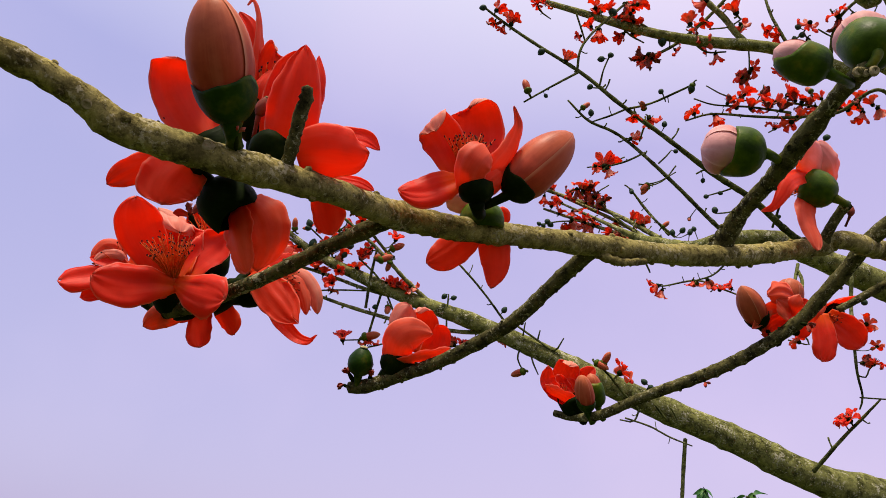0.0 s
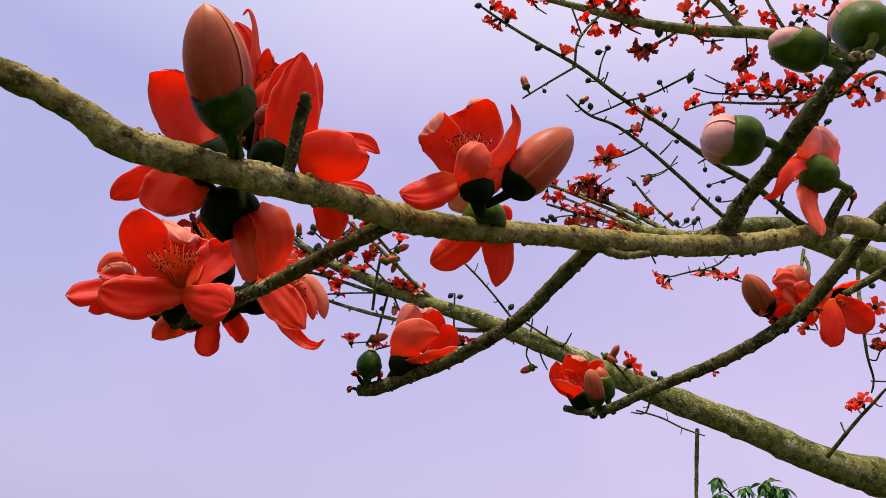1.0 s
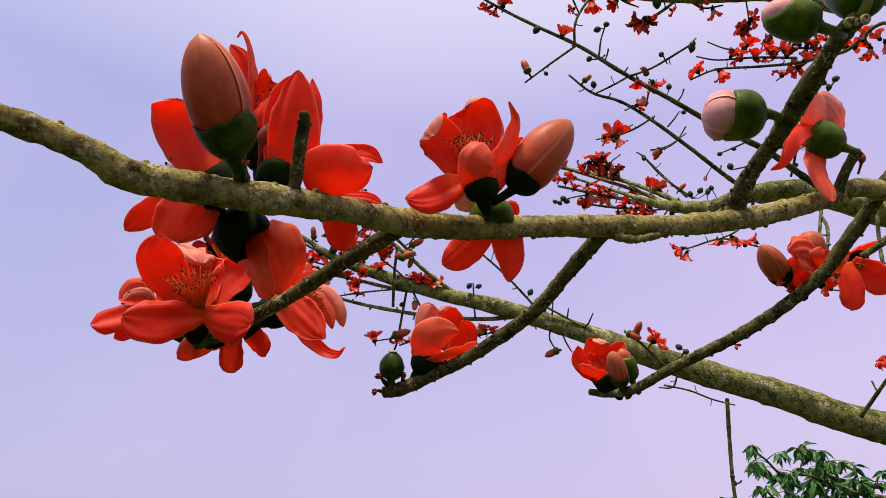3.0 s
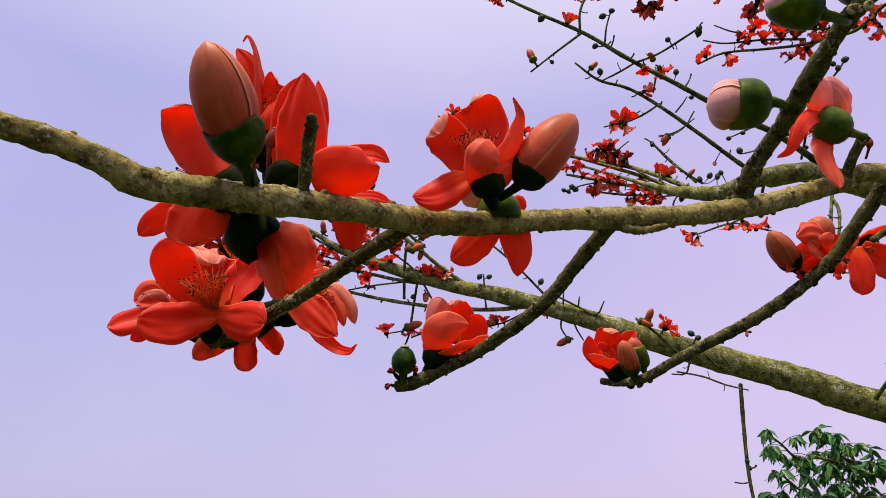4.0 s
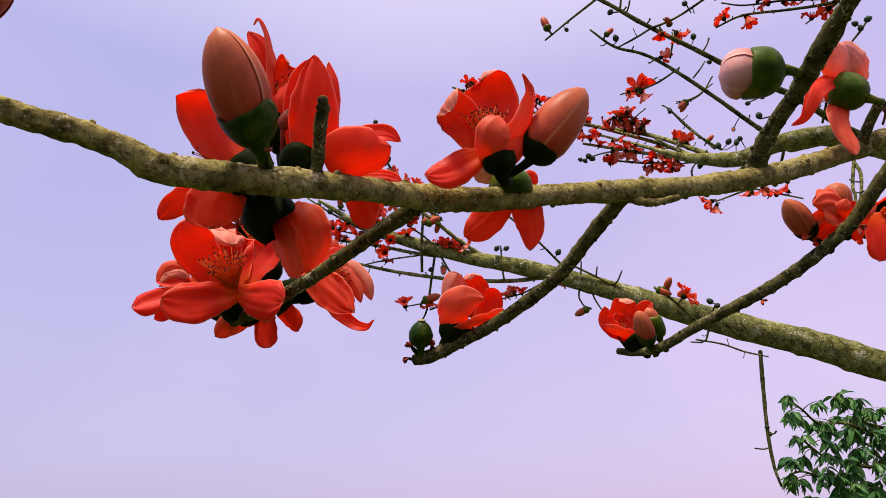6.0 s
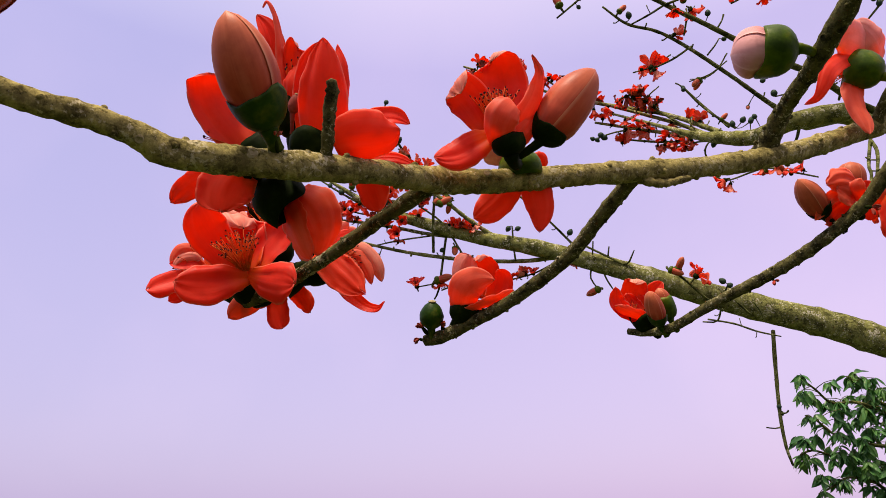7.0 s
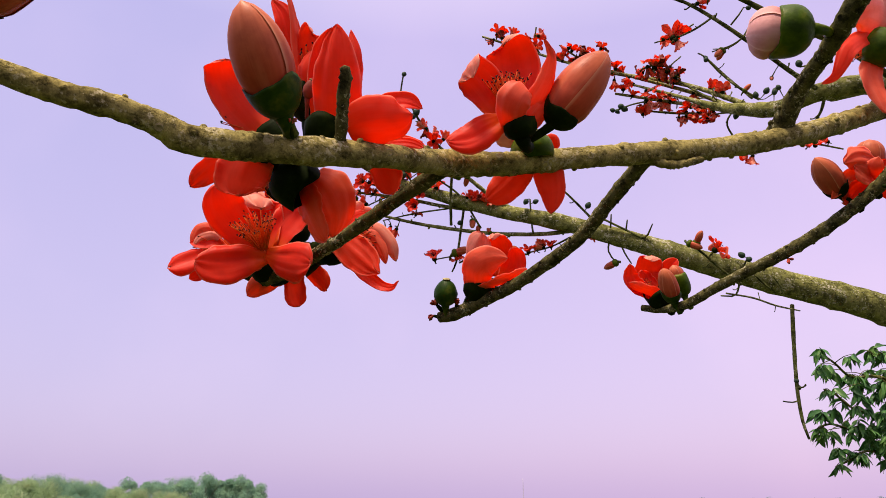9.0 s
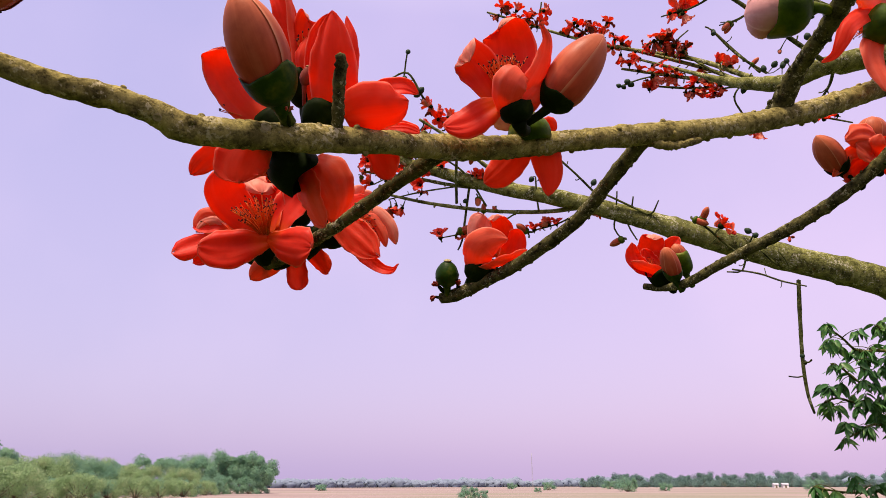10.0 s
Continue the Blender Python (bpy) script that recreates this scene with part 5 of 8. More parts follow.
# flower that hangs under the end of the shoot
f = flower((-0.168, 0.597, 2.216), "scarlet flower hanging under the shoot, petals downward")
ribbed_petal(f, [(-0.1979, 0.6112, 2.2067, 0.0192), (-0.2138, 0.6123, 2.1950, 0.0219), (-0.2229, 0.6126, 2.1886, 0.0199), (-0.2313, 0.6139, 2.1825, 0.0123)], (0.178, 0.563, 0.807), cup=0.5, outside=PINK_SKIN)
ribbed_petal(f, [(-0.1901, 0.6104, 2.2121, 0.0164), (-0.1886, 0.6160, 2.1969, 0.0211), (-0.1864, 0.6175, 2.1834, 0.0238), (-0.1833, 0.6186, 2.1725, 0.0217)], (-0.232, -0.897, -0.377), cup=0.5, roll=0.2)
ribbed_petal(f, [(-0.1816, 0.6090, 2.2141, 0.0144), (-0.1713, 0.6143, 2.2034, 0.0221), (-0.1628, 0.6155, 2.1941, 0.0211), (-0.1583, 0.6160, 2.1864, 0.0162)], (0.201, 0.689, 0.696), cup=0.5)
ribbed_petal(f, [(-0.1926, 0.6168, 2.2151, 0.0146), (-0.2078, 0.6381, 2.2122, 0.0210), (-0.2182, 0.6514, 2.2049, 0.0122)], (0.055, -0.958, -0.280), cup=0.4)
calyx(f, (-0.163, 0.591, 2.219), (-0.779, 0.408, -0.477), 0.0142, 0.0255, CALYX, 2, 0.9, (-0.148, 0.566, 2.21), 0.0048)

# flower on the other side of the shoot
f = flower((-0.158, 0.599, 2.213), "open scarlet flower with torn and curled petals beside the shoot")
ribbed_petal(f, [(-0.1458, 0.5798, 2.2303, 0.0215), (-0.1317, 0.5801, 2.2160, 0.0296), (-0.1198, 0.5789, 2.2047, 0.0293), (-0.1105, 0.5787, 2.1958, 0.0218), (-0.1026, 0.5793, 2.1898, 0.0091)], (-0.249, 0.903, 0.351), cup=0.45, roll=0.3, notch=0.3)
ribbed_petal(f, [(-0.1329, 0.5951, 2.2092, 0.0113), (-0.1191, 0.5976, 2.1949, 0.0131), (-0.1054, 0.5991, 2.1848, 0.0102), (-0.0941, 0.5957, 2.1818, 0.0074), (-0.0877, 0.5897, 2.1863, 0.0046)], (-0.275, -0.895, 0.351), cup=0.8)
ribbed_petal(f, [(-0.1262, 0.5933, 2.2378, 0.0096), (-0.1097, 0.5894, 2.2355, 0.0129), (-0.0979, 0.5911, 2.2229, 0.0133), (-0.0915, 0.5971, 2.2068, 0.0085)], (0.234, 0.952, 0.197), cup=0.9, outside=ROSE_SKIN, crease=0.05)
ribbed_petal(f, [(-0.1276, 0.5929, 2.2344, 0.0086), (-0.1137, 0.5893, 2.2294, 0.0119), (-0.1047, 0.5916, 2.2160, 0.0113), (-0.1004, 0.5954, 2.2041, 0.0066)], (0.234, 0.952, 0.197), cup=0.9, outside=PINK_SKIN, crease=0.05)
ribbed_petal(f, [(-0.1291, 0.5916, 2.2327, 0.0086), (-0.1183, 0.5900, 2.2243, 0.0104), (-0.1113, 0.5916, 2.2121, 0.0094), (-0.1058, 0.5934, 2.2040, 0.0056)], (-0.141, 0.973, 0.183), cup=0.9, outside=PINK_SKIN)
ribbed_petal(f, [(-0.1492, 0.5854, 2.2286, 0.0122), (-0.1356, 0.5834, 2.2400, 0.0171), (-0.1262, 0.5843, 2.2463, 0.0153), (-0.1184, 0.5861, 2.2509, 0.0087)], (0.112, -0.992, 0.059), cup=0.5, roll=0.4)
calyx(f, (-0.159, 0.595, 2.21), (0.914, -0.084, 0.398), 0.0106, 0.0212, CALYX, 3, 2.0, (-0.155, 0.568, 2.206), 0.0043)
stamens(f, (-0.141, 0.592, 2.226), (0.965, -0.198, 0.172), 0.0304, 45, 0.45, 5)

# two flowers deeper in the bunch
f = flower((-0.192, 0.626, 2.246), "scarlet flower deep in the bunch, seen between others")
ribbed_petal(f, [(-0.1957, 0.6215, 2.2556, 0.0152), (-0.2054, 0.6120, 2.2763, 0.0243), (-0.2112, 0.6062, 2.2878, 0.0233), (-0.2134, 0.6016, 2.2943, 0.0172)], (0.262, -0.759, -0.595), cup=0.6)
ribbed_petal(f, [(-0.1914, 0.6260, 2.2575, 0.0153), (-0.1834, 0.6157, 2.2785, 0.0265), (-0.1793, 0.6071, 2.2945, 0.0204)], (-0.301, -0.728, -0.616), cup=0.5)
ribbed_petal(f, [(-0.2046, 0.6274, 2.2642, 0.0082), (-0.2261, 0.6169, 2.2857, 0.0133), (-0.2396, 0.6125, 2.2905, 0.0133), (-0.2503, 0.6099, 2.2919, 0.0092)], (0.066, 0.784, -0.617), cup=0.8, outside=ROSE_SKIN)
ribbed_petal(f, [(-0.2019, 0.6335, 2.2610, 0.0083), (-0.2184, 0.6214, 2.2851, 0.0124), (-0.2276, 0.6170, 2.2856, 0.0123), (-0.2339, 0.6148, 2.2794, 0.0081)], (0.066, 0.784, -0.617), cup=0.8, outside=PINK_SKIN)
calyx(f, (-0.193, 0.63, 2.239), (0.011, -0.535, 0.845), 0.0135, 0.0218, CALYX, 3, 0.2, (-0.167, 0.578, 2.205), 0.0040)
stamens(f, (-0.194, 0.618, 2.254), (-0.148, -0.659, 0.737), 0.0414, 45, 0.4, 6)
f = flower((-0.157, 0.627, 2.254), "pale scarlet flower with folded petals behind the shoot")
ribbed_petal(f, [(-0.1488, 0.6235, 2.2528, 0.0081), (-0.1389, 0.6173, 2.2639, 0.0142), (-0.1264, 0.6132, 2.2729, 0.0112)], (0.276, 0.609, 0.744), cup=0.7, outside=ROSE_SKIN, nl=16, nw=10)
ribbed_petal(f, [(-0.1503, 0.6195, 2.2497, 0.0081), (-0.1339, 0.6117, 2.2548, 0.0130), (-0.1192, 0.6078, 2.2527, 0.0089)], (0.112, -0.992, 0.059), cup=0.6, nl=16, nw=10)
ribbed_petal(f, [(-0.1484, 0.6276, 2.2559, 0.0082), (-0.1320, 0.6228, 2.2637, 0.0133), (-0.1185, 0.6201, 2.2678, 0.0112)], (0.092, 0.575, 0.813), cup=0.7, outside=ROSE_SKIN, nl=16, nw=10)
calyx(f, (-0.164, 0.627, 2.246), (0.807, -0.262, 0.53), 0.0093, 0.0176, CALYX, 3, 0.2, (-0.151, 0.567, 2.208), 0.0035)

# flower hanging from the bough with its dark cup towards the shoot
f = flower((-0.156, 0.439, 2.228), "hanging flower with a near-black cup and salmon-backed petals")
ribbed_petal(f, [(-0.1366, 0.4629, 2.2262, 0.0268), (-0.1244, 0.4611, 2.2180, 0.0349), (-0.1183, 0.4668, 2.2069, 0.0341), (-0.1192, 0.4804, 2.1983, 0.0247), (-0.1246, 0.4926, 2.1905, 0.0164)], (-0.401, 0.884, 0.240), cup=0.6, roll=0.25, outside=PINK_SKIN, crease=0.035)
ribbed_petal(f, [(-0.1434, 0.4637, 2.2165, 0.0251), (-0.1370, 0.4646, 2.1994, 0.0299), (-0.1315, 0.4697, 2.1872, 0.0246), (-0.1262, 0.4756, 2.1800, 0.0157)], (0.537, 0.498, 0.681), cup=0.8, roll=0.3, outside=PINK_SKIN)
ribbed_petal(f, [(-0.1431, 0.4753, 2.2331, 0.0197), (-0.1276, 0.4993, 2.2358, 0.0314), (-0.1211, 0.5072, 2.2226, 0.0273), (-0.1213, 0.5119, 2.2074, 0.0164)], (-0.457, -0.672, -0.583), cup=0.5)
calyx(f, (-0.159, 0.449, 2.227), (0.792, 0.225, -0.567), 0.0180, 0.0289, CALYX, 3, 0.1, (-0.157, 0.409, 2.219), 0.0041)

# tall flower behind the big bud
f = flower((-0.147, 0.431, 2.235), "scarlet flower behind the big bud, petals flared to all sides")
ribbed_petal(f, [(-0.1586, 0.4265, 2.2429, 0.0232), (-0.1732, 0.4228, 2.2596, 0.0344), (-0.1851, 0.4173, 2.2750, 0.0346), (-0.1879, 0.4113, 2.2843, 0.0301), (-0.1870, 0.4042, 2.2891, 0.0276)], (-0.346, 0.742, 0.574), cup=0.5, roll=0.45, tip=0.93, crease=0.025)
ribbed_petal(f, [(-0.1547, 0.4338, 2.2482, 0.0163), (-0.1781, 0.4326, 2.2712, 0.0242), (-0.1938, 0.4278, 2.2813, 0.0211), (-0.2048, 0.4230, 2.2870, 0.0150)], (-0.400, -0.800, -0.447), cup=0.4, outside=ROSE_SKIN, inside=ROSE_SKIN)
ribbed_petal(f, [(-0.1807, 0.4293, 2.2284, 0.0165), (-0.1934, 0.4285, 2.2201, 0.0192), (-0.2026, 0.4266, 2.2116, 0.0161), (-0.2099, 0.4266, 2.2034, 0.0104)], (-0.174, 0.710, 0.682), cup=0.4, roll=0.2)
ribbed_petal(f, [(-0.1678, 0.4286, 2.2289, 0.0301), (-0.1744, 0.4300, 2.2182, 0.0370), (-0.1781, 0.4319, 2.2084, 0.0353), (-0.1783, 0.4335, 2.1990, 0.0267)], (-0.077, 0.777, 0.625), cup=0.4, roll=0.2)
calyx(f, (-0.142, 0.428, 2.23), (-0.769, -0.187, 0.611), 0.0133, 0.0221, CALYX, 3, 0.6, (-0.132, 0.41, 2.216), 0.0036)
stamens(f, (-0.156, 0.432, 2.242), (-0.94, -0.05, 0.338), 0.0391, 12, 0.2, 7)

# flower behind the spur
f = flower((-0.12, 0.436, 2.234), "tall scarlet flower with upright petals behind the dead spur")
ribbed_petal(f, [(-0.1116, 0.4254, 2.2439, 0.0284), (-0.1099, 0.4140, 2.2611, 0.0340), (-0.1088, 0.4030, 2.2797, 0.0296), (-0.1079, 0.3972, 2.2949, 0.0203), (-0.1078, 0.3953, 2.3070, 0.0110)], (-0.061, 0.926, 0.372), cup=0.75, crease=0.045, tip=0.8)
ribbed_petal(f, [(-0.1044, 0.4324, 2.2537, 0.0171), (-0.0980, 0.4230, 2.2796, 0.0188), (-0.0964, 0.4154, 2.2983, 0.0151), (-0.1011, 0.4097, 2.3135, 0.0099)], (-0.899, 0.410, 0.156), cup=0.6, ruffle=0.12)
ribbed_petal(f, [(-0.1245, 0.4393, 2.2571, 0.0189), (-0.1252, 0.4305, 2.2866, 0.0222), (-0.1228, 0.4232, 2.3067, 0.0185), (-0.1167, 0.4162, 2.3216, 0.0108)], (0.421, -0.770, -0.479), cup=0.6, outside=ROSE_SKIN)
ribbed_petal(f, [(-0.1029, 0.4216, 2.2419, 0.0238), (-0.0896, 0.4171, 2.2432, 0.0337), (-0.0768, 0.4163, 2.2437, 0.0344), (-0.0657, 0.4194, 2.2458, 0.0260), (-0.0580, 0.4219, 2.2512, 0.0153)], (0.117, 0.766, 0.632), cup=0.6, crease=0.03, tip=0.78)
ribbed_petal(f, [(-0.0954, 0.4326, 2.2591, 0.0150), (-0.0774, 0.4314, 2.2666, 0.0143), (-0.0632, 0.4323, 2.2683, 0.0136), (-0.0528, 0.4362, 2.2645, 0.0069)], (-0.055, -0.998, -0.023), cup=0.5, outside=ROSE_SKIN)
ribbed_petal(f, [(-0.0943, 0.4413, 2.2426, 0.0090), (-0.0761, 0.4443, 2.2422, 0.0083), (-0.0631, 0.4459, 2.2424, 0.0083), (-0.0527, 0.4482, 2.2397, 0.0068)], (-0.060, -0.991, 0.124), cup=0.3)
calyx(f, (-0.121, 0.436, 2.234), (0.062, -0.349, 0.935), 0.0148, 0.0220, CALYX, 3, 1.1, (-0.112, 0.415, 2.218), 0.0041)

# flower above and behind, with a petal curled like a hook
f = flower((-0.141, 0.453, 2.269), "scarlet flower with one petal curled like a hook")
ribbed_petal(f, [(-0.1429, 0.4429, 2.2901, 0.0118), (-0.1446, 0.4289, 2.3210, 0.0110), (-0.1459, 0.4215, 2.3349, 0.0099), (-0.1481, 0.4161, 2.3453, 0.0075), (-0.1512, 0.4113, 2.3525, 0.0051), (-0.1546, 0.4093, 2.3544, 0.0035), (-0.1569, 0.4098, 2.3493, 0.0023)], (-0.916, 0.350, -0.196), cup=0.8, outside=PINK_SKIN)
ribbed_petal(f, [(-0.1465, 0.4448, 2.2953, 0.0166), (-0.1523, 0.4347, 2.3255, 0.0184), (-0.1572, 0.4274, 2.3438, 0.0161), (-0.1654, 0.4230, 2.3549, 0.0097)], (0.421, -0.720, -0.551), cup=0.6, outside=ROSE_SKIN)
ribbed_petal(f, [(-0.1402, 0.4422, 2.2913, 0.0141), (-0.1385, 0.4333, 2.3101, 0.0189), (-0.1366, 0.4272, 2.3192, 0.0181), (-0.1342, 0.4219, 2.3248, 0.0156), (-0.1314, 0.4187, 2.3201, 0.0116)], (-0.220, -0.806, -0.549), cup=0.6, roll=0.4, outside=ROSE_SKIN)
ribbed_petal(f, [(-0.1363, 0.4366, 2.2823, 0.0131), (-0.1355, 0.4258, 2.2941, 0.0176), (-0.1305, 0.4236, 2.3085, 0.0124)], (0.310, 0.782, 0.540), cup=0.6)
calyx(f, (-0.14, 0.454, 2.267), (-0.039, -0.443, 0.896), 0.0121, 0.0283, CALYX, 3, 0.1, (-0.126, 0.415, 2.218), 0.0034)
stamens(f, (-0.14, 0.444, 2.292), (0.113, -0.44, 0.891), 0.0303, 30, 0.35, 8)

# lone petal low behind the bough
f = flower((-0.091, 0.459, 2.248), "scarlet flower hidden by the bough, one petal hanging below")
ribbed_petal(f, [(-0.0876, 0.4576, 2.2500, 0.0195), (-0.0841, 0.4647, 2.2341, 0.0233), (-0.0806, 0.4677, 2.2239, 0.0232), (-0.0770, 0.4704, 2.2142, 0.0177)], (0.117, 0.766, 0.632), cup=0.5, roll=0.2)
ribbed_petal(f, [(-0.0868, 0.4658, 2.2535, 0.0079), (-0.0731, 0.4691, 2.2571, 0.0112), (-0.0556, 0.4702, 2.2538, 0.0080)], (-0.060, -0.991, 0.124), cup=0.4)
calyx(f, (-0.095, 0.455, 2.245), (0.868, 0.394, -0.303), 0.0072, 0.0143, CALYX, 3, 0.1, (-0.092, 0.43, 2.226), 0.0027)

# cup-shaped flower on top of the bough
f = flower((0.022, 0.5, 2.262), "open scarlet flower standing on the bough, pink-backed petals folding inward")
ribbed_petal(f, [(0.0105, 0.4881, 2.2819, 0.0281), (0.0137, 0.4865, 2.3060, 0.0425), (0.0143, 0.4826, 2.3284, 0.0439), (0.0117, 0.4751, 2.3405, 0.0386), (0.0088, 0.4687, 2.3443, 0.0287), (0.0065, 0.4657, 2.3373, 0.0198)], (0.031, -0.746, -0.665), cup=0.55, outside=ROSE_SKIN, tip=0.84)
ribbed_petal(f, [(0.0049, 0.4823, 2.2802, 0.0152), (-0.0052, 0.4777, 2.2982, 0.0288), (-0.0136, 0.4718, 2.3099, 0.0331), (-0.0214, 0.4641, 2.3144, 0.0302), (-0.0218, 0.4563, 2.3099, 0.0272), (-0.0178, 0.4550, 2.3014, 0.0196)], (0.385, -0.732, -0.563), cup=0.4, outside=ROSE_SKIN, tip=0.86)
ribbed_petal(f, [(0.0221, 0.4806, 2.2738, 0.0200), (0.0337, 0.4692, 2.2880, 0.0249), (0.0410, 0.4611, 2.3030, 0.0183), (0.0430, 0.4537, 2.3146, 0.0124), (0.0401, 0.4474, 2.3203, 0.0082), (0.0361, 0.4422, 2.3240, 0.0045)], (-0.710, 0.595, 0.376), cup=0.8, outside=PINK_SKIN, crease=0.04)
ribbed_petal(f, [(0.0130, 0.4754, 2.2649, 0.0189), (0.0098, 0.4587, 2.2711, 0.0240), (0.0132, 0.4496, 2.2795, 0.0262), (0.0201, 0.4511, 2.2890, 0.0233), (0.0255, 0.4633, 2.2913, 0.0173)], (0.240, 0.649, 0.722), cup=0.65, outside=PINK_SKIN, crease=0.045, tip=0.8)
ribbed_petal(f, [(0.0055, 0.4777, 2.2782, 0.0142), (-0.0069, 0.4749, 2.2695, 0.0247), (-0.0185, 0.4721, 2.2605, 0.0251), (-0.0285, 0.4692, 2.2560, 0.0217), (-0.0376, 0.4659, 2.2543, 0.0143)], (0.038, -0.997, -0.060), cup=0.3, roll=0.35, outside=PINK_SKIN, notch=0.15, crease=0.05)
ribbed_petal(f, [(0.0158, 0.4791, 2.2685, 0.0166), (0.0287, 0.4761, 2.2754, 0.0208), (0.0381, 0.4735, 2.2883, 0.0184), (0.0422, 0.4693, 2.3045, 0.0118)], (-0.625, 0.549, 0.555), cup=0.6, outside=PINK_SKIN)
calyx(f, (0.019, 0.477, 2.260), (-0.15, -0.30, 0.94), 0.0125, 0.0150, CALYX, 3, 0.5, (0.025, 0.500, 2.266), 0.0042)
stamens(f, (0.01, 0.486, 2.282), (-0.04, -0.656, 0.754), 0.0364, 80, 0.45, 9)

# flower hanging behind the bough below it
f = flower((0.029, 0.523, 2.287), "hanging flower with an olive-green cup and orange-red petals below the bough")
ribbed_petal(f, [(0.0290, 0.5328, 2.2773, 0.0183), (0.0180, 0.5396, 2.2630, 0.0255), (0.0067, 0.5427, 2.2516, 0.0263), (-0.0021, 0.5440, 2.2455, 0.0226), (-0.0096, 0.5452, 2.2416, 0.0153)], (0.301, 0.728, 0.616), cup=0.45, crease=0.02)
ribbed_petal(f, [(0.0399, 0.5320, 2.2781, 0.0219), (0.0428, 0.5400, 2.2628, 0.0265), (0.0457, 0.5448, 2.2470, 0.0218), (0.0445, 0.5505, 2.2300, 0.0108)], (0.125, 0.823, 0.554), cup=0.5, crease=0.02)
ribbed_petal(f, [(0.0229, 0.5274, 2.2837, 0.0136), (0.0106, 0.5230, 2.2865, 0.0163), (-0.0004, 0.5206, 2.2853, 0.0135)], (0.109, 0.704, 0.702), cup=0.4, outside=PALE_SKIN, inside=PALE_SKIN, nl=14, nw=10)
ribbed_petal(f, [(0.0399, 0.5350, 2.2809, 0.0092), (0.0464, 0.5317, 2.2890, 0.0111), (0.0510, 0.5353, 2.2818, 0.0083)], (-0.260, 0.814, 0.519), cup=0.4, nl=14, nw=10)
calyx(f, (0.029, 0.521, 2.29), (0.039, 0.35, -0.936), 0.0175, 0.0212, CALYX_PALE, 2, 2.2, (0.024, 0.505, 2.266), 0.0045)

# pink flower on the short shoot
f = flower((0.418, 0.634, 2.429), "drooping pink-backed flower with an olive-green cup")
ribbed_petal(f, [(0.4217, 0.6548, 2.4649, 0.0350), (0.4019, 0.6359, 2.4676, 0.0477), (0.3783, 0.6166, 2.4630, 0.0405), (0.3644, 0.6147, 2.4589, 0.0237)], (-0.077, 0.777, 0.625), cup=0.5, outside=BLUSH_SKIN, crease=0.02)
ribbed_petal(f, [(0.4339, 0.6590, 2.4689, 0.0252), (0.4175, 0.6350, 2.4727, 0.0331), (0.4039, 0.6262, 2.4839, 0.0293), (0.3915, 0.6221, 2.4881, 0.0183)], (-0.169, 0.828, 0.535), cup=0.5, outside=BLUSH_SKIN, crease=0.02)
ribbed_petal(f, [(0.4093, 0.6477, 2.4663, 0.0149), (0.3803, 0.6276, 2.4507, 0.0179), (0.3486, 0.6049, 2.4230, 0.0183), (0.3369, 0.6064, 2.4038, 0.0147), (0.3298, 0.6115, 2.3925, 0.0113), (0.3183, 0.6148, 2.3871, 0.0079)], (0.212, 0.750, 0.627), cup=0.6, roll=0.3)
ribbed_petal(f, [(0.4101, 0.6586, 2.4606, 0.0175), (0.3938, 0.6560, 2.4560, 0.0186), (0.3814, 0.6537, 2.4504, 0.0136)], (-0.234, -0.952, -0.197), cup=0.4, ruffle=0.15)
ribbed_petal(f, [(0.4097, 0.6567, 2.4577, 0.0174), (0.3858, 0.6402, 2.4222, 0.0227), (0.3815, 0.6353, 2.3975, 0.0222), (0.3838, 0.6326, 2.3768, 0.0207), (0.3839, 0.6324, 2.3621, 0.0171)], (-0.077, 0.777, 0.625), cup=0.5, outside=PINK_SKIN, crease=0.04)
calyx(f, (0.411, 0.630, 2.428), (-0.70, 0.30, 0.65), 0.0192, 0.0320, CALYX_PALE, 2, 2.6, (0.429, 0.637, 2.428), 0.0036)
stamens(f, (0.386, 0.640, 2.440), (-0.90, -0.10, -0.42), 0.0200, 8, 0.25, 10)

# half-open flower near the end of the middle shoot
f = flower((-0.033, 0.768, 2.217), "half-open scarlet flower with overlapping cupped petals on a thin shoot")
ribbed_petal(f, [(-0.0162, 0.7752, 2.2480, 0.0308), (-0.0225, 0.7683, 2.2699, 0.0372), (-0.0204, 0.7597, 2.2839, 0.0334), (-0.0143, 0.7511, 2.2934, 0.0259)], (0.478, 0.804, 0.354), cup=0.8, outside=ROSE_SKIN)
ribbed_petal(f, [(-0.0039, 0.7768, 2.2505, 0.0310), (0.0043, 0.7747, 2.2753, 0.0376), (0.0033, 0.7649, 2.2875, 0.0325), (-0.0030, 0.7550, 2.2937, 0.0260), (-0.0053, 0.7519, 2.2869, 0.0160)], (-0.393, -0.753, -0.527), cup=0.6, outside=ROSE_SKIN)
ribbed_petal(f, [(-0.0237, 0.7577, 2.2238, 0.0286), (-0.0237, 0.7344, 2.2380, 0.0350), (-0.0163, 0.7238, 2.2468, 0.0371), (-0.0027, 0.7218, 2.2517, 0.0290), (0.0120, 0.7238, 2.2534, 0.0152)], (0.408, 0.632, 0.659), cup=0.6, outside=PINK_SKIN, crease=0.015)
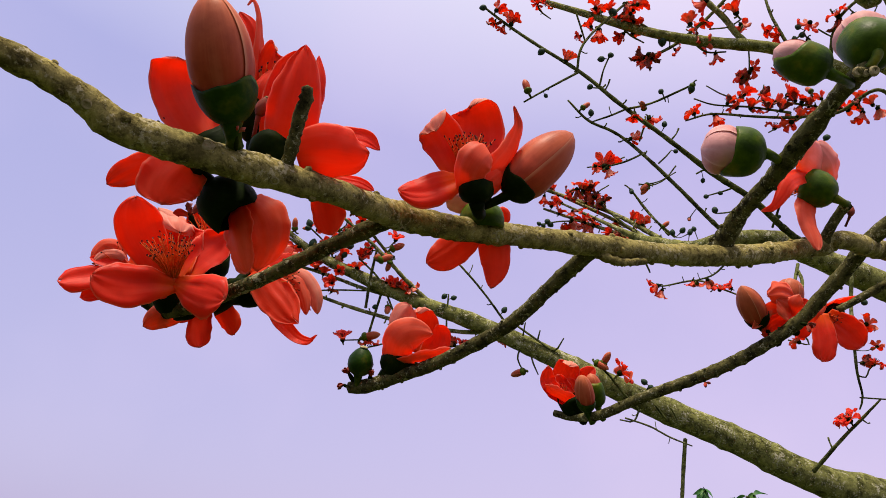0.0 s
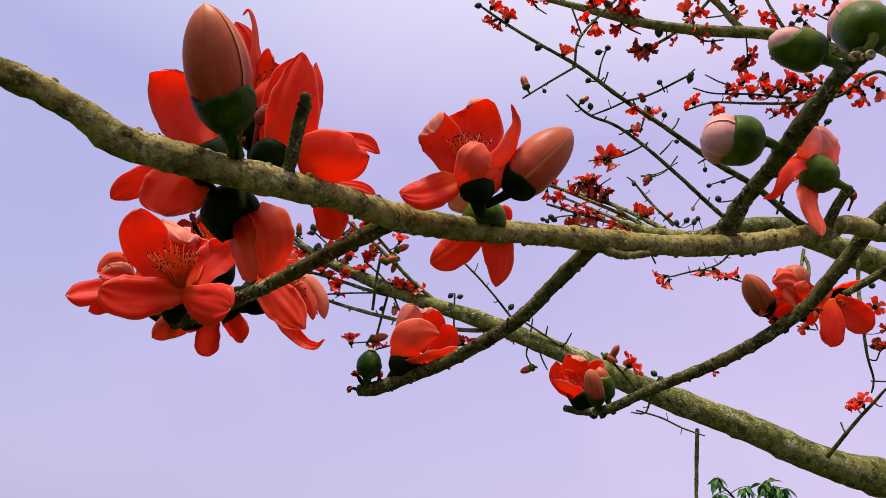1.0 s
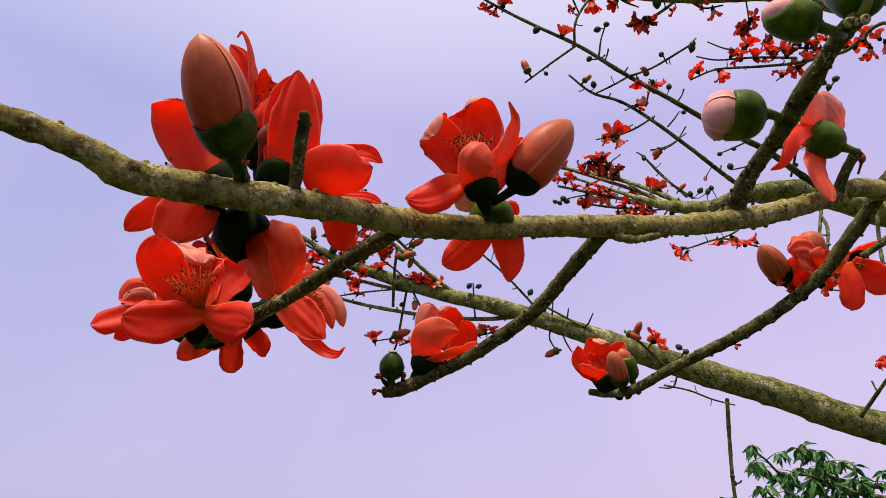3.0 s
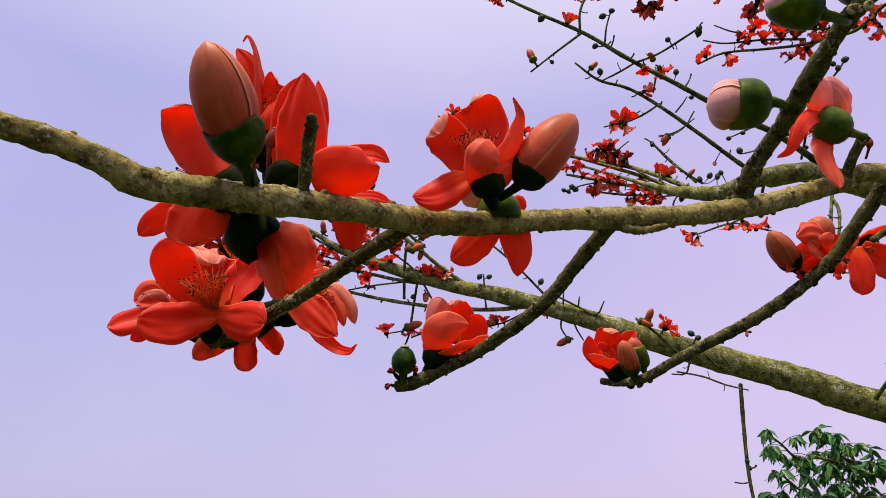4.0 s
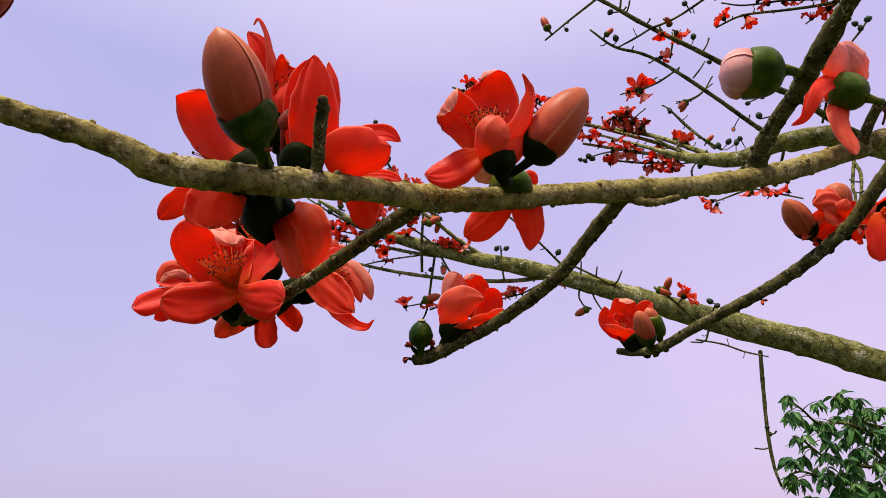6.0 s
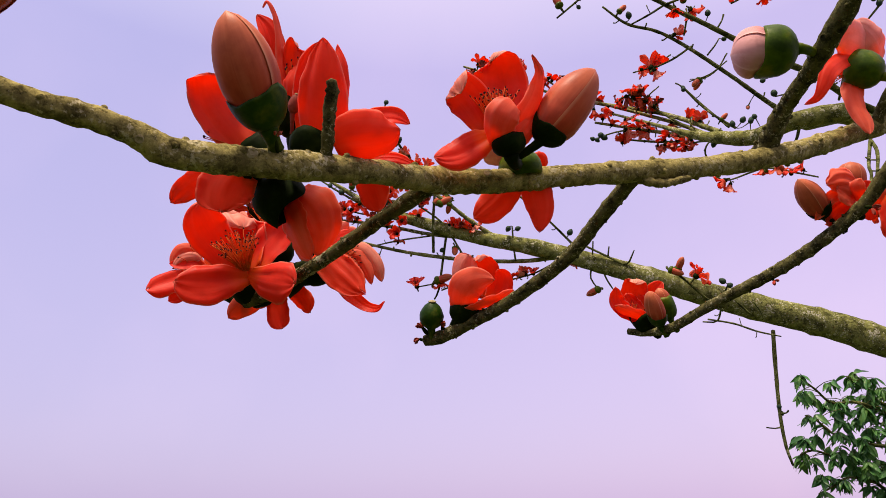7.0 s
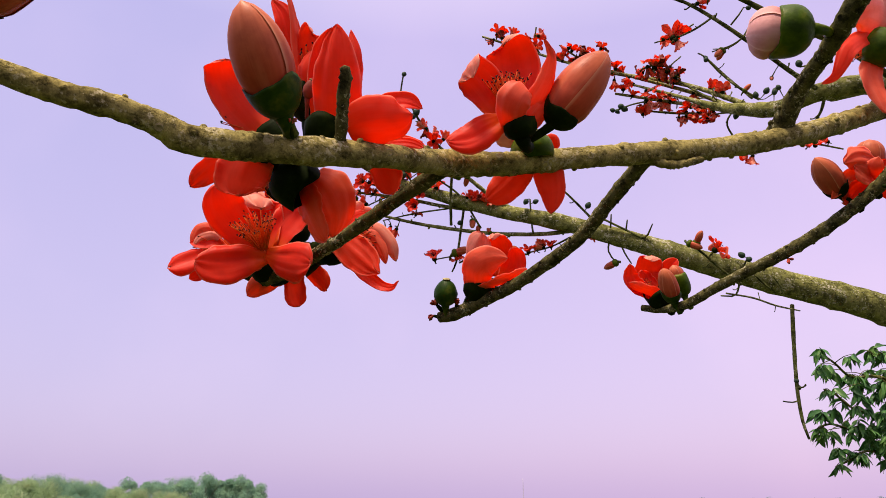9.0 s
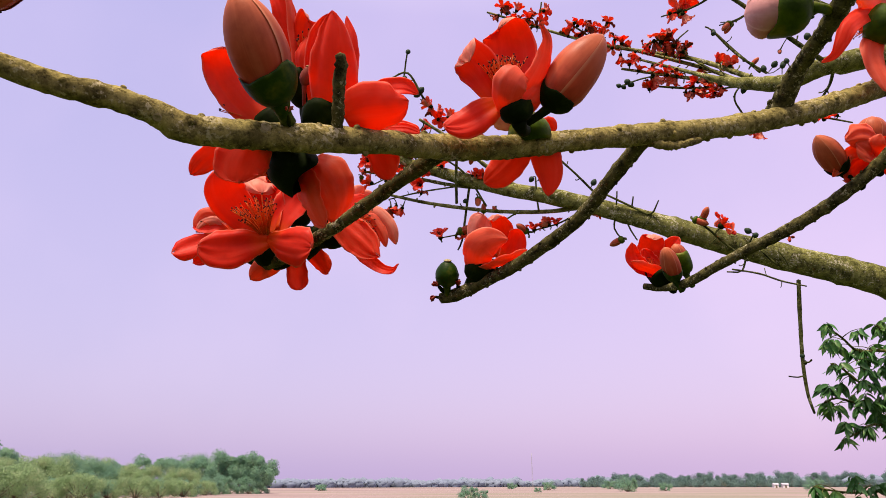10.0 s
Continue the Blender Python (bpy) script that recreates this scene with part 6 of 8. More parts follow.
ribbed_petal(f, [(0.0117, 0.7630, 2.2414, 0.0230), (0.0203, 0.7526, 2.2560, 0.0290), (0.0214, 0.7465, 2.2653, 0.0254), (0.0162, 0.7425, 2.2712, 0.0181)], (-0.393, -0.753, -0.527), cup=0.6, outside=PINK_SKIN)
ribbed_petal(f, [(-0.0192, 0.7497, 2.2257, 0.0142), (0.0030, 0.7359, 2.2290, 0.0210), (0.0207, 0.7322, 2.2348, 0.0198), (0.0327, 0.7317, 2.2433, 0.0117)], (-0.027, 0.158, 0.987), cup=0.5, outside=PINK_SKIN)
calyx(f, (-0.029, 0.768, 2.219), (0.516, -0.424, 0.744), 0.0172, 0.0307, CALYX, 3, 0.5, (-0.039, 0.775, 2.21), 0.0055)

# half-open flower near the end of the long shoot
f = flower((0.258, 1.066, 2.291), "half-open scarlet flower beside two plump buds")
ribbed_petal(f, [(0.2497, 1.0699, 2.3081, 0.0188), (0.2175, 1.0586, 2.3188, 0.0290), (0.2043, 1.0496, 2.3345, 0.0323), (0.2071, 1.0390, 2.3524, 0.0238)], (0.685, -0.614, -0.392), cup=0.8, outside=ROSE_SKIN)
ribbed_petal(f, [(0.2533, 1.0885, 2.3219, 0.0262), (0.2410, 1.0857, 2.3495, 0.0371), (0.2431, 1.0721, 2.3643, 0.0387), (0.2459, 1.0632, 2.3723, 0.0333), (0.2421, 1.0572, 2.3626, 0.0226)], (-0.020, -0.775, -0.631), cup=0.6, outside=ROSE_SKIN)
ribbed_petal(f, [(0.2562, 1.0602, 2.3004, 0.0220), (0.2349, 1.0480, 2.3077, 0.0302), (0.2153, 1.0423, 2.3135, 0.0285), (0.2032, 1.0392, 2.3223, 0.0201)], (0.261, 0.135, 0.956), cup=0.6, outside=PINK_SKIN)
ribbed_petal(f, [(0.2613, 1.0851, 2.3213, 0.0227), (0.2688, 1.0775, 2.3437, 0.0280), (0.2758, 1.0640, 2.3559, 0.0279), (0.2834, 1.0568, 2.3648, 0.0191)], (-0.768, -0.480, -0.425), cup=0.6, outside=PINK_SKIN)
ribbed_petal(f, [(0.2553, 1.0799, 2.3167, 0.0208), (0.2363, 1.0764, 2.3352, 0.0279), (0.2278, 1.0664, 2.3504, 0.0209)], (0.345, -0.794, -0.500), cup=0.5)
calyx(f, (0.261, 1.062, 2.289), (-0.601, -0.354, 0.717), 0.0187, 0.0324, CALYX, 3, 0.5, (0.263, 1.047, 2.278), 0.0060)
stamens(f, (0.245, 1.069, 2.313), (-0.495, -0.473, 0.729), 0.0260, 16, 0.35, 11)

# two flowers behind the long shoot
f = flower((0.472, 0.849, 2.382), "crumpled scarlet flower between two dusky buds")
ribbed_petal(f, [(0.4831, 0.8312, 2.3967, 0.0290), (0.4594, 0.8096, 2.4007, 0.0356), (0.4421, 0.8014, 2.4002, 0.0324), (0.4238, 0.7991, 2.3931, 0.0196)], (0.047, 0.980, 0.194), cup=0.5, outside=PINK_SKIN, crease=0.08, ruffle=0.16)
ribbed_petal(f, [(0.4759, 0.8292, 2.3817, 0.0216), (0.4531, 0.8101, 2.3831, 0.0296), (0.4374, 0.8039, 2.3917, 0.0225)], (-0.051, -0.993, -0.106), cup=0.4, crease=0.06, ruffle=0.15, inside=PINK_SKIN)
ribbed_petal(f, [(0.4524, 0.8167, 2.3878, 0.0142), (0.4326, 0.8121, 2.3828, 0.0169), (0.4219, 0.8159, 2.3699, 0.0155), (0.4117, 0.8225, 2.3561, 0.0098)], (0.374, -0.924, -0.081), cup=0.5, inside=PINK_SKIN)
ribbed_petal(f, [(0.4809, 0.8368, 2.3864, 0.0261), (0.4557, 0.8331, 2.3736, 0.0359), (0.4397, 0.8316, 2.3626, 0.0328), (0.4300, 0.8321, 2.3560, 0.0241)], (-0.125, -0.823, -0.554), cup=0.3, crease=0.05)
ribbed_petal(f, [(0.4842, 0.8431, 2.3935, 0.0176), (0.4872, 0.8312, 2.3986, 0.0218), (0.4908, 0.8249, 2.4103, 0.0145)], (-0.468, -0.721, -0.511), cup=0.5, outside=PINK_SKIN, nl=14, nw=10)
ribbed_petal(f, [(0.4698, 0.8161, 2.3792, 0.0127), (0.4605, 0.8019, 2.3874, 0.0182), (0.4640, 0.7958, 2.3987, 0.0126)], (0.468, 0.721, 0.511), cup=0.5, outside=PINK_SKIN, nl=14, nw=10)
f = flower((0.536, 0.855, 2.41), "limp scarlet flower with broad hanging petals and a dark heart")
ribbed_petal(f, [(0.5205, 0.8432, 2.4015, 0.0192), (0.5216, 0.8436, 2.3792, 0.0292), (0.5209, 0.8465, 2.3567, 0.0318), (0.5169, 0.8512, 2.3374, 0.0259)], (-0.180, -0.866, -0.467), cup=0.25, roll=0.3, crease=0.05, outside=PINK_SKIN)
ribbed_petal(f, [(0.5309, 0.8475, 2.4034, 0.0207), (0.5465, 0.8474, 2.3897, 0.0383), (0.5635, 0.8501, 2.3790, 0.0411), (0.5789, 0.8551, 2.3686, 0.0294)], (0.169, -0.828, -0.535), cup=0.3, crease=0.03)
ribbed_petal(f, [(0.5289, 0.8524, 2.4156, 0.0180), (0.5491, 0.8469, 2.4267, 0.0210), (0.5741, 0.8349, 2.4306, 0.0119)], (0.040, 0.066, -0.997), cup=0.4)
ribbed_petal(f, [(0.4993, 0.8381, 2.3825, 0.0131), (0.5001, 0.8227, 2.3945, 0.0187), (0.5191, 0.8256, 2.4092, 0.0145)], (0.383, 0.701, 0.601), cup=0.5, outside=PINK_SKIN, nl=14, nw=10)
ribbed_petal(f, [(0.5152, 0.8603, 2.3994, 0.0165), (0.5086, 0.8657, 2.3875, 0.0194), (0.5056, 0.8718, 2.3761, 0.0149)], (-0.322, -0.871, -0.372), cup=0.4, nl=14, nw=10)
calyx(f, (0.559, 0.863, 2.424), (-0.647, -0.102, -0.756), 0.0133, 0.0192, CALYX, 3, 0.5, (0.579, 0.863, 2.432), 0.0043)
stamens(f, (0.537, 0.851, 2.406), (-0.111, -0.523, -0.845), 0.0161, 30, 0.8, 12)

# ---- buds on the near bough ----
b = bud((-0.136, 0.399, 2.22), "large dusky pink bud in a dark green cup")
wrapped_bud(b, (-0.133, 0.381, 2.226), (-0.15, 0.333, 2.278), 0.0186, 0.30, (0.695, -0.706, -0.137), -0.02, BUD_SKIN, CALYX_DEEP, (-0.134, 0.398, 2.225), 0.0048, 0.50, 2.0, 1.0, 0.0, 0.22, 3, 0.66)
b = bud((0.029, 0.499, 2.266), "dusky pink pointed bud in a dark cup")
wrapped_bud(b, (0.041, 0.483, 2.274), (0.086, 0.467, 2.328), 0.0186, 0.18, (0.662, -0.298, -0.688), 0.03, BUD_SKIN, CALYX, (0.027, 0.493, 2.270), 0.0034, 0.47, 2.1, 1.0, 1.1, 0.2, 3, 0.68)
b = bud((0.288, 0.537, 2.388), "plump pale pink bud half wrapped in an olive-green cup")
wrapped_bud(b, (0.273, 0.52, 2.381), (0.221, 0.536, 2.389), 0.0224, 0.55, (0.01, -0.797, 0.603), 0.07, PALE_SKIN, CALYX_PALE, (0.296, 0.544, 2.392), 0.0040, 0.54, 3.0, 1.03, 0.9, 0.3, 4)
b = bud((0.302, 0.449, 2.408), "green bud with a pale pink tip on a thick green stalk")
wrapped_bud(b, (0.273, 0.426, 2.389), (0.234, 0.43, 2.409), 0.0162, 0.72, (-0.093, -0.532, 0.841), 0.18, PALE_SKIN, CALYX_PALE, (0.3107, 0.4530, 2.4088), 0.0038, 0.47, 2.4, 0.97, 0.9, 0.3, 4)
b = bud((0.3022, 0.4210, 2.3951), "large green bud with pale pink petals pushing out")
wrapped_bud(b, (0.3065, 0.4148, 2.4043), (0.3163, 0.4420, 2.4593), 0.0204, 0.56, (-0.603, -0.525, 0.601), 0.06, PALE_SKIN, CALYX_PALE, (0.3022, 0.4210, 2.3951), 0.0036, 0.5, 3.0, 1.08, 0.9, 0.3, 4)
b = bud((-0.285, 0.281, 2.221), "brown-pink bud close by at the end of a short stalk")
wrapped_bud(b, (-0.266, 0.278, 2.235), (-0.226, 0.271, 2.26), 0.0142, 0.14, (0.695, -0.706, -0.137), 0.0, BUD_SKIN, CALYX, (-0.285, 0.281, 2.221), 0.0026, 0.47, 2.2, 1.0, 0.2, 0.25, 5, 0.75)
b = bud((-0.058, 0.778, 2.211), "dark green egg-shaped bud at the end of a thin shoot")
closed_bud(b, (-0.059, 0.776, 2.216), (0.071, -0.486, 0.871), 0.0136, 0.0309, CALYX_DEEP, (-0.058, 0.783, 2.206), 0.0043)
b = bud((0.269, 1.029, 2.276), "brownish bud in a green cup beside an open flower")
wrapped_bud(b, (0.263, 1.024, 2.285), (0.243, 0.990, 2.327), 0.0142, 0.32, (0.726, -0.688, -0.004), 0.08, BUD_SKIN, CALYX_DEEP, (0.273, 1.031, 2.272), 0.0049, 0.46, 2.0, 1.0, 0.5)
b = bud((0.286, 1.043, 2.287), "olive bud behind another bud")
wrapped_bud(b, (0.285, 1.047, 2.301), (0.267, 1.026, 2.344), 0.0150, 0.78, (0.726, -0.688, -0.004), 0.1, BUD_SKIN, CALYX_PALE, (0.286, 1.027, 2.279), 0.0041, 0.46, 2.0, 1.0, 1.5)
b = bud((0.432, 0.837, 2.366), "dusky brown-pink bud with ribbed petals in a dark cup")
wrapped_bud(b, (0.431, 0.833, 2.365), (0.391, 0.8, 2.402), 0.0162, 0.27, (-0.744, -0.148, -0.652), 0.05, BUD_SKIN, CALYX, (0.454, 0.837, 2.347), 0.0043, 0.48, 2.2, 1.0, 2.1, 0.25, 5, 0.75)
b = bud((0.482, 0.852, 2.396), "dusky round bud behind a crumpled flower")
wrapped_bud(b, (0.485, 0.86, 2.398), (0.484, 0.841, 2.447), 0.0184, 0.3, (0.759, -0.579, -0.296), 0.03, BUD_SKIN, CALYX, (0.465, 0.817, 2.357), 0.0043, 0.55, 2.4, 1.0, 0.4, 0.3)
b = bud((-0.129, 0.424, 2.268), "small brown unopened bud beside the big bud")
closed_bud(b, (-0.133, 0.424, 2.268), (0.266, -0.427, 0.864), 0.0042, 0.0138, WITHERED, (-0.135, 0.434, 2.258), 0.0015)
b = bud((0.435, 0.651, 2.416), "small brown unopened bud on a thin stalk")
closed_bud(b, (0.438, 0.648, 2.421), (0.113, -0.44, 0.891), 0.0036, 0.0110, WITHERED, (0.438, 0.658, 2.414), 0.0014)
b = bud((0.161, 0.581, 2.306), "pale green bud lying behind the bough")
closed_bud(b, (0.179, 0.603, 2.313), (-0.95, -0.138, 0.28), 0.0058, 0.0179, SCAR, (0.179, 0.596, 2.306), 0.0026)

# ---- withered remains and small dry buds on the shoots ----
remnant((-0.073, 0.788, 2.2075), (-0.068, 0.789, 2.206), 0.0085, 31)
remnant((-0.069, 0.779, 2.218), (-0.062, 0.783, 2.21), 0.0112, 32)
remnant((-0.046, 0.773, 2.215), (-0.044, 0.779, 2.21), 0.0136, 33, "crumpled red flower remains on the shoot")
remnant((0.242, 1.061, 2.291), (0.242, 1.059, 2.285), 0.0077, 35)
remnant((-0.217, 0.599, 2.283), (-0.207, 0.619, 2.271), 0.0174, 36)
remnant((-0.13, 0.382, 2.223), (-0.131, 0.394, 2.219), 0.0068, 37)
remnant((0.468, 0.796, 2.359), (0.462, 0.8, 2.362), 0.0110, 38)
remnant((0.377, 0.888, 2.302), (0.376, 0.894, 2.311), 0.0088, 39)


# ---- flowers and buds on the far boughs ----
def small_flower(seed, opening, wither=False):
    """A flower one unit long in its petals, at the origin, opening upwards."""
    r = random.Random(seed)
    f = thing("flower", (0, 0, 0), "withered brownish-red flower on a far twig" if wither else "small scarlet flower on a far twig", "flower", "flowers on the far boughs")
    for k in range(5):
        a = k * 2 * math.pi / 5 + r.uniform(-0.25, 0.25)
        o = opening * r.uniform(0.75, 1.25)
        out = Vector((math.cos(a), math.sin(a), 0))
        ln = r.uniform(0.8, 1.1)
        base = out * 0.14 + Vector((0, 0, 0.22))
        mid = base + (out * math.sin(o * 0.7) + Vector((0, 0, math.cos(o * 0.7)))) * 0.5 * ln
        tip = mid + (out * math.sin(o * 1.35) + Vector((0, 0, math.cos(o * 1.35)))) * 0.5 * ln
        face = Vector((0, 0, 1)) * math.sin(o) - out * math.cos(o)
        v, fc, u, s = petal_sheet(base, mid, tip, r.uniform(0.46, 0.70), face, cup=0.35, ruffle=0.55 if wither else 0.34, curl=r.uniform(-0.9, 0.7), nl=8, nw=6, thick=0.012)
        part("petal", v, fc, [WITHERED, WITHERED] if wither and k in (0, 3) else [PETAL_IN, r.choice((PINK_SKIN, PETAL_OUT, ROSE_SKIN))], f, "", u, s)
    v, fc, u = blob((0, 0, -0.02), (0, 0, 1), 0.20, 0.42, 6, 8)
    part("calyx", v, fc, CALYX, f, "", u)
    tips = [sweep([(0, 0, 0.3, 0.012), (math.cos(i * 2.4) * 0.12, math.sin(i * 2.4) * 0.12, 0.55, 0.011), (math.cos(i * 2.4) * 0.2, math.sin(i * 2.4) * 0.2, 0.68, 0.024)], 0.3, 4, 0.0) for i in range(10)]
    v, fc, u = joined(tips)
    part("stamen_brush", v, fc, ANTHER, f, "", u)
    return f


def small_bud(kind):
    """A bud one unit long at the origin, pointing up."""
    if kind == "green":
        b = thing("bud", (0, 0, 0), "small round dark green bud on a far twig", "flower bud", "buds on the far boughs")
        v, f, u = blob((0, 0, 0), (0, 0, 1), 0.40, 0.95, 6, 9)
        part("calyx", v, f, BUD_GREEN, b, "", u)
    else:
        b = thing("bud", (0, 0, 0), "small dusky pink bud in a green cup on a far twig", "flower bud", "buds on the far boughs")
        bud_petals(b, (0, 0, 0.16), (0, 0, 1), 0.22, 0.84, BUD_SKIN, 3)
        v, f, u = blob((0, 0, 0), (0, 0, 1), 0.25, 0.40, 6, 9)
        part("calyx", v, f, CALYX_PALE, b, "", u)
    return b


MASTERS = {"open": [small_flower(1, 1.0), small_flower(2, 1.3), small_flower(3, 0.6)], "dull": [small_flower(4, 1.3, True), small_flower(5, 0.7, True)],
           "green": [small_bud("green")], "dusk": [small_bud("dusk")]}
for kin in MASTERS.values():
    for k, ob in enumerate(kin):
        ob["unused"] = 1
pick = random.Random(21)


def grow(kind, spots, length=0.6):
    """Blooms of a kind: place of the middle, size, and the point of the twig that each grows from."""
    for x, y, z, size, qx, qy, qz in spots:
        at, root = Vector((x, y, z)), Vector((qx, qy, qz))
        way = at - root
        lean = Vector((pick.gauss(0, 0.6), pick.gauss(0, 0.6), pick.gauss(0.35, 0.5)))
        way = (way.normalized() * (1.0 if way.length > 0.01 else 0.0) + lean * 0.6).normalized()
        size = size * pick.uniform(0.92, 1.12)
        unit = size * length
        if kind in ("green", "dusk"):
            unit = size
        base = at - way * unit * 0.45
        turn = way.to_track_quat("Z", "Y").to_matrix().to_4x4() @ Matrix.Rotation(pick.random() * 6.28, 4, "Z")
        m = Matrix.Translation(base) @ turn @ Matrix.Scale(unit, 4)
        master = pick.choice(MASTERS[kind])
        if "unused" in master:
            del master["unused"]
            master.matrix_basis = m
            ob = master
        else:
            ob = copy_thing(master, m @ Matrix.Scale(1 / master.scale.x, 4))
        local = m.inverted() @ root
        mid = (local * 0.5 + Vector((0, 0, -0.2 * local.length)))
        v, f, u = sweep([(*local, 0.07), (*mid, 0.055), (0, 0, 0.03, 0.09)], 0.3, 6, 0.05)
        stalk_mesh = bpy.data.meshes.new("stalk")
        stalk_mesh.from_pydata([tuple(q) for q in v], [], f)
        stalk_mesh.materials.append(BARK_THIN)
        stalk = new("stalk", stalk_mesh)
        stalk.parent = ob


grow("open", [(0.242, 2.473, 4.66, 0.099, 0.231, 2.49, 4.63), (0.313, 2.478, 4.597, 0.098, 0.3, 2.49, 4.576), (0.588, 2.484, 4.417, 0.091, 0.577, 2.493, 4.401), (0.732, 2.443, 4.568, 0.108, 0.712, 2.438, 4.58), (0.782, 2.435, 4.746, 0.1, 0.807, 2.447, 4.721), (0.933, 2.58, 4.903, 0.106, 0.928, 2.583, 4.897), (0.948, 2.461, 4.843, 0.102, 0.885, 2.465, 4.841), (0.927, 2.672, 4.825, 0.089, 0.953, 2.659, 4.846), (0.75, 2.695, 4.893, 0.09, 0.715, 2.704, 4.881), (0.712, 2.731, 4.83, 0.072, 0.734, 2.722, 4.844), (0.525, 2.719, 5.022, 0.08, 0.53, 2.714, 5.031)])
grow("open", [(1.279, 2.615, 4.949, 0.108, 1.319, 2.627, 4.924), (1.362, 2.622, 4.957, 0.102, 1.359, 2.616, 4.968), (1.337, 2.584, 4.776, 0.117, 1.327, 2.581, 4.783), (1.406, 2.614, 4.717, 0.099, 1.401, 2.601, 4.742), (1.322, 2.538, 5.002, 0.107, 1.339, 2.529, 5.016), (1.467, 2.493, 4.952, 0.117, 1.509, 2.514, 4.91), (1.515, 2.533, 4.874, 0.088, 1.49, 2.523, 4.896), (1.67, 2.558, 4.9, 0.101, 1.714, 2.537, 4.933), (1.711, 2.54, 4.866, 0.088, 1.731, 2.536, 4.873), (1.846, 2.481, 4.9, 0.116, 1.84, 2.483, 4.897), (1.864, 2.521, 4.824, 0.093, 1.823, 2.503, 4.861)])
grow("open", [(1.907, 2.346, 4.866, 0.107, 1.936, 2.348, 4.859), (2.011, 2.332, 4.851, 0.106, 1.96, 2.319, 4.88), (1.253, 1.446, 3.727, 0.051, 1.268, 1.424, 3.766), (1.596, 2.602, 4.666, 0.098, 1.568, 2.603, 4.666), (1.523, 2.626, 4.627, 0.093, 1.574, 2.626, 4.622), (1.22, 2.663, 4.772, 0.071, 1.195, 2.652, 4.795), (1.713, 2.574, 4.649, 0.092, 1.76, 2.533, 4.72), (1.75, 2.579, 4.637, 0.075, 1.76, 2.533, 4.72)])
grow("dull", [(1.054, 2.667, 4.685, 0.135, 1.06, 2.663, 4.692), (1.563, 2.619, 4.637, 0.093, 1.571, 2.615, 4.644), (1.937, 2.375, 4.833, 0.101, 1.935, 2.368, 4.845), (0.885, 2.634, 4.892, 0.089, 0.877, 2.641, 4.881), (0.23, 2.505, 4.591, 0.077, 0.248, 2.49, 4.617), (1.29, 2.581, 4.802, 0.082, 1.285, 2.588, 4.79), (0.964, 2.602, 4.859, 0.088, 0.968, 2.591, 4.877)])
grow("open", [(1.584, 3.278, 4.935, 0.118, 1.605, 3.295, 4.901), (1.732, 3.279, 4.91, 0.125, 1.723, 3.267, 4.933), (1.903, 3.22, 5.101, 0.119, 1.896, 3.242, 5.062), (1.935, 3.22, 5.007, 0.111, 1.937, 3.226, 4.995), (1.833, 3.234, 4.991, 0.104, 1.835, 3.234, 4.99), (2.029, 3.208, 5.061, 0.112, 2.021, 3.214, 5.05), (2.092, 3.193, 5.051, 0.104, 2.083, 3.197, 5.045), (2.15, 3.147, 5.087, 0.111, 2.14, 3.178, 5.031), (2.221, 3.134, 5.036, 0.11, 2.212, 3.151, 5.006), (2.274, 3.133, 4.965, 0.116, 2.283, 3.124, 4.981), (2.146, 3.201, 4.891, 0.123, 2.155, 3.197, 4.897)])
grow("open", [(1.982, 3.222, 4.965, 0.097, 1.974, 3.212, 4.983), (2.3, 3.088, 5.029, 0.095, 2.301, 3.117, 4.975), (2.179, 3.142, 4.911, 0.102, 2.177, 3.146, 4.903), (2.076, 3.229, 4.883, 0.103, 2.08, 3.24, 4.864), (2.45, 3.066, 4.962, 0.121, 2.446, 3.073, 4.949), (2.453, 2.973, 4.962, 0.112, 2.47, 3.003, 4.903), (2.517, 2.967, 4.926, 0.099, 2.526, 2.976, 4.908), (2.488, 3.023, 4.865, 0.112, 2.47, 3.003, 4.903), (2.565, 2.979, 4.886, 0.105, 2.545, 2.967, 4.91), (2.397, 3.078, 4.97, 0.095, 2.404, 3.086, 4.957)])
grow("dull", [(1.795, 3.225, 5.012, 0.104, 1.794, 3.238, 4.988), (2.015, 3.212, 5.107, 0.098, 2.003, 3.213, 5.105), (2.092, 3.162, 4.963, 0.103, 2.083, 3.172, 4.946), (2.175, 3.152, 5.042, 0.097, 2.176, 3.164, 5.018), (2.251, 3.131, 5.004, 0.096, 2.248, 3.137, 4.994), (2.434, 2.993, 4.94, 0.099, 2.451, 3.012, 4.902), (2.021, 3.185, 4.978, 0.09, 2.028, 3.192, 4.965), (1.881, 3.243, 5.062, 0.091, 1.876, 3.242, 5.064), (2.208, 3.159, 4.992, 0.089, 2.212, 3.151, 5.006)])
grow("open", [(0.923, 2.528, 4.167, 0.084, 0.929, 2.525, 4.172), (1.017, 2.562, 4.186, 0.09, 1.004, 2.559, 4.194), (1.03, 2.835, 4.288, 0.087, 1.01, 2.847, 4.267), (0.972, 3.116, 4.319, 0.136, 0.978, 3.119, 4.313)])
grow("open", [(1.739, 2.346, 3.173, 0.073, 1.68, 2.35, 3.171), (1.774, 2.391, 3.04, 0.077, 1.753, 2.409, 3.009), (1.568, 2.541, 3.153, 0.077, 1.577, 2.544, 3.146), (1.796, 2.64, 2.892, 0.09, 1.826, 2.655, 2.862), (1.77, 2.363, 3.092, 0.047, 1.69, 2.38, 3.069), (1.776, 2.654, 2.888, 0.068, 1.818, 2.673, 2.849)])
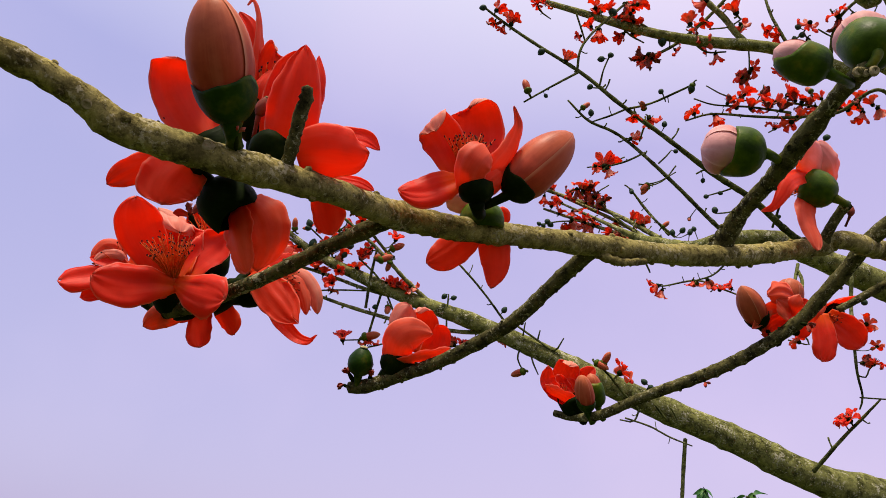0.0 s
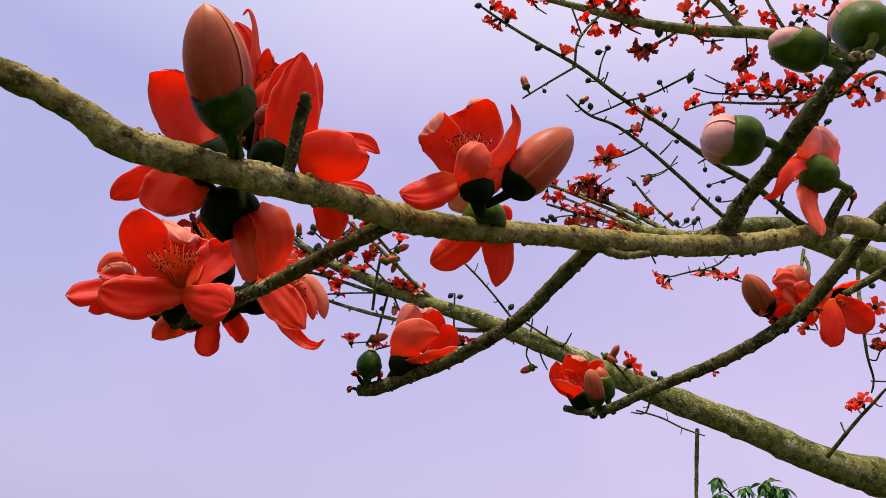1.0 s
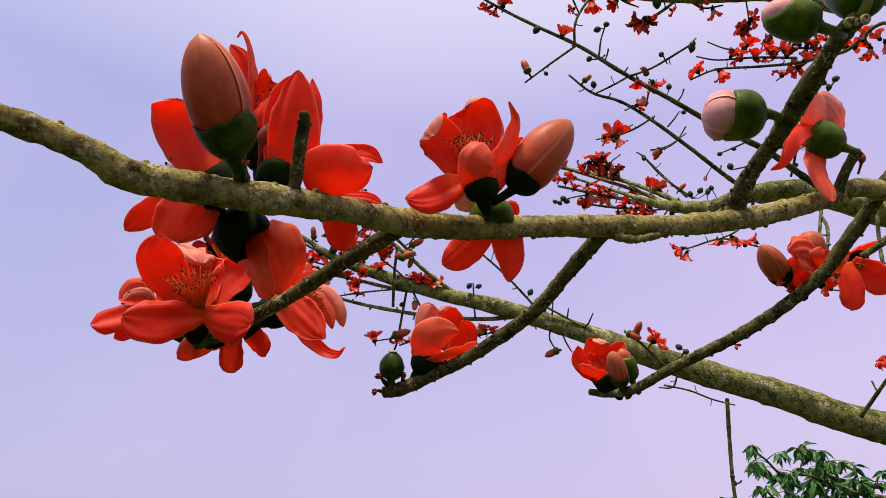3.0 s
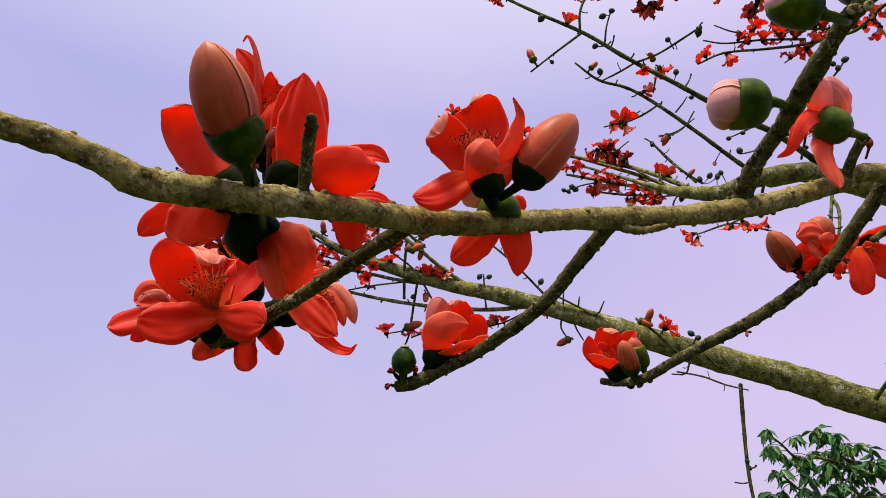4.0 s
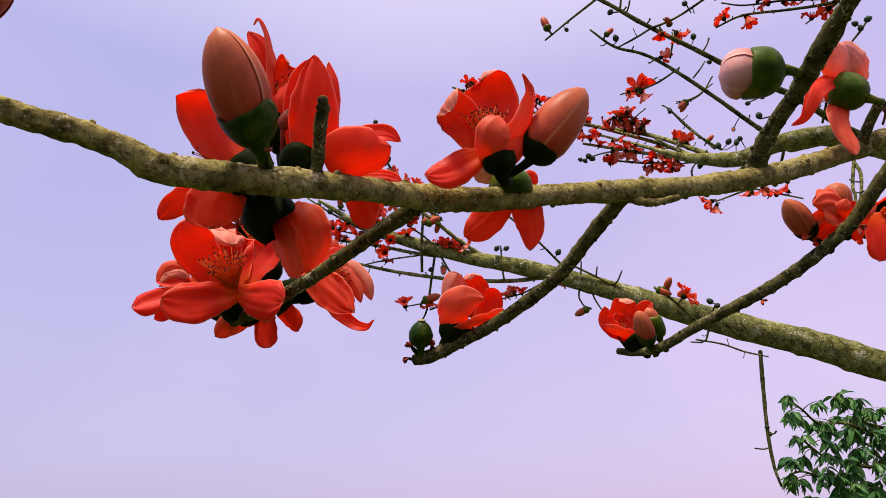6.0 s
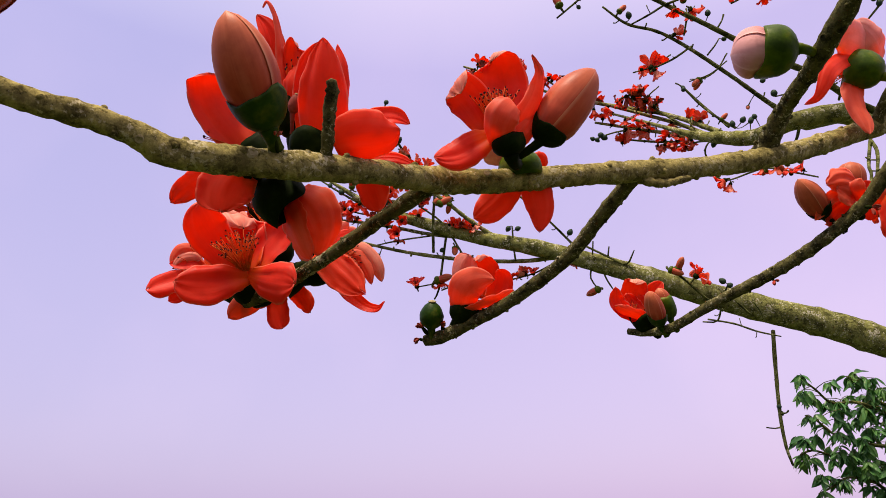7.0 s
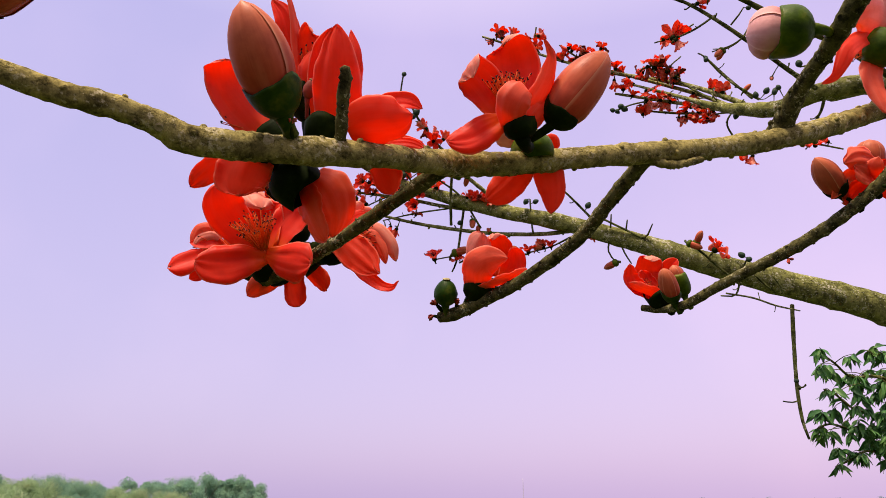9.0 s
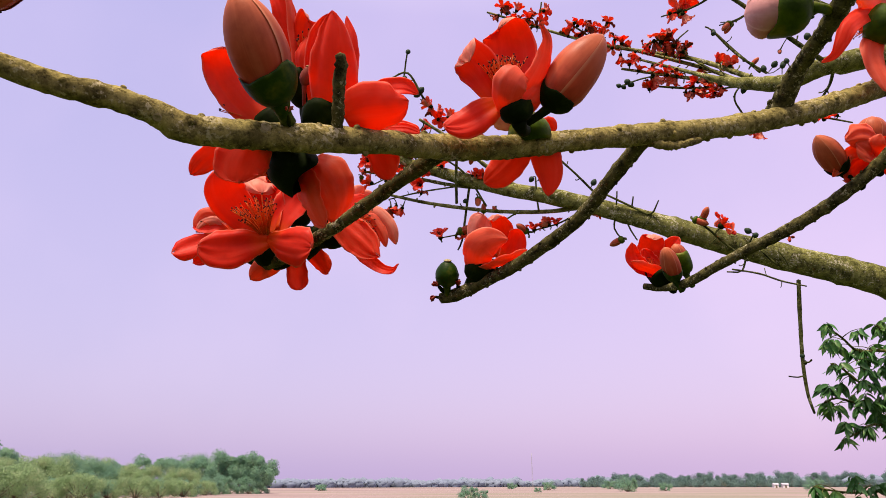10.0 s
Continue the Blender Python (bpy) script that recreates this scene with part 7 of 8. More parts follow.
grow("dull", [(1.733, 2.398, 3.032, 0.055, 1.7, 2.399, 3.032)])
grow("open", [(0.857, 3.875, 4.513, 0.11, 0.852, 3.898, 4.468), (0.919, 3.88, 4.464, 0.103, 0.908, 3.888, 4.449), (0.992, 3.838, 4.342, 0.122, 0.986, 3.826, 4.367), (1.081, 3.866, 4.375, 0.116, 1.076, 3.858, 4.391), (0.963, 3.882, 4.327, 0.094, 0.967, 3.879, 4.334), (1.2, 3.727, 4.27, 0.098, 1.202, 3.726, 4.272), (1.237, 3.725, 4.195, 0.104, 1.243, 3.72, 4.205), (1.269, 3.648, 4.126, 0.095, 1.262, 3.643, 4.137), (1.282, 3.615, 4.184, 0.094, 1.276, 3.617, 4.18), (1.342, 3.55, 4.253, 0.114, 1.325, 3.563, 4.228), (1.153, 3.757, 4.457, 0.093, 1.145, 3.76, 4.449)])
grow("dull", [(1.025, 3.681, 4.535, 0.135, 1.022, 3.681, 4.535), (1.089, 3.701, 4.496, 0.121, 1.11, 3.691, 4.515), (1.124, 3.717, 4.464, 0.106, 1.142, 3.715, 4.467), (0.944, 3.752, 4.516, 0.101, 0.954, 3.75, 4.521), (1.068, 3.675, 4.547, 0.106, 1.059, 3.674, 4.551), (1.195, 3.772, 4.208, 0.091, 1.2, 3.76, 4.233), (1.056, 3.617, 4.268, 0.082, 1.059, 3.611, 4.28), (1.25, 3.671, 4.235, 0.082, 1.245, 3.674, 4.227)])
grow("open", [(-0.596, 3.095, 3.49, 0.088, -0.59, 3.088, 3.503), (-0.544, 3.07, 3.514, 0.082, -0.541, 3.063, 3.53), (-0.49, 3.095, 3.47, 0.088, -0.479, 3.09, 3.48), (-0.384, 3.032, 3.585, 0.088, -0.412, 3.053, 3.543), (-0.311, 2.901, 3.533, 0.068, -0.289, 2.881, 3.572), (-0.412, 3.051, 3.546, 0.077, -0.412, 3.053, 3.543), (-0.522, 3.113, 3.401, 0.071, -0.533, 3.105, 3.417), (-0.629, 3.086, 3.517, 0.072, -0.635, 3.085, 3.517), (-0.615, 3.11, 3.407, 0.082, -0.59, 3.115, 3.397), (-0.339, 3.075, 3.435, 0.071, -0.342, 3.071, 3.442), (-0.412, 3.099, 3.429, 0.076, -0.412, 3.099, 3.429), (-0.466, 3.017, 3.615, 0.066, -0.481, 3.028, 3.593), (-0.385, 3.108, 3.403, 0.065, -0.392, 3.102, 3.414)])
grow("open", [(-0.274, 3.171, 3.145, 0.107, -0.275, 3.18, 3.128), (-0.146, 3.178, 3.131, 0.097, -0.154, 3.171, 3.146), (-0.057, 3.04, 3.386, 0.075, -0.073, 3.054, 3.357), (0.012, 3.009, 3.359, 0.069, 0.013, 3.002, 3.372), (-0.104, 3.028, 3.392, 0.064, -0.125, 3.039, 3.371), (0.23, 3.09, 3.15, 0.084, 0.243, 3.095, 3.141), (0.278, 3.086, 3.159, 0.074, 0.283, 3.09, 3.15), (0.468, 3.045, 3.18, 0.057, 0.466, 3.034, 3.202), (0.932, 2.775, 3.013, 0.108, 0.893, 2.795, 2.972), (-0.357, 3.067, 3.492, 0.071, -0.379, 3.067, 3.49)])
grow("dull", [(-0.025, 3.042, 3.368, 0.069, -0.035, 3.054, 3.345), (0.209, 3.09, 3.151, 0.074, 0.223, 3.097, 3.136), (-0.565, 3.115, 3.469, 0.072, -0.577, 3.122, 3.456), (-0.438, 3.059, 3.501, 0.071, -0.446, 3.062, 3.495), (-0.65, 3.128, 3.47, 0.066, -0.639, 3.128, 3.47), (-0.354, 3.096, 3.338, 0.054, -0.354, 3.096, 3.338)])
grow("open", [(0.085, 3.974, 5.051, 0.107, 0.068, 3.994, 4.99), (0.15, 3.981, 4.97, 0.098, 0.14, 3.985, 4.953), (0.254, 3.963, 4.95, 0.105, 0.231, 3.975, 4.907), (0.368, 3.96, 4.985, 0.105, 0.335, 3.953, 4.996), (0.528, 3.927, 4.845, 0.096, 0.52, 3.925, 4.849), (0.629, 3.937, 4.819, 0.096, 0.607, 3.946, 4.789), (0.719, 3.93, 4.765, 0.095, 0.68, 3.942, 4.72), (0.814, 3.828, 4.637, 0.099, 0.805, 3.84, 4.598), (0.969, 3.116, 4.319, 0.116, 0.978, 3.119, 4.313), (0.932, 2.927, 4.131, 0.087, 0.913, 2.919, 4.149), (0.928, 3.124, 4.286, 0.087, 0.916, 3.12, 4.293), (-0.297, 2.879, 3.684, 0.079, -0.297, 2.881, 3.678), (-0.256, 2.899, 3.652, 0.074, -0.272, 2.899, 3.648)])
grow("open", [(-0.485, 3.123, 3.271, 0.071, -0.496, 3.107, 3.314), (-0.457, 3.124, 3.259, 0.066, -0.435, 3.108, 3.312), (0.174, 3.096, 3.14, 0.079, 0.183, 3.101, 3.127), (0.24, 3.087, 3.163, 0.058, 0.243, 3.095, 3.141), (-0.207, 2.914, 3.643, 0.069, -0.231, 2.925, 3.604)])
grow("dull", [(0.195, 3.973, 4.944, 0.09, 0.194, 3.979, 4.926), (0.304, 3.965, 4.886, 0.09, 0.302, 3.969, 4.872), (0.757, 3.907, 4.841, 0.095, 0.68, 3.942, 4.72), (0.662, 3.936, 4.773, 0.081, 0.651, 3.943, 4.747), (0.045, 3.998, 4.99, 0.084, 0.05, 3.996, 4.999), (1.076, 3.701, 4.484, 0.095, 1.121, 3.699, 4.499), (1.017, 3.683, 4.53, 0.088, 1.022, 3.681, 4.535), (1.133, 3.715, 4.466, 0.081, 1.142, 3.715, 4.467), (-0.513, 3.126, 3.261, 0.071, -0.516, 3.109, 3.31), (-0.282, 2.897, 3.652, 0.058, -0.272, 2.899, 3.648)])
grow("green", [(0.168, 2.49, 4.67, 0.039, 0.179, 2.49, 4.67), (0.468, 2.499, 4.45, 0.038, 0.471, 2.491, 4.465), (0.739, 2.434, 4.397, 0.034, 0.771, 2.431, 4.397), (0.781, 2.42, 4.417, 0.034, 0.778, 2.419, 4.419), (0.705, 2.5, 4.278, 0.032, 0.705, 2.501, 4.276), (0.988, 2.363, 4.188, 0.033, 0.994, 2.364, 4.184), (0.804, 2.811, 4.396, 0.035, 0.781, 2.826, 4.37), (1.232, 2.788, 4.211, 0.026, 1.209, 2.787, 4.214), (1.43, 2.833, 3.924, 0.042, 1.435, 2.84, 3.909), (1.343, 2.736, 3.926, 0.027, 1.333, 2.737, 3.925), (1.201, 3.335, 4.314, 0.033, 1.208, 3.334, 4.314), (1.408, 2.721, 3.947, 0.027, 1.41, 2.718, 3.952), (1.778, 2.867, 3.964, 0.028, 1.767, 2.865, 3.969), (1.299, 2.667, 3.964, 0.024, 1.285, 2.648, 4.001)])
grow("green", [(1.473, 3.297, 4.079, 0.038, 1.437, 3.319, 4.042), (1.421, 3.315, 4.066, 0.041, 1.422, 3.321, 4.056), (1.517, 3.295, 4.078, 0.035, 1.437, 3.319, 4.042), (1.825, 2.485, 4.177, 0.034, 1.829, 2.483, 4.179), (1.068, 2.529, 4.149, 0.029, 1.052, 2.551, 4.111), (1.079, 2.259, 4.129, 0.039, 1.075, 2.252, 4.143), (0.512, 2.562, 4.239, 0.027, 0.496, 2.553, 4.257), (1.824, 2.506, 4.856, 0.041, 1.823, 2.503, 4.861), (1.777, 2.508, 4.817, 0.035, 1.781, 2.508, 4.817), (1.795, 2.49, 4.889, 0.032, 1.832, 2.493, 4.879), (1.734, 2.335, 3.253, 0.03, 1.681, 2.336, 3.257), (1.505, 2.486, 3.181, 0.031, 1.513, 2.481, 3.19), (0.801, 2.443, 4.728, 0.05, 0.807, 2.447, 4.721), (1.129, 2.632, 4.787, 0.053, 1.118, 2.616, 4.817)])
grow("green", [(0.167, 2.997, 3.339, 0.029, 0.186, 2.992, 3.349), (0.212, 2.997, 3.339, 0.029, 0.187, 3.002, 3.329), (0.444, 2.954, 3.294, 0.034, 0.427, 2.966, 3.269), (1.038, 2.824, 2.994, 0.033, 1.062, 2.829, 2.983), (1.069, 2.832, 2.977, 0.031, 1.062, 2.829, 2.983), (1.795, 2.501, 4.143, 0.033, 1.795, 2.506, 4.133), (1.829, 2.483, 4.179, 0.033, 1.829, 2.483, 4.179), (1.77, 2.492, 4.161, 0.031, 1.806, 2.498, 4.149), (-0.144, 3.102, 3.285, 0.032, -0.135, 3.101, 3.288), (-0.322, 3.037, 3.501, 0.033, -0.346, 3.06, 3.455), (-0.634, 3.051, 3.586, 0.036, -0.634, 3.054, 3.581), (-0.69, 3.044, 3.62, 0.033, -0.69, 3.045, 3.618), (0.838, 3.797, 4.302, 0.05, 0.831, 3.794, 4.308), (0.795, 3.803, 4.289, 0.035, 0.788, 3.8, 4.296)])
grow("green", [(-0.387, 2.772, 3.906, 0.026, -0.387, 2.768, 3.916), (-0.448, 2.809, 3.782, 0.032, -0.453, 2.805, 3.793), (-0.406, 2.811, 3.787, 0.032, -0.408, 2.806, 3.8), (-0.333, 2.844, 3.743, 0.042, -0.344, 2.843, 3.743), (0.816, 3.79, 4.316, 0.048, 0.831, 3.794, 4.308), (0.765, 3.798, 4.296, 0.031, 0.788, 3.8, 4.296), (1.337, 3.401, 3.994, 0.036, 1.338, 3.396, 4.009), (1.251, 3.476, 4.423, 0.035, 1.251, 3.475, 4.426), (1.446, 3.153, 3.979, 0.034, 1.446, 3.18, 3.899), (1.445, 3.102, 3.972, 0.031, 1.487, 3.134, 3.889), (1.303, 3.14, 2.525, 0.024, 1.305, 3.142, 2.517), (1.313, 3.147, 2.496, 0.022, 1.304, 3.146, 2.497), (-0.352, 2.851, 3.725, 0.037, -0.333, 2.853, 3.726)])
grow("dusk", [(0.416, 2.552, 4.267, 0.085, 0.446, 2.573, 4.224), (0.94, 2.457, 4.173, 0.057, 0.932, 2.457, 4.173), (0.77, 2.798, 4.423, 0.058, 0.746, 2.816, 4.394), (1.341, 3.48, 4.447, 0.068, 1.334, 3.466, 4.475), (0.546, 3.065, 3.045, 0.072, 0.563, 3.057, 3.057), (-0.148, 3.162, 3.161, 0.09, -0.16, 3.166, 3.155), (0.848, 2.748, 3.043, 0.061, 0.835, 2.766, 3.011), (1.079, 2.257, 4.133, 0.049, 1.075, 2.252, 4.143), (2.239, 3.093, 5.076, 0.075, 2.248, 3.137, 4.994)])
grow("open", [(1.747, 4.397, 4.278, 0.127, 1.752, 4.387, 4.3), (1.795, 4.412, 4.249, 0.103, 1.795, 4.391, 4.292), (2.026, 4.167, 4.247, 0.114, 2.027, 4.171, 4.239), (2.097, 4.136, 4.212, 0.12, 2.093, 4.139, 4.205), (2.142, 4.1, 4.209, 0.097, 2.143, 4.116, 4.177), (1.952, 4.225, 4.263, 0.1, 1.947, 4.219, 4.274)])
grow("dusk", [(-0.128, 2.937, 3.46, 0.079, -0.12, 2.937, 3.46), (0.831, 2.762, 3.019, 0.066, 0.835, 2.766, 3.011), (-0.058, 3.094, 3.24, 0.048, -0.061, 3.096, 3.234), (-0.369, 2.894, 3.547, 0.053, -0.324, 2.871, 3.593), (-0.521, 3.022, 3.606, 0.044, -0.499, 3.022, 3.606), (-0.005, 3.091, 3.233, 0.048, 0.001, 3.094, 3.225), (2.052, 4.161, 4.235, 0.076, 2.044, 4.163, 4.231), (1.961, 4.216, 4.249, 0.069, 1.961, 4.204, 4.273)])
grow("dusk", [(1.103, 2.885, 4.038, 0.069, 1.109, 2.88, 4.054), (1.383, 3.321, 4.113, 0.054, 1.378, 3.326, 4.097), (0.121, 3.094, 3.133, 0.074, 0.183, 3.101, 3.127), (1.34, 2.926, 3.91, 0.042, 1.381, 2.907, 3.977), (-0.66, 3.139, 3.434, 0.05, -0.639, 3.128, 3.47), (1.464, 3.17, 3.879, 0.045, 1.461, 3.165, 3.891)])

grow("dull", [(0.106, 3.978, 5.007, 0.099, 0.104, 3.99, 4.971), (0.223, 3.972, 4.914, 0.098, 0.231, 3.975, 4.907), (0.285, 3.958, 4.971, 0.083, 0.332, 3.961, 4.973), (0.497, 3.948, 4.792, 0.096, 0.5, 3.954, 4.776), (0.577, 3.953, 4.782, 0.089, 0.593, 3.947, 4.802), (0.658, 3.927, 4.836, 0.103, 0.622, 3.945, 4.775), (0.781, 3.824, 4.661, 0.092, 0.786, 3.842, 4.607), (0.868, 3.902, 4.634, 0.093, 0.872, 3.906, 4.623), (0.988, 3.712, 4.521, 0.102, 0.982, 3.707, 4.532), (1.081, 3.824, 4.536, 0.098, 1.073, 3.829, 4.519), (1.103, 3.691, 4.515, 0.088, 1.11, 3.691, 4.515), (1.164, 3.711, 4.486, 0.081, 1.142, 3.715, 4.467)])
grow("open", [(0.182, 3.961, 5.016, 0.098, 0.158, 3.983, 4.944), (0.343, 3.972, 4.916, 0.09, 0.344, 3.976, 4.905), (0.572, 3.928, 4.851, 0.089, 0.556, 3.936, 4.826), (0.774, 3.924, 4.656, 0.101, 0.776, 3.923, 4.66), (0.894, 3.804, 4.485, 0.097, 0.915, 3.808, 4.477), (0.942, 3.748, 4.524, 0.09, 0.954, 3.75, 4.521), (0.996, 3.832, 4.352, 0.118, 0.986, 3.826, 4.367), (1.074, 3.851, 4.409, 0.105, 1.076, 3.858, 4.391), (1.186, 3.766, 4.262, 0.088, 1.186, 3.773, 4.242), (1.224, 3.741, 4.191, 0.093, 1.229, 3.733, 4.214), (1.277, 3.68, 4.174, 0.079, 1.286, 3.68, 4.177), (1.304, 3.602, 4.311, 0.104, 1.286, 3.61, 4.283), (1.339, 3.557, 4.249, 0.083, 1.325, 3.563, 4.228)])
grow("dull", [(0.97, 3.872, 4.355, 0.084, 0.967, 3.879, 4.334), (1.001, 3.687, 4.369, 0.081, 1.001, 3.69, 4.359), (1.242, 3.681, 4.206, 0.086, 1.245, 3.674, 4.227), (1.128, 3.809, 4.37, 0.076, 1.127, 3.816, 4.351), (1.274, 3.652, 4.113, 0.065, 1.262, 3.643, 4.137)])
grow("open", [(0.822, 3.94, 4.583, 0.098, 0.833, 3.913, 4.638), (0.882, 3.836, 4.54, 0.088, 0.896, 3.828, 4.557), (1.115, 3.839, 4.341, 0.093, 1.116, 3.828, 4.362), (1.169, 3.802, 4.218, 0.092, 1.171, 3.786, 4.251), (1.232, 3.714, 4.327, 0.084, 1.231, 3.708, 4.34), (1.299, 3.606, 4.131, 0.08, 1.291, 3.608, 4.127), (0.963, 3.742, 4.374, 0.085, 0.972, 3.73, 4.398)])

# blooms in the twigs behind the low shoot
grow("open", [(-0.621, 3.066, 3.504, 0.085, -0.615, 3.086, 3.511), (-0.576, 3.069, 3.494, 0.080, -0.574, 3.089, 3.498), (-0.332, 3.048, 3.510, 0.090, -0.376, 3.068, 3.486), (-0.328, 3.030, 3.650, 0.085, -0.412, 3.053, 3.543), (-0.255, 2.893, 3.614, 0.080, -0.254, 2.913, 3.625), (-0.090, 2.945, 3.585, 0.080, -0.142, 2.965, 3.528), (-0.362, 3.076, 3.368, 0.075, -0.353, 3.096, 3.378), (-0.084, 3.035, 3.376, 0.085, -0.099, 3.055, 3.366), (-0.016, 3.033, 3.365, 0.085, -0.026, 3.053, 3.342), (-0.205, 2.963, 3.515, 0.080, -0.173, 2.983, 3.526), (-0.256, 3.038, 3.456, 0.080, -0.265, 3.058, 3.422), (-0.336, 3.050, 3.419, 0.070, -0.334, 3.070, 3.428)])
grow("dull", [(-0.237, 2.965, 3.466, 0.085, -0.242, 2.985, 3.462), (-0.449, 3.079, 3.446, 0.080, -0.449, 3.099, 3.429), (-0.049, 3.034, 3.372, 0.080, -0.050, 3.054, 3.350)])
grow("dusk", [(-0.136, 2.967, 3.483, 0.085, -0.119, 2.975, 3.508), (-0.083, 2.955, 3.537, 0.080, -0.119, 2.975, 3.508), (-0.582, 3.030, 3.621, 0.060, -0.610, 3.050, 3.593), (-0.106, 2.955, 3.437, 0.060, -0.099, 2.948, 3.446), (-0.083, 3.054, 3.260, 0.070, -0.070, 3.074, 3.288)])
grow("green", [(-0.510, 3.002, 3.623, 0.045, -0.499, 3.022, 3.606), (-0.480, 3.039, 3.539, 0.050, -0.487, 3.061, 3.516), (-0.419, 3.035, 3.513, 0.040, -0.402, 3.057, 3.527), (-0.304, 3.042, 3.554, 0.040, -0.387, 3.064, 3.503), (-0.514, 3.002, 3.597, 0.035, -0.499, 3.022, 3.606)])

# more blooms along the highest limb
grow("open", [(0.323, 2.472, 4.608, 0.087, 0.3, 2.49, 4.576), (0.275, 2.502, 4.568, 0.066, 0.283, 2.49, 4.59), (0.476, 2.737, 5.027, 0.068, 0.485, 2.73, 5.039), (0.523, 2.713, 5.033, 0.055, 0.53, 2.714, 5.031), (0.785, 2.636, 4.977, 0.102, 0.768, 2.663, 4.928), (0.935, 2.588, 4.887, 0.082, 0.948, 2.587, 4.887), (0.959, 2.565, 4.926, 0.082, 0.948, 2.587, 4.887), (0.699, 2.73, 4.834, 0.045, 0.734, 2.722, 4.844), (0.683, 2.428, 4.602, 0.076, 0.712, 2.438, 4.58), (0.92, 2.67, 4.829, 0.077, 0.936, 2.654, 4.857), (0.986, 2.657, 4.847, 0.077, 0.97, 2.665, 4.834)])
grow("dull", [(0.88, 2.467, 4.815, 0.079, 0.874, 2.462, 4.824), (0.784, 2.654, 4.929, 0.084, 0.786, 2.659, 4.92), (1.019, 2.661, 4.688, 0.094, 1.04, 2.664, 4.68), (1.085, 2.669, 4.69, 0.082, 1.079, 2.661, 4.704)])
grow("green", [(0.799, 2.445, 4.725, 0.031, 0.807, 2.447, 4.721), (1.123, 2.631, 4.789, 0.038, 1.118, 2.616, 4.817)])


# ---- leafy tree beyond the tree's low limb ----
LEAFY = thing("broadleaf_tree", (5.0, 6.1, 0.0), "leafy green tree with glossy drooping leaves", "tree")
stem("trunk", [(5.0, 6.1, -0.2, 0.16), (4.98, 6.1, 1.0, 0.13), (4.9, 6.08, 2.0, 0.10), (4.7, 6.05, 2.9, 0.06)], BARK_FAR, LEAFY, "", 0.1, 12, 0.05)


def leaf_mesh(fold, droop, seed):
    """A lance-shaped leaf one unit long along +x, folded on its midrib and drooping."""
    verts, faces, n = [], [], 8
    for side in (1, -1):
        for i in range(n + 1):
            s = i / n
            w = 0.17 * math.sin(math.pi * s ** 0.8) ** 0.9 * (1 - 0.25 * s)
            for u in (-1, -0.5, 0, 0.5, 1):
                wave = 0.012 * math.sin(s * 9 + u * 2 + seed)
                verts.append((s * (1 - 0.12 * droop * s), u * w, abs(u) * w * fold - droop * s * s * 0.35 + wave + side * 0.004))
    row = 5
    k = (n + 1) * row
    for i in range(n):
        for j in range(4):
            a = i * row + j
            faces.append((a, a + row, a + row + 1, a + 1))
            faces.append((k + a, k + a + 1, k + a + row + 1, k + a + row))
    mesh = bpy.data.meshes.new("leaf")
    mesh.from_pydata(verts, [], faces)
    mesh.materials.append(LEAF)
    mesh.polygons.foreach_set("use_smooth", [True] * len(faces))
    return mesh


LEAVES = [leaf_mesh(0.5, 0.3, 0.0), leaf_mesh(0.3, 0.7, 2.0), leaf_mesh(0.7, 0.5, 4.0)]
lr = random.Random(5)
rest, made = [], [0]


def put_leaf(at, way, size):
    z = Vector((lr.gauss(0, 0.8), lr.gauss(-0.6, 0.7), 0.8)).normalized()
    x = (way.normalized() + Vector((0, 0, -lr.uniform(0.1, 0.85)))).normalized()
    y = z.cross(x)
    y = y.normalized() if y.length > 1e-3 else Vector((0, 1, 0))
    z = x.cross(y)
    m = Matrix((x, y, z)).transposed().to_4x4()
    m.translation = at - Vector(LEAFY.location)
    m = m @ Matrix.Scale(size, 4)
    if lr.random() < 0.3 and made[0] < 300:
        made[0] += 1
        ob = new("leaf", lr.choice(LEAVES))
        ob.parent = LEAFY
        ob.matrix_basis = m
    else:
        mesh = lr.choice(LEAVES)
        rest.append(([m @ q.co for q in mesh.vertices], [tuple(f.vertices) for f in mesh.polygons], [(0, 0)] * len(mesh.vertices)))


def leafy_limb(points, count, reach, first=0.25):
    """A limb with side twigs, and leaves in loose rosettes at their ends."""
    stem("limb", points, BARK_THIN, LEAFY, "", 0.03, 7, 0.05)
    line = spline(points, 0.02)[:, :3]
    count = int(count * 1.45)
    for i in range(count):
        s = first + (1 - first) * (i + 0.5 * lr.random()) / count
        p = Vector(line[min(len(line) - 1, int(s * (len(line) - 1)))])
        out = Vector((lr.gauss(-0.25, 0.7), lr.gauss(-0.2, 0.7), lr.gauss(0.1, 0.5))).normalized()
        end = p + out * reach * lr.uniform(0.4, 1.0)
        if i == count - 1:
            p, end = Vector(line[-4]), Vector(line[-1])
        stem("twig", [(*p, 0.004), (*(0.5 * (p + end) + Vector((0, 0, 0.015))), 0.003), (*end, 0.002)], BARK_THIN, LEAFY, "", 0.05, 5, 0.0)
        n = lr.randint(6, 9)
        for k in range(n):
            a = k * 2.4 + lr.random()
            side = Vector((math.cos(a), math.sin(a), 0))
            way = out * 0.35 + side * 0.75 + Vector((0, 0, lr.uniform(-1.0, -0.05)))
            put_leaf(p.lerp(end, lr.uniform(0.55, 1.0)), way, lr.uniform(0.085, 0.135))


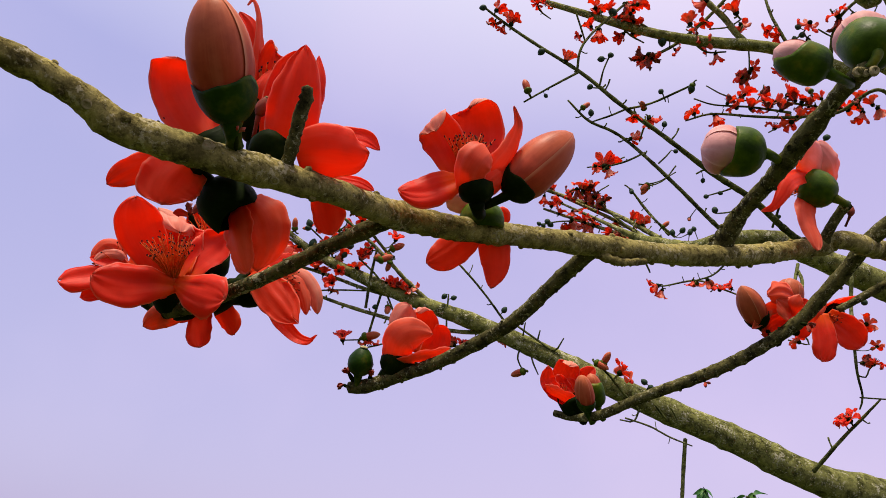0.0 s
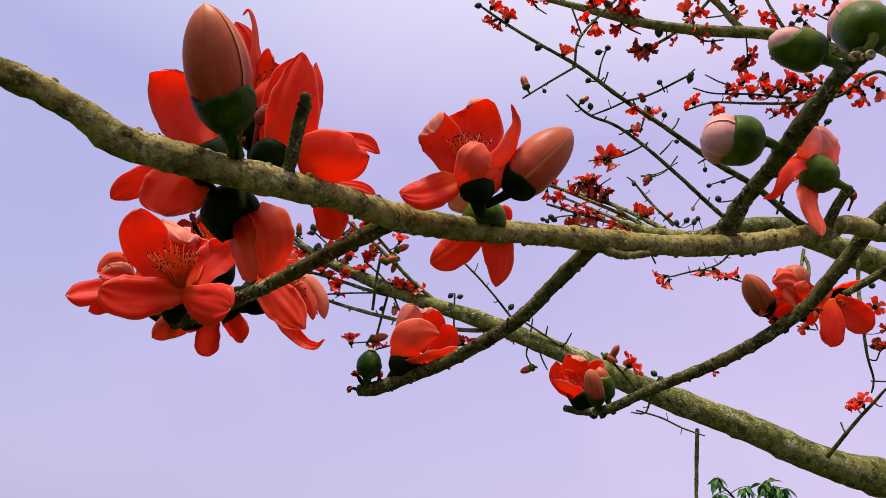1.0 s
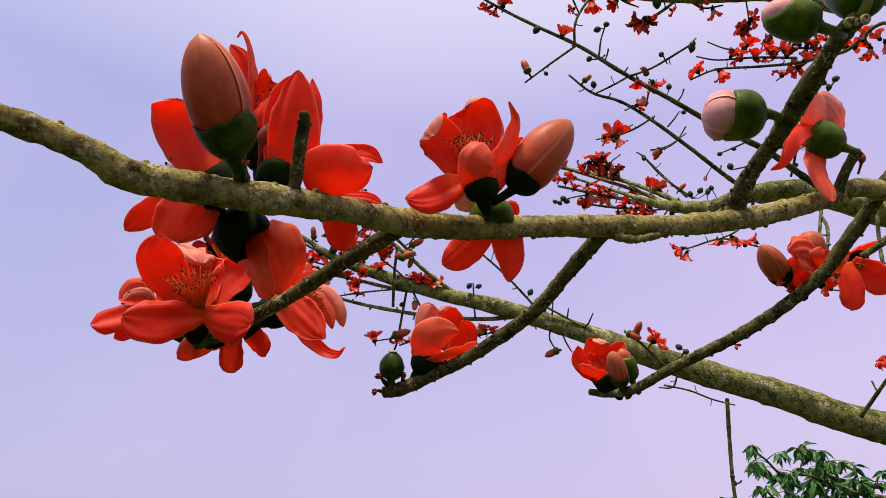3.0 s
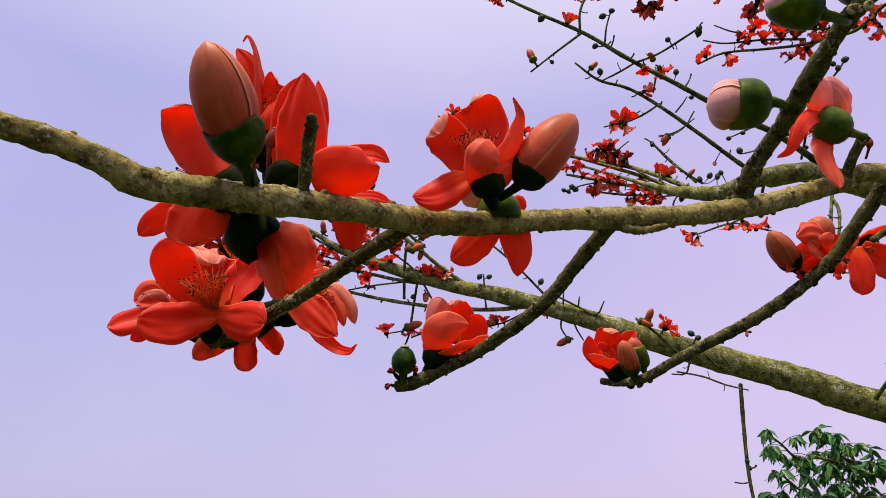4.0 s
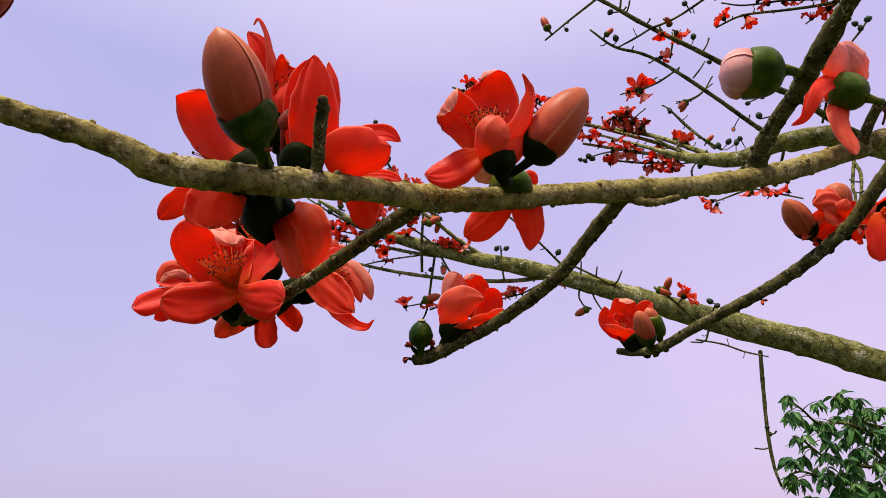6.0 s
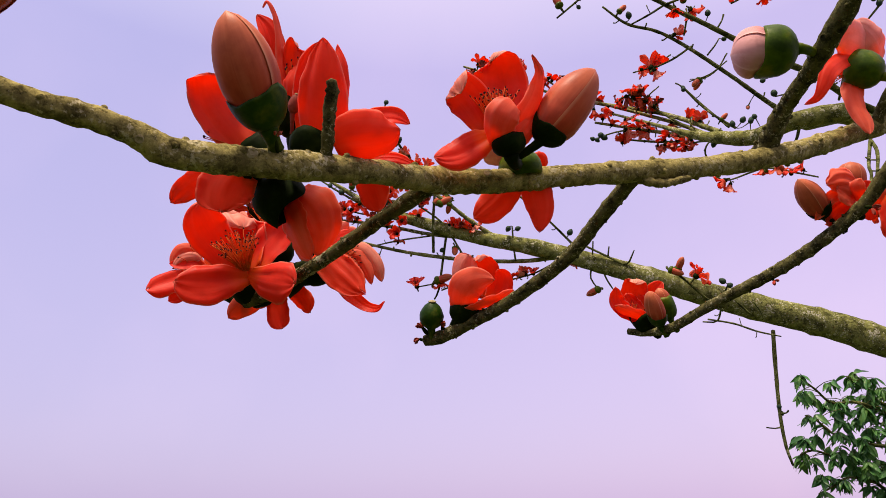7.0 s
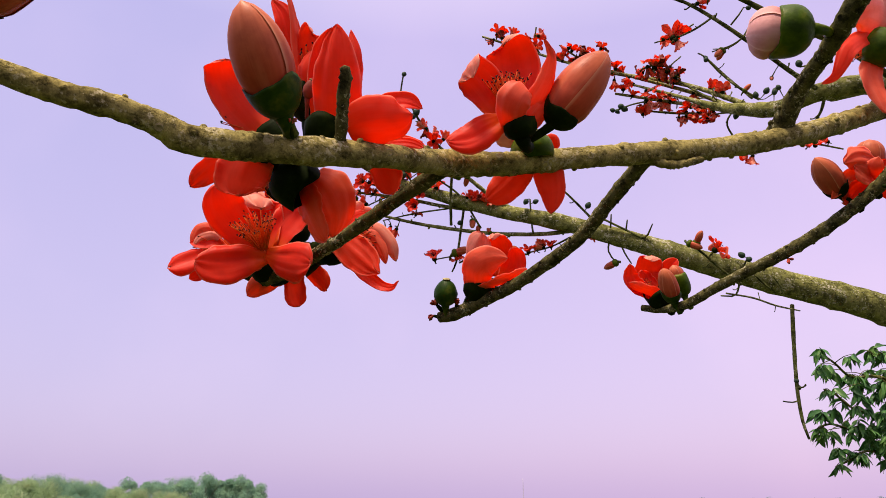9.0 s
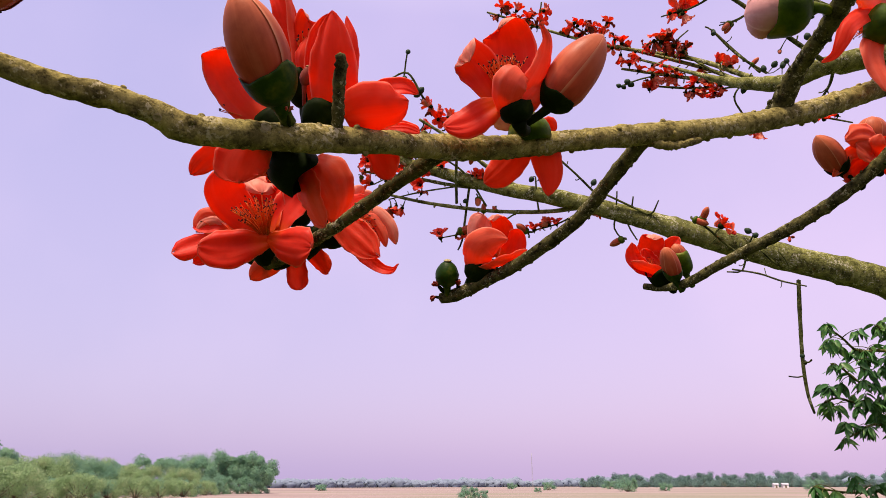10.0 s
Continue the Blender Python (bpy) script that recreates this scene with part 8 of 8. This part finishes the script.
leafy_limb([(4.7, 6.05, 2.75, 0.04)] + [(3.339, 5.67, 2.844, 0.016), (2.906, 5.507, 2.944, 0.013), (2.694, 5.49, 2.945, 0.01), (2.548, 5.402, 3.033, 0.008), (2.396, 5.313, 3.12, 0.006)], 16, 0.20, 0.57)
leafy_limb([(4.75, 6.05, 2.6, 0.04)] + [(3.236, 5.641, 2.628, 0.016), (2.898, 5.602, 2.662, 0.013), (2.665, 5.517, 2.721, 0.009), (2.52, 5.428, 2.81, 0.008), (2.438, 5.411, 2.842, 0.006)], 19, 0.21, 0.57)
leafy_limb([(4.8, 6.05, 2.4, 0.04)] + [(3.272, 5.712, 2.427, 0.016), (2.935, 5.657, 2.508, 0.013), (2.66, 5.569, 2.565, 0.009), (2.472, 5.495, 2.6, 0.008), (2.371, 5.501, 2.556, 0.006)], 19, 0.20, 0.57)
leafy_limb([(4.8, 6.05, 2.3, 0.04)] + [(3.269, 5.752, 2.305, 0.016), (2.974, 5.701, 2.387, 0.013), (2.761, 5.627, 2.416, 0.009), (2.611, 5.591, 2.35, 0.008), (2.505, 5.598, 2.302, 0.006)], 14, 0.15, 0.62)
leafy_limb([(4.7, 6.05, 2.85, 0.04)] + [(3.309, 5.728, 2.941, 0.016), (3.093, 5.668, 3.067, 0.013), (2.925, 5.546, 3.112, 0.01), (2.865, 5.527, 3.153, 0.006)], 16, 0.22, 0.57)
leafy_limb([(4.9, 6.08, 1.9, 0.04)] + [(3.259, 5.861, 1.983, 0.016), (2.876, 5.84, 1.951, 0.013), (2.557, 5.772, 1.936, 0.009), (2.287, 5.69, 1.977, 0.006)], 16, 0.16, 0.62)
leafy_limb([(4.9, 6.08, 1.8, 0.04)] + [(3.167, 5.935, 1.741, 0.016), (2.826, 5.92, 1.701, 0.013), (2.488, 5.791, 1.727, 0.009)], 14, 0.22, 0.52)
leafy_limb([(4.75, 6.05, 2.6, 0.03)] + [(3.444, 5.912, 2.702, 0.013), (3.225, 5.851, 2.83, 0.01), (2.956, 5.727, 2.859, 0.007)], 19, 0.25, 0.42)
leafy_limb([(4.75, 6.05, 2.5, 0.03)] + [(3.435, 6.012, 2.406, 0.013), (3.215, 5.965, 2.491, 0.01), (2.945, 5.845, 2.504, 0.007)], 14, 0.25, 0.42)

v, f, u = joined(rest)
tagged(part("foliage", [Vector(q) + Vector(LEAFY.location) for q in v], f, LEAF, LEAFY), "", "", "", "stuff")


# ---- scars and knots on the near bough ----
def scar(at, radius, lean, mat=SCAR):
    """An oval leaf scar: a raised rim round a shallow dish, facing the way it leans."""
    n = Vector(lean).normalized()
    a = n.orthogonal().normalized()
    b = n.cross(a)
    verts, faces, k = [], [], 14
    prof = ((1.4, -0.25), (1.05, 0.10), (0.84, 0.13), (0.66, 0.02), (0.2, 0.05))
    for w, h in prof:
        for j in range(k):
            t = 2 * math.pi * j / k
            wob = 1 + 0.10 * noise.noise(Vector((math.cos(t), math.sin(t), w * 3 + at[0] * 50)))
            verts.append(Vector(at) + (a * math.cos(t) + b * math.sin(t) * 0.85) * radius * w * wob + n * radius * h)
    for i in range(len(prof) - 1):
        for j in range(k):
            m = (j + 1) % k
            faces.append((i * k + j, i * k + m, (i + 1) * k + m, (i + 1) * k + j))
    faces.append(tuple((len(prof) - 1) * k + j for j in range(k)))
    part("leaf_scar", verts, faces, mat, TREE)


# cut ends at the tip of the upper shoot
for end, wide in (((0.2910, 0.4190, 2.3879), 0.0033), ((0.3024, 0.4161, 2.3884), 0.0034), ((0.2980, 0.4195, 2.3885), 0.0024)):
    stem("knot", [(0.3032, 0.4255, 2.3973, 0.0042), (*(Vector(end) - Vector(TO_EYE) * 0.0012), wide)], BARK_TWIG, TREE, "", 0.002, 10, 0.15)
    scar(end, wide, TO_EYE)


def scars_along(points, places, size, mat=SCAR):
    """Scars on a bough: (share of its length, turn about it from the side of the walk)."""
    line = spline(points, 0.004)
    tan = frames_along(line)[0]
    for share, turn in places:
        i = int(share * (len(line) - 1))
        t = Vector(tan[i])
        d = Vector(TO_EYE)
        d = (d - t * d.dot(t)).normalized()
        d = (d * math.cos(turn) + t.cross(d) * math.sin(turn)).normalized()
        scar(Vector(line[i, :3]) + d * line[i, 3] * 1.0, line[i, 3] * size * rng.uniform(0.8, 1.2), d, mat)


scars_along(BOUGH[:-4], [(0.12, 0.2), (0.19, -0.5), (0.235, 0.6), (0.28, -0.2), (0.315, 0.5), (0.36, 0.1), (0.40, -0.6), (0.45, 0.45), (0.5, 0.0), (0.54, -0.5), (0.59, 0.3), (0.63, 0.8), (0.68, 0.0), (0.74, 0.5), (0.8, -0.4), (0.86, 0.2), (0.92, 0.6)], 0.30)
for shoot, turn in ((SHOOT_LOW, 0.3), (SHOOT_MIDDLE, -0.5), (SHOOT_LONG, 0.2), (SHOOT_HIGH, 0.7)):
    scars_along(shoot, [(0.1 + 0.115 * k, turn + 2.1 * math.sin(2.4 * k + turn)) for k in range(8)], 0.34, BARK_TWIG)


def knots_along(points, places, size, mat):
    """Low warts and bud stubs on a bough: (share of its length, turn about it, height against width)."""
    line = spline(points, 0.004)
    tan = frames_along(line)[0]
    for share, turn, tall in places:
        i = int(share * (len(line) - 1))
        t = Vector(tan[i])
        d = Vector(TO_EYE)
        d = (d - t * d.dot(t)).normalized()
        d = (d * math.cos(turn) + t.cross(d) * math.sin(turn)).normalized()
        r = line[i, 3]
        w = r * size
        c = Vector(line[i, :3]) + d * r * 0.7
        lean = (d + t * rng.uniform(-0.5, 0.5)).normalized()
        stub = [(*c, w), (*(c + lean * (r * 0.3 + w * tall * 0.5)), w * 0.85), (*(c + lean * (r * 0.3 + w * tall)), w * 0.45)]
        v, f, u = sweep(stub, w * 0.35, 9, 0.25, 1.0)
        part("knot", v, f, mat, TREE, "", u)


wr = random.Random(17)
knots_along(BOUGH[:-4], [(0.04 + 0.94 * k / 40 + wr.uniform(-0.01, 0.01), wr.choice((1.5, -1.5, 1.2, -1.3, 0.4, -0.5)) + wr.uniform(-0.3, 0.3), wr.uniform(0.25, 0.9)) for k in range(40)], 0.30, BARK_NEAR)
for shoot in (SHOOT_LOW, SHOOT_MIDDLE, SHOOT_LONG, SHOOT_HIGH):
    knots_along(shoot, [(0.06 + 0.9 * k / 13 + wr.uniform(-0.02, 0.02), wr.choice((1.5, -1.5, 0.9, -0.9)) + wr.uniform(-0.4, 0.4), wr.uniform(0.4, 1.2)) for k in range(13)], 0.27, BARK_TWIG)
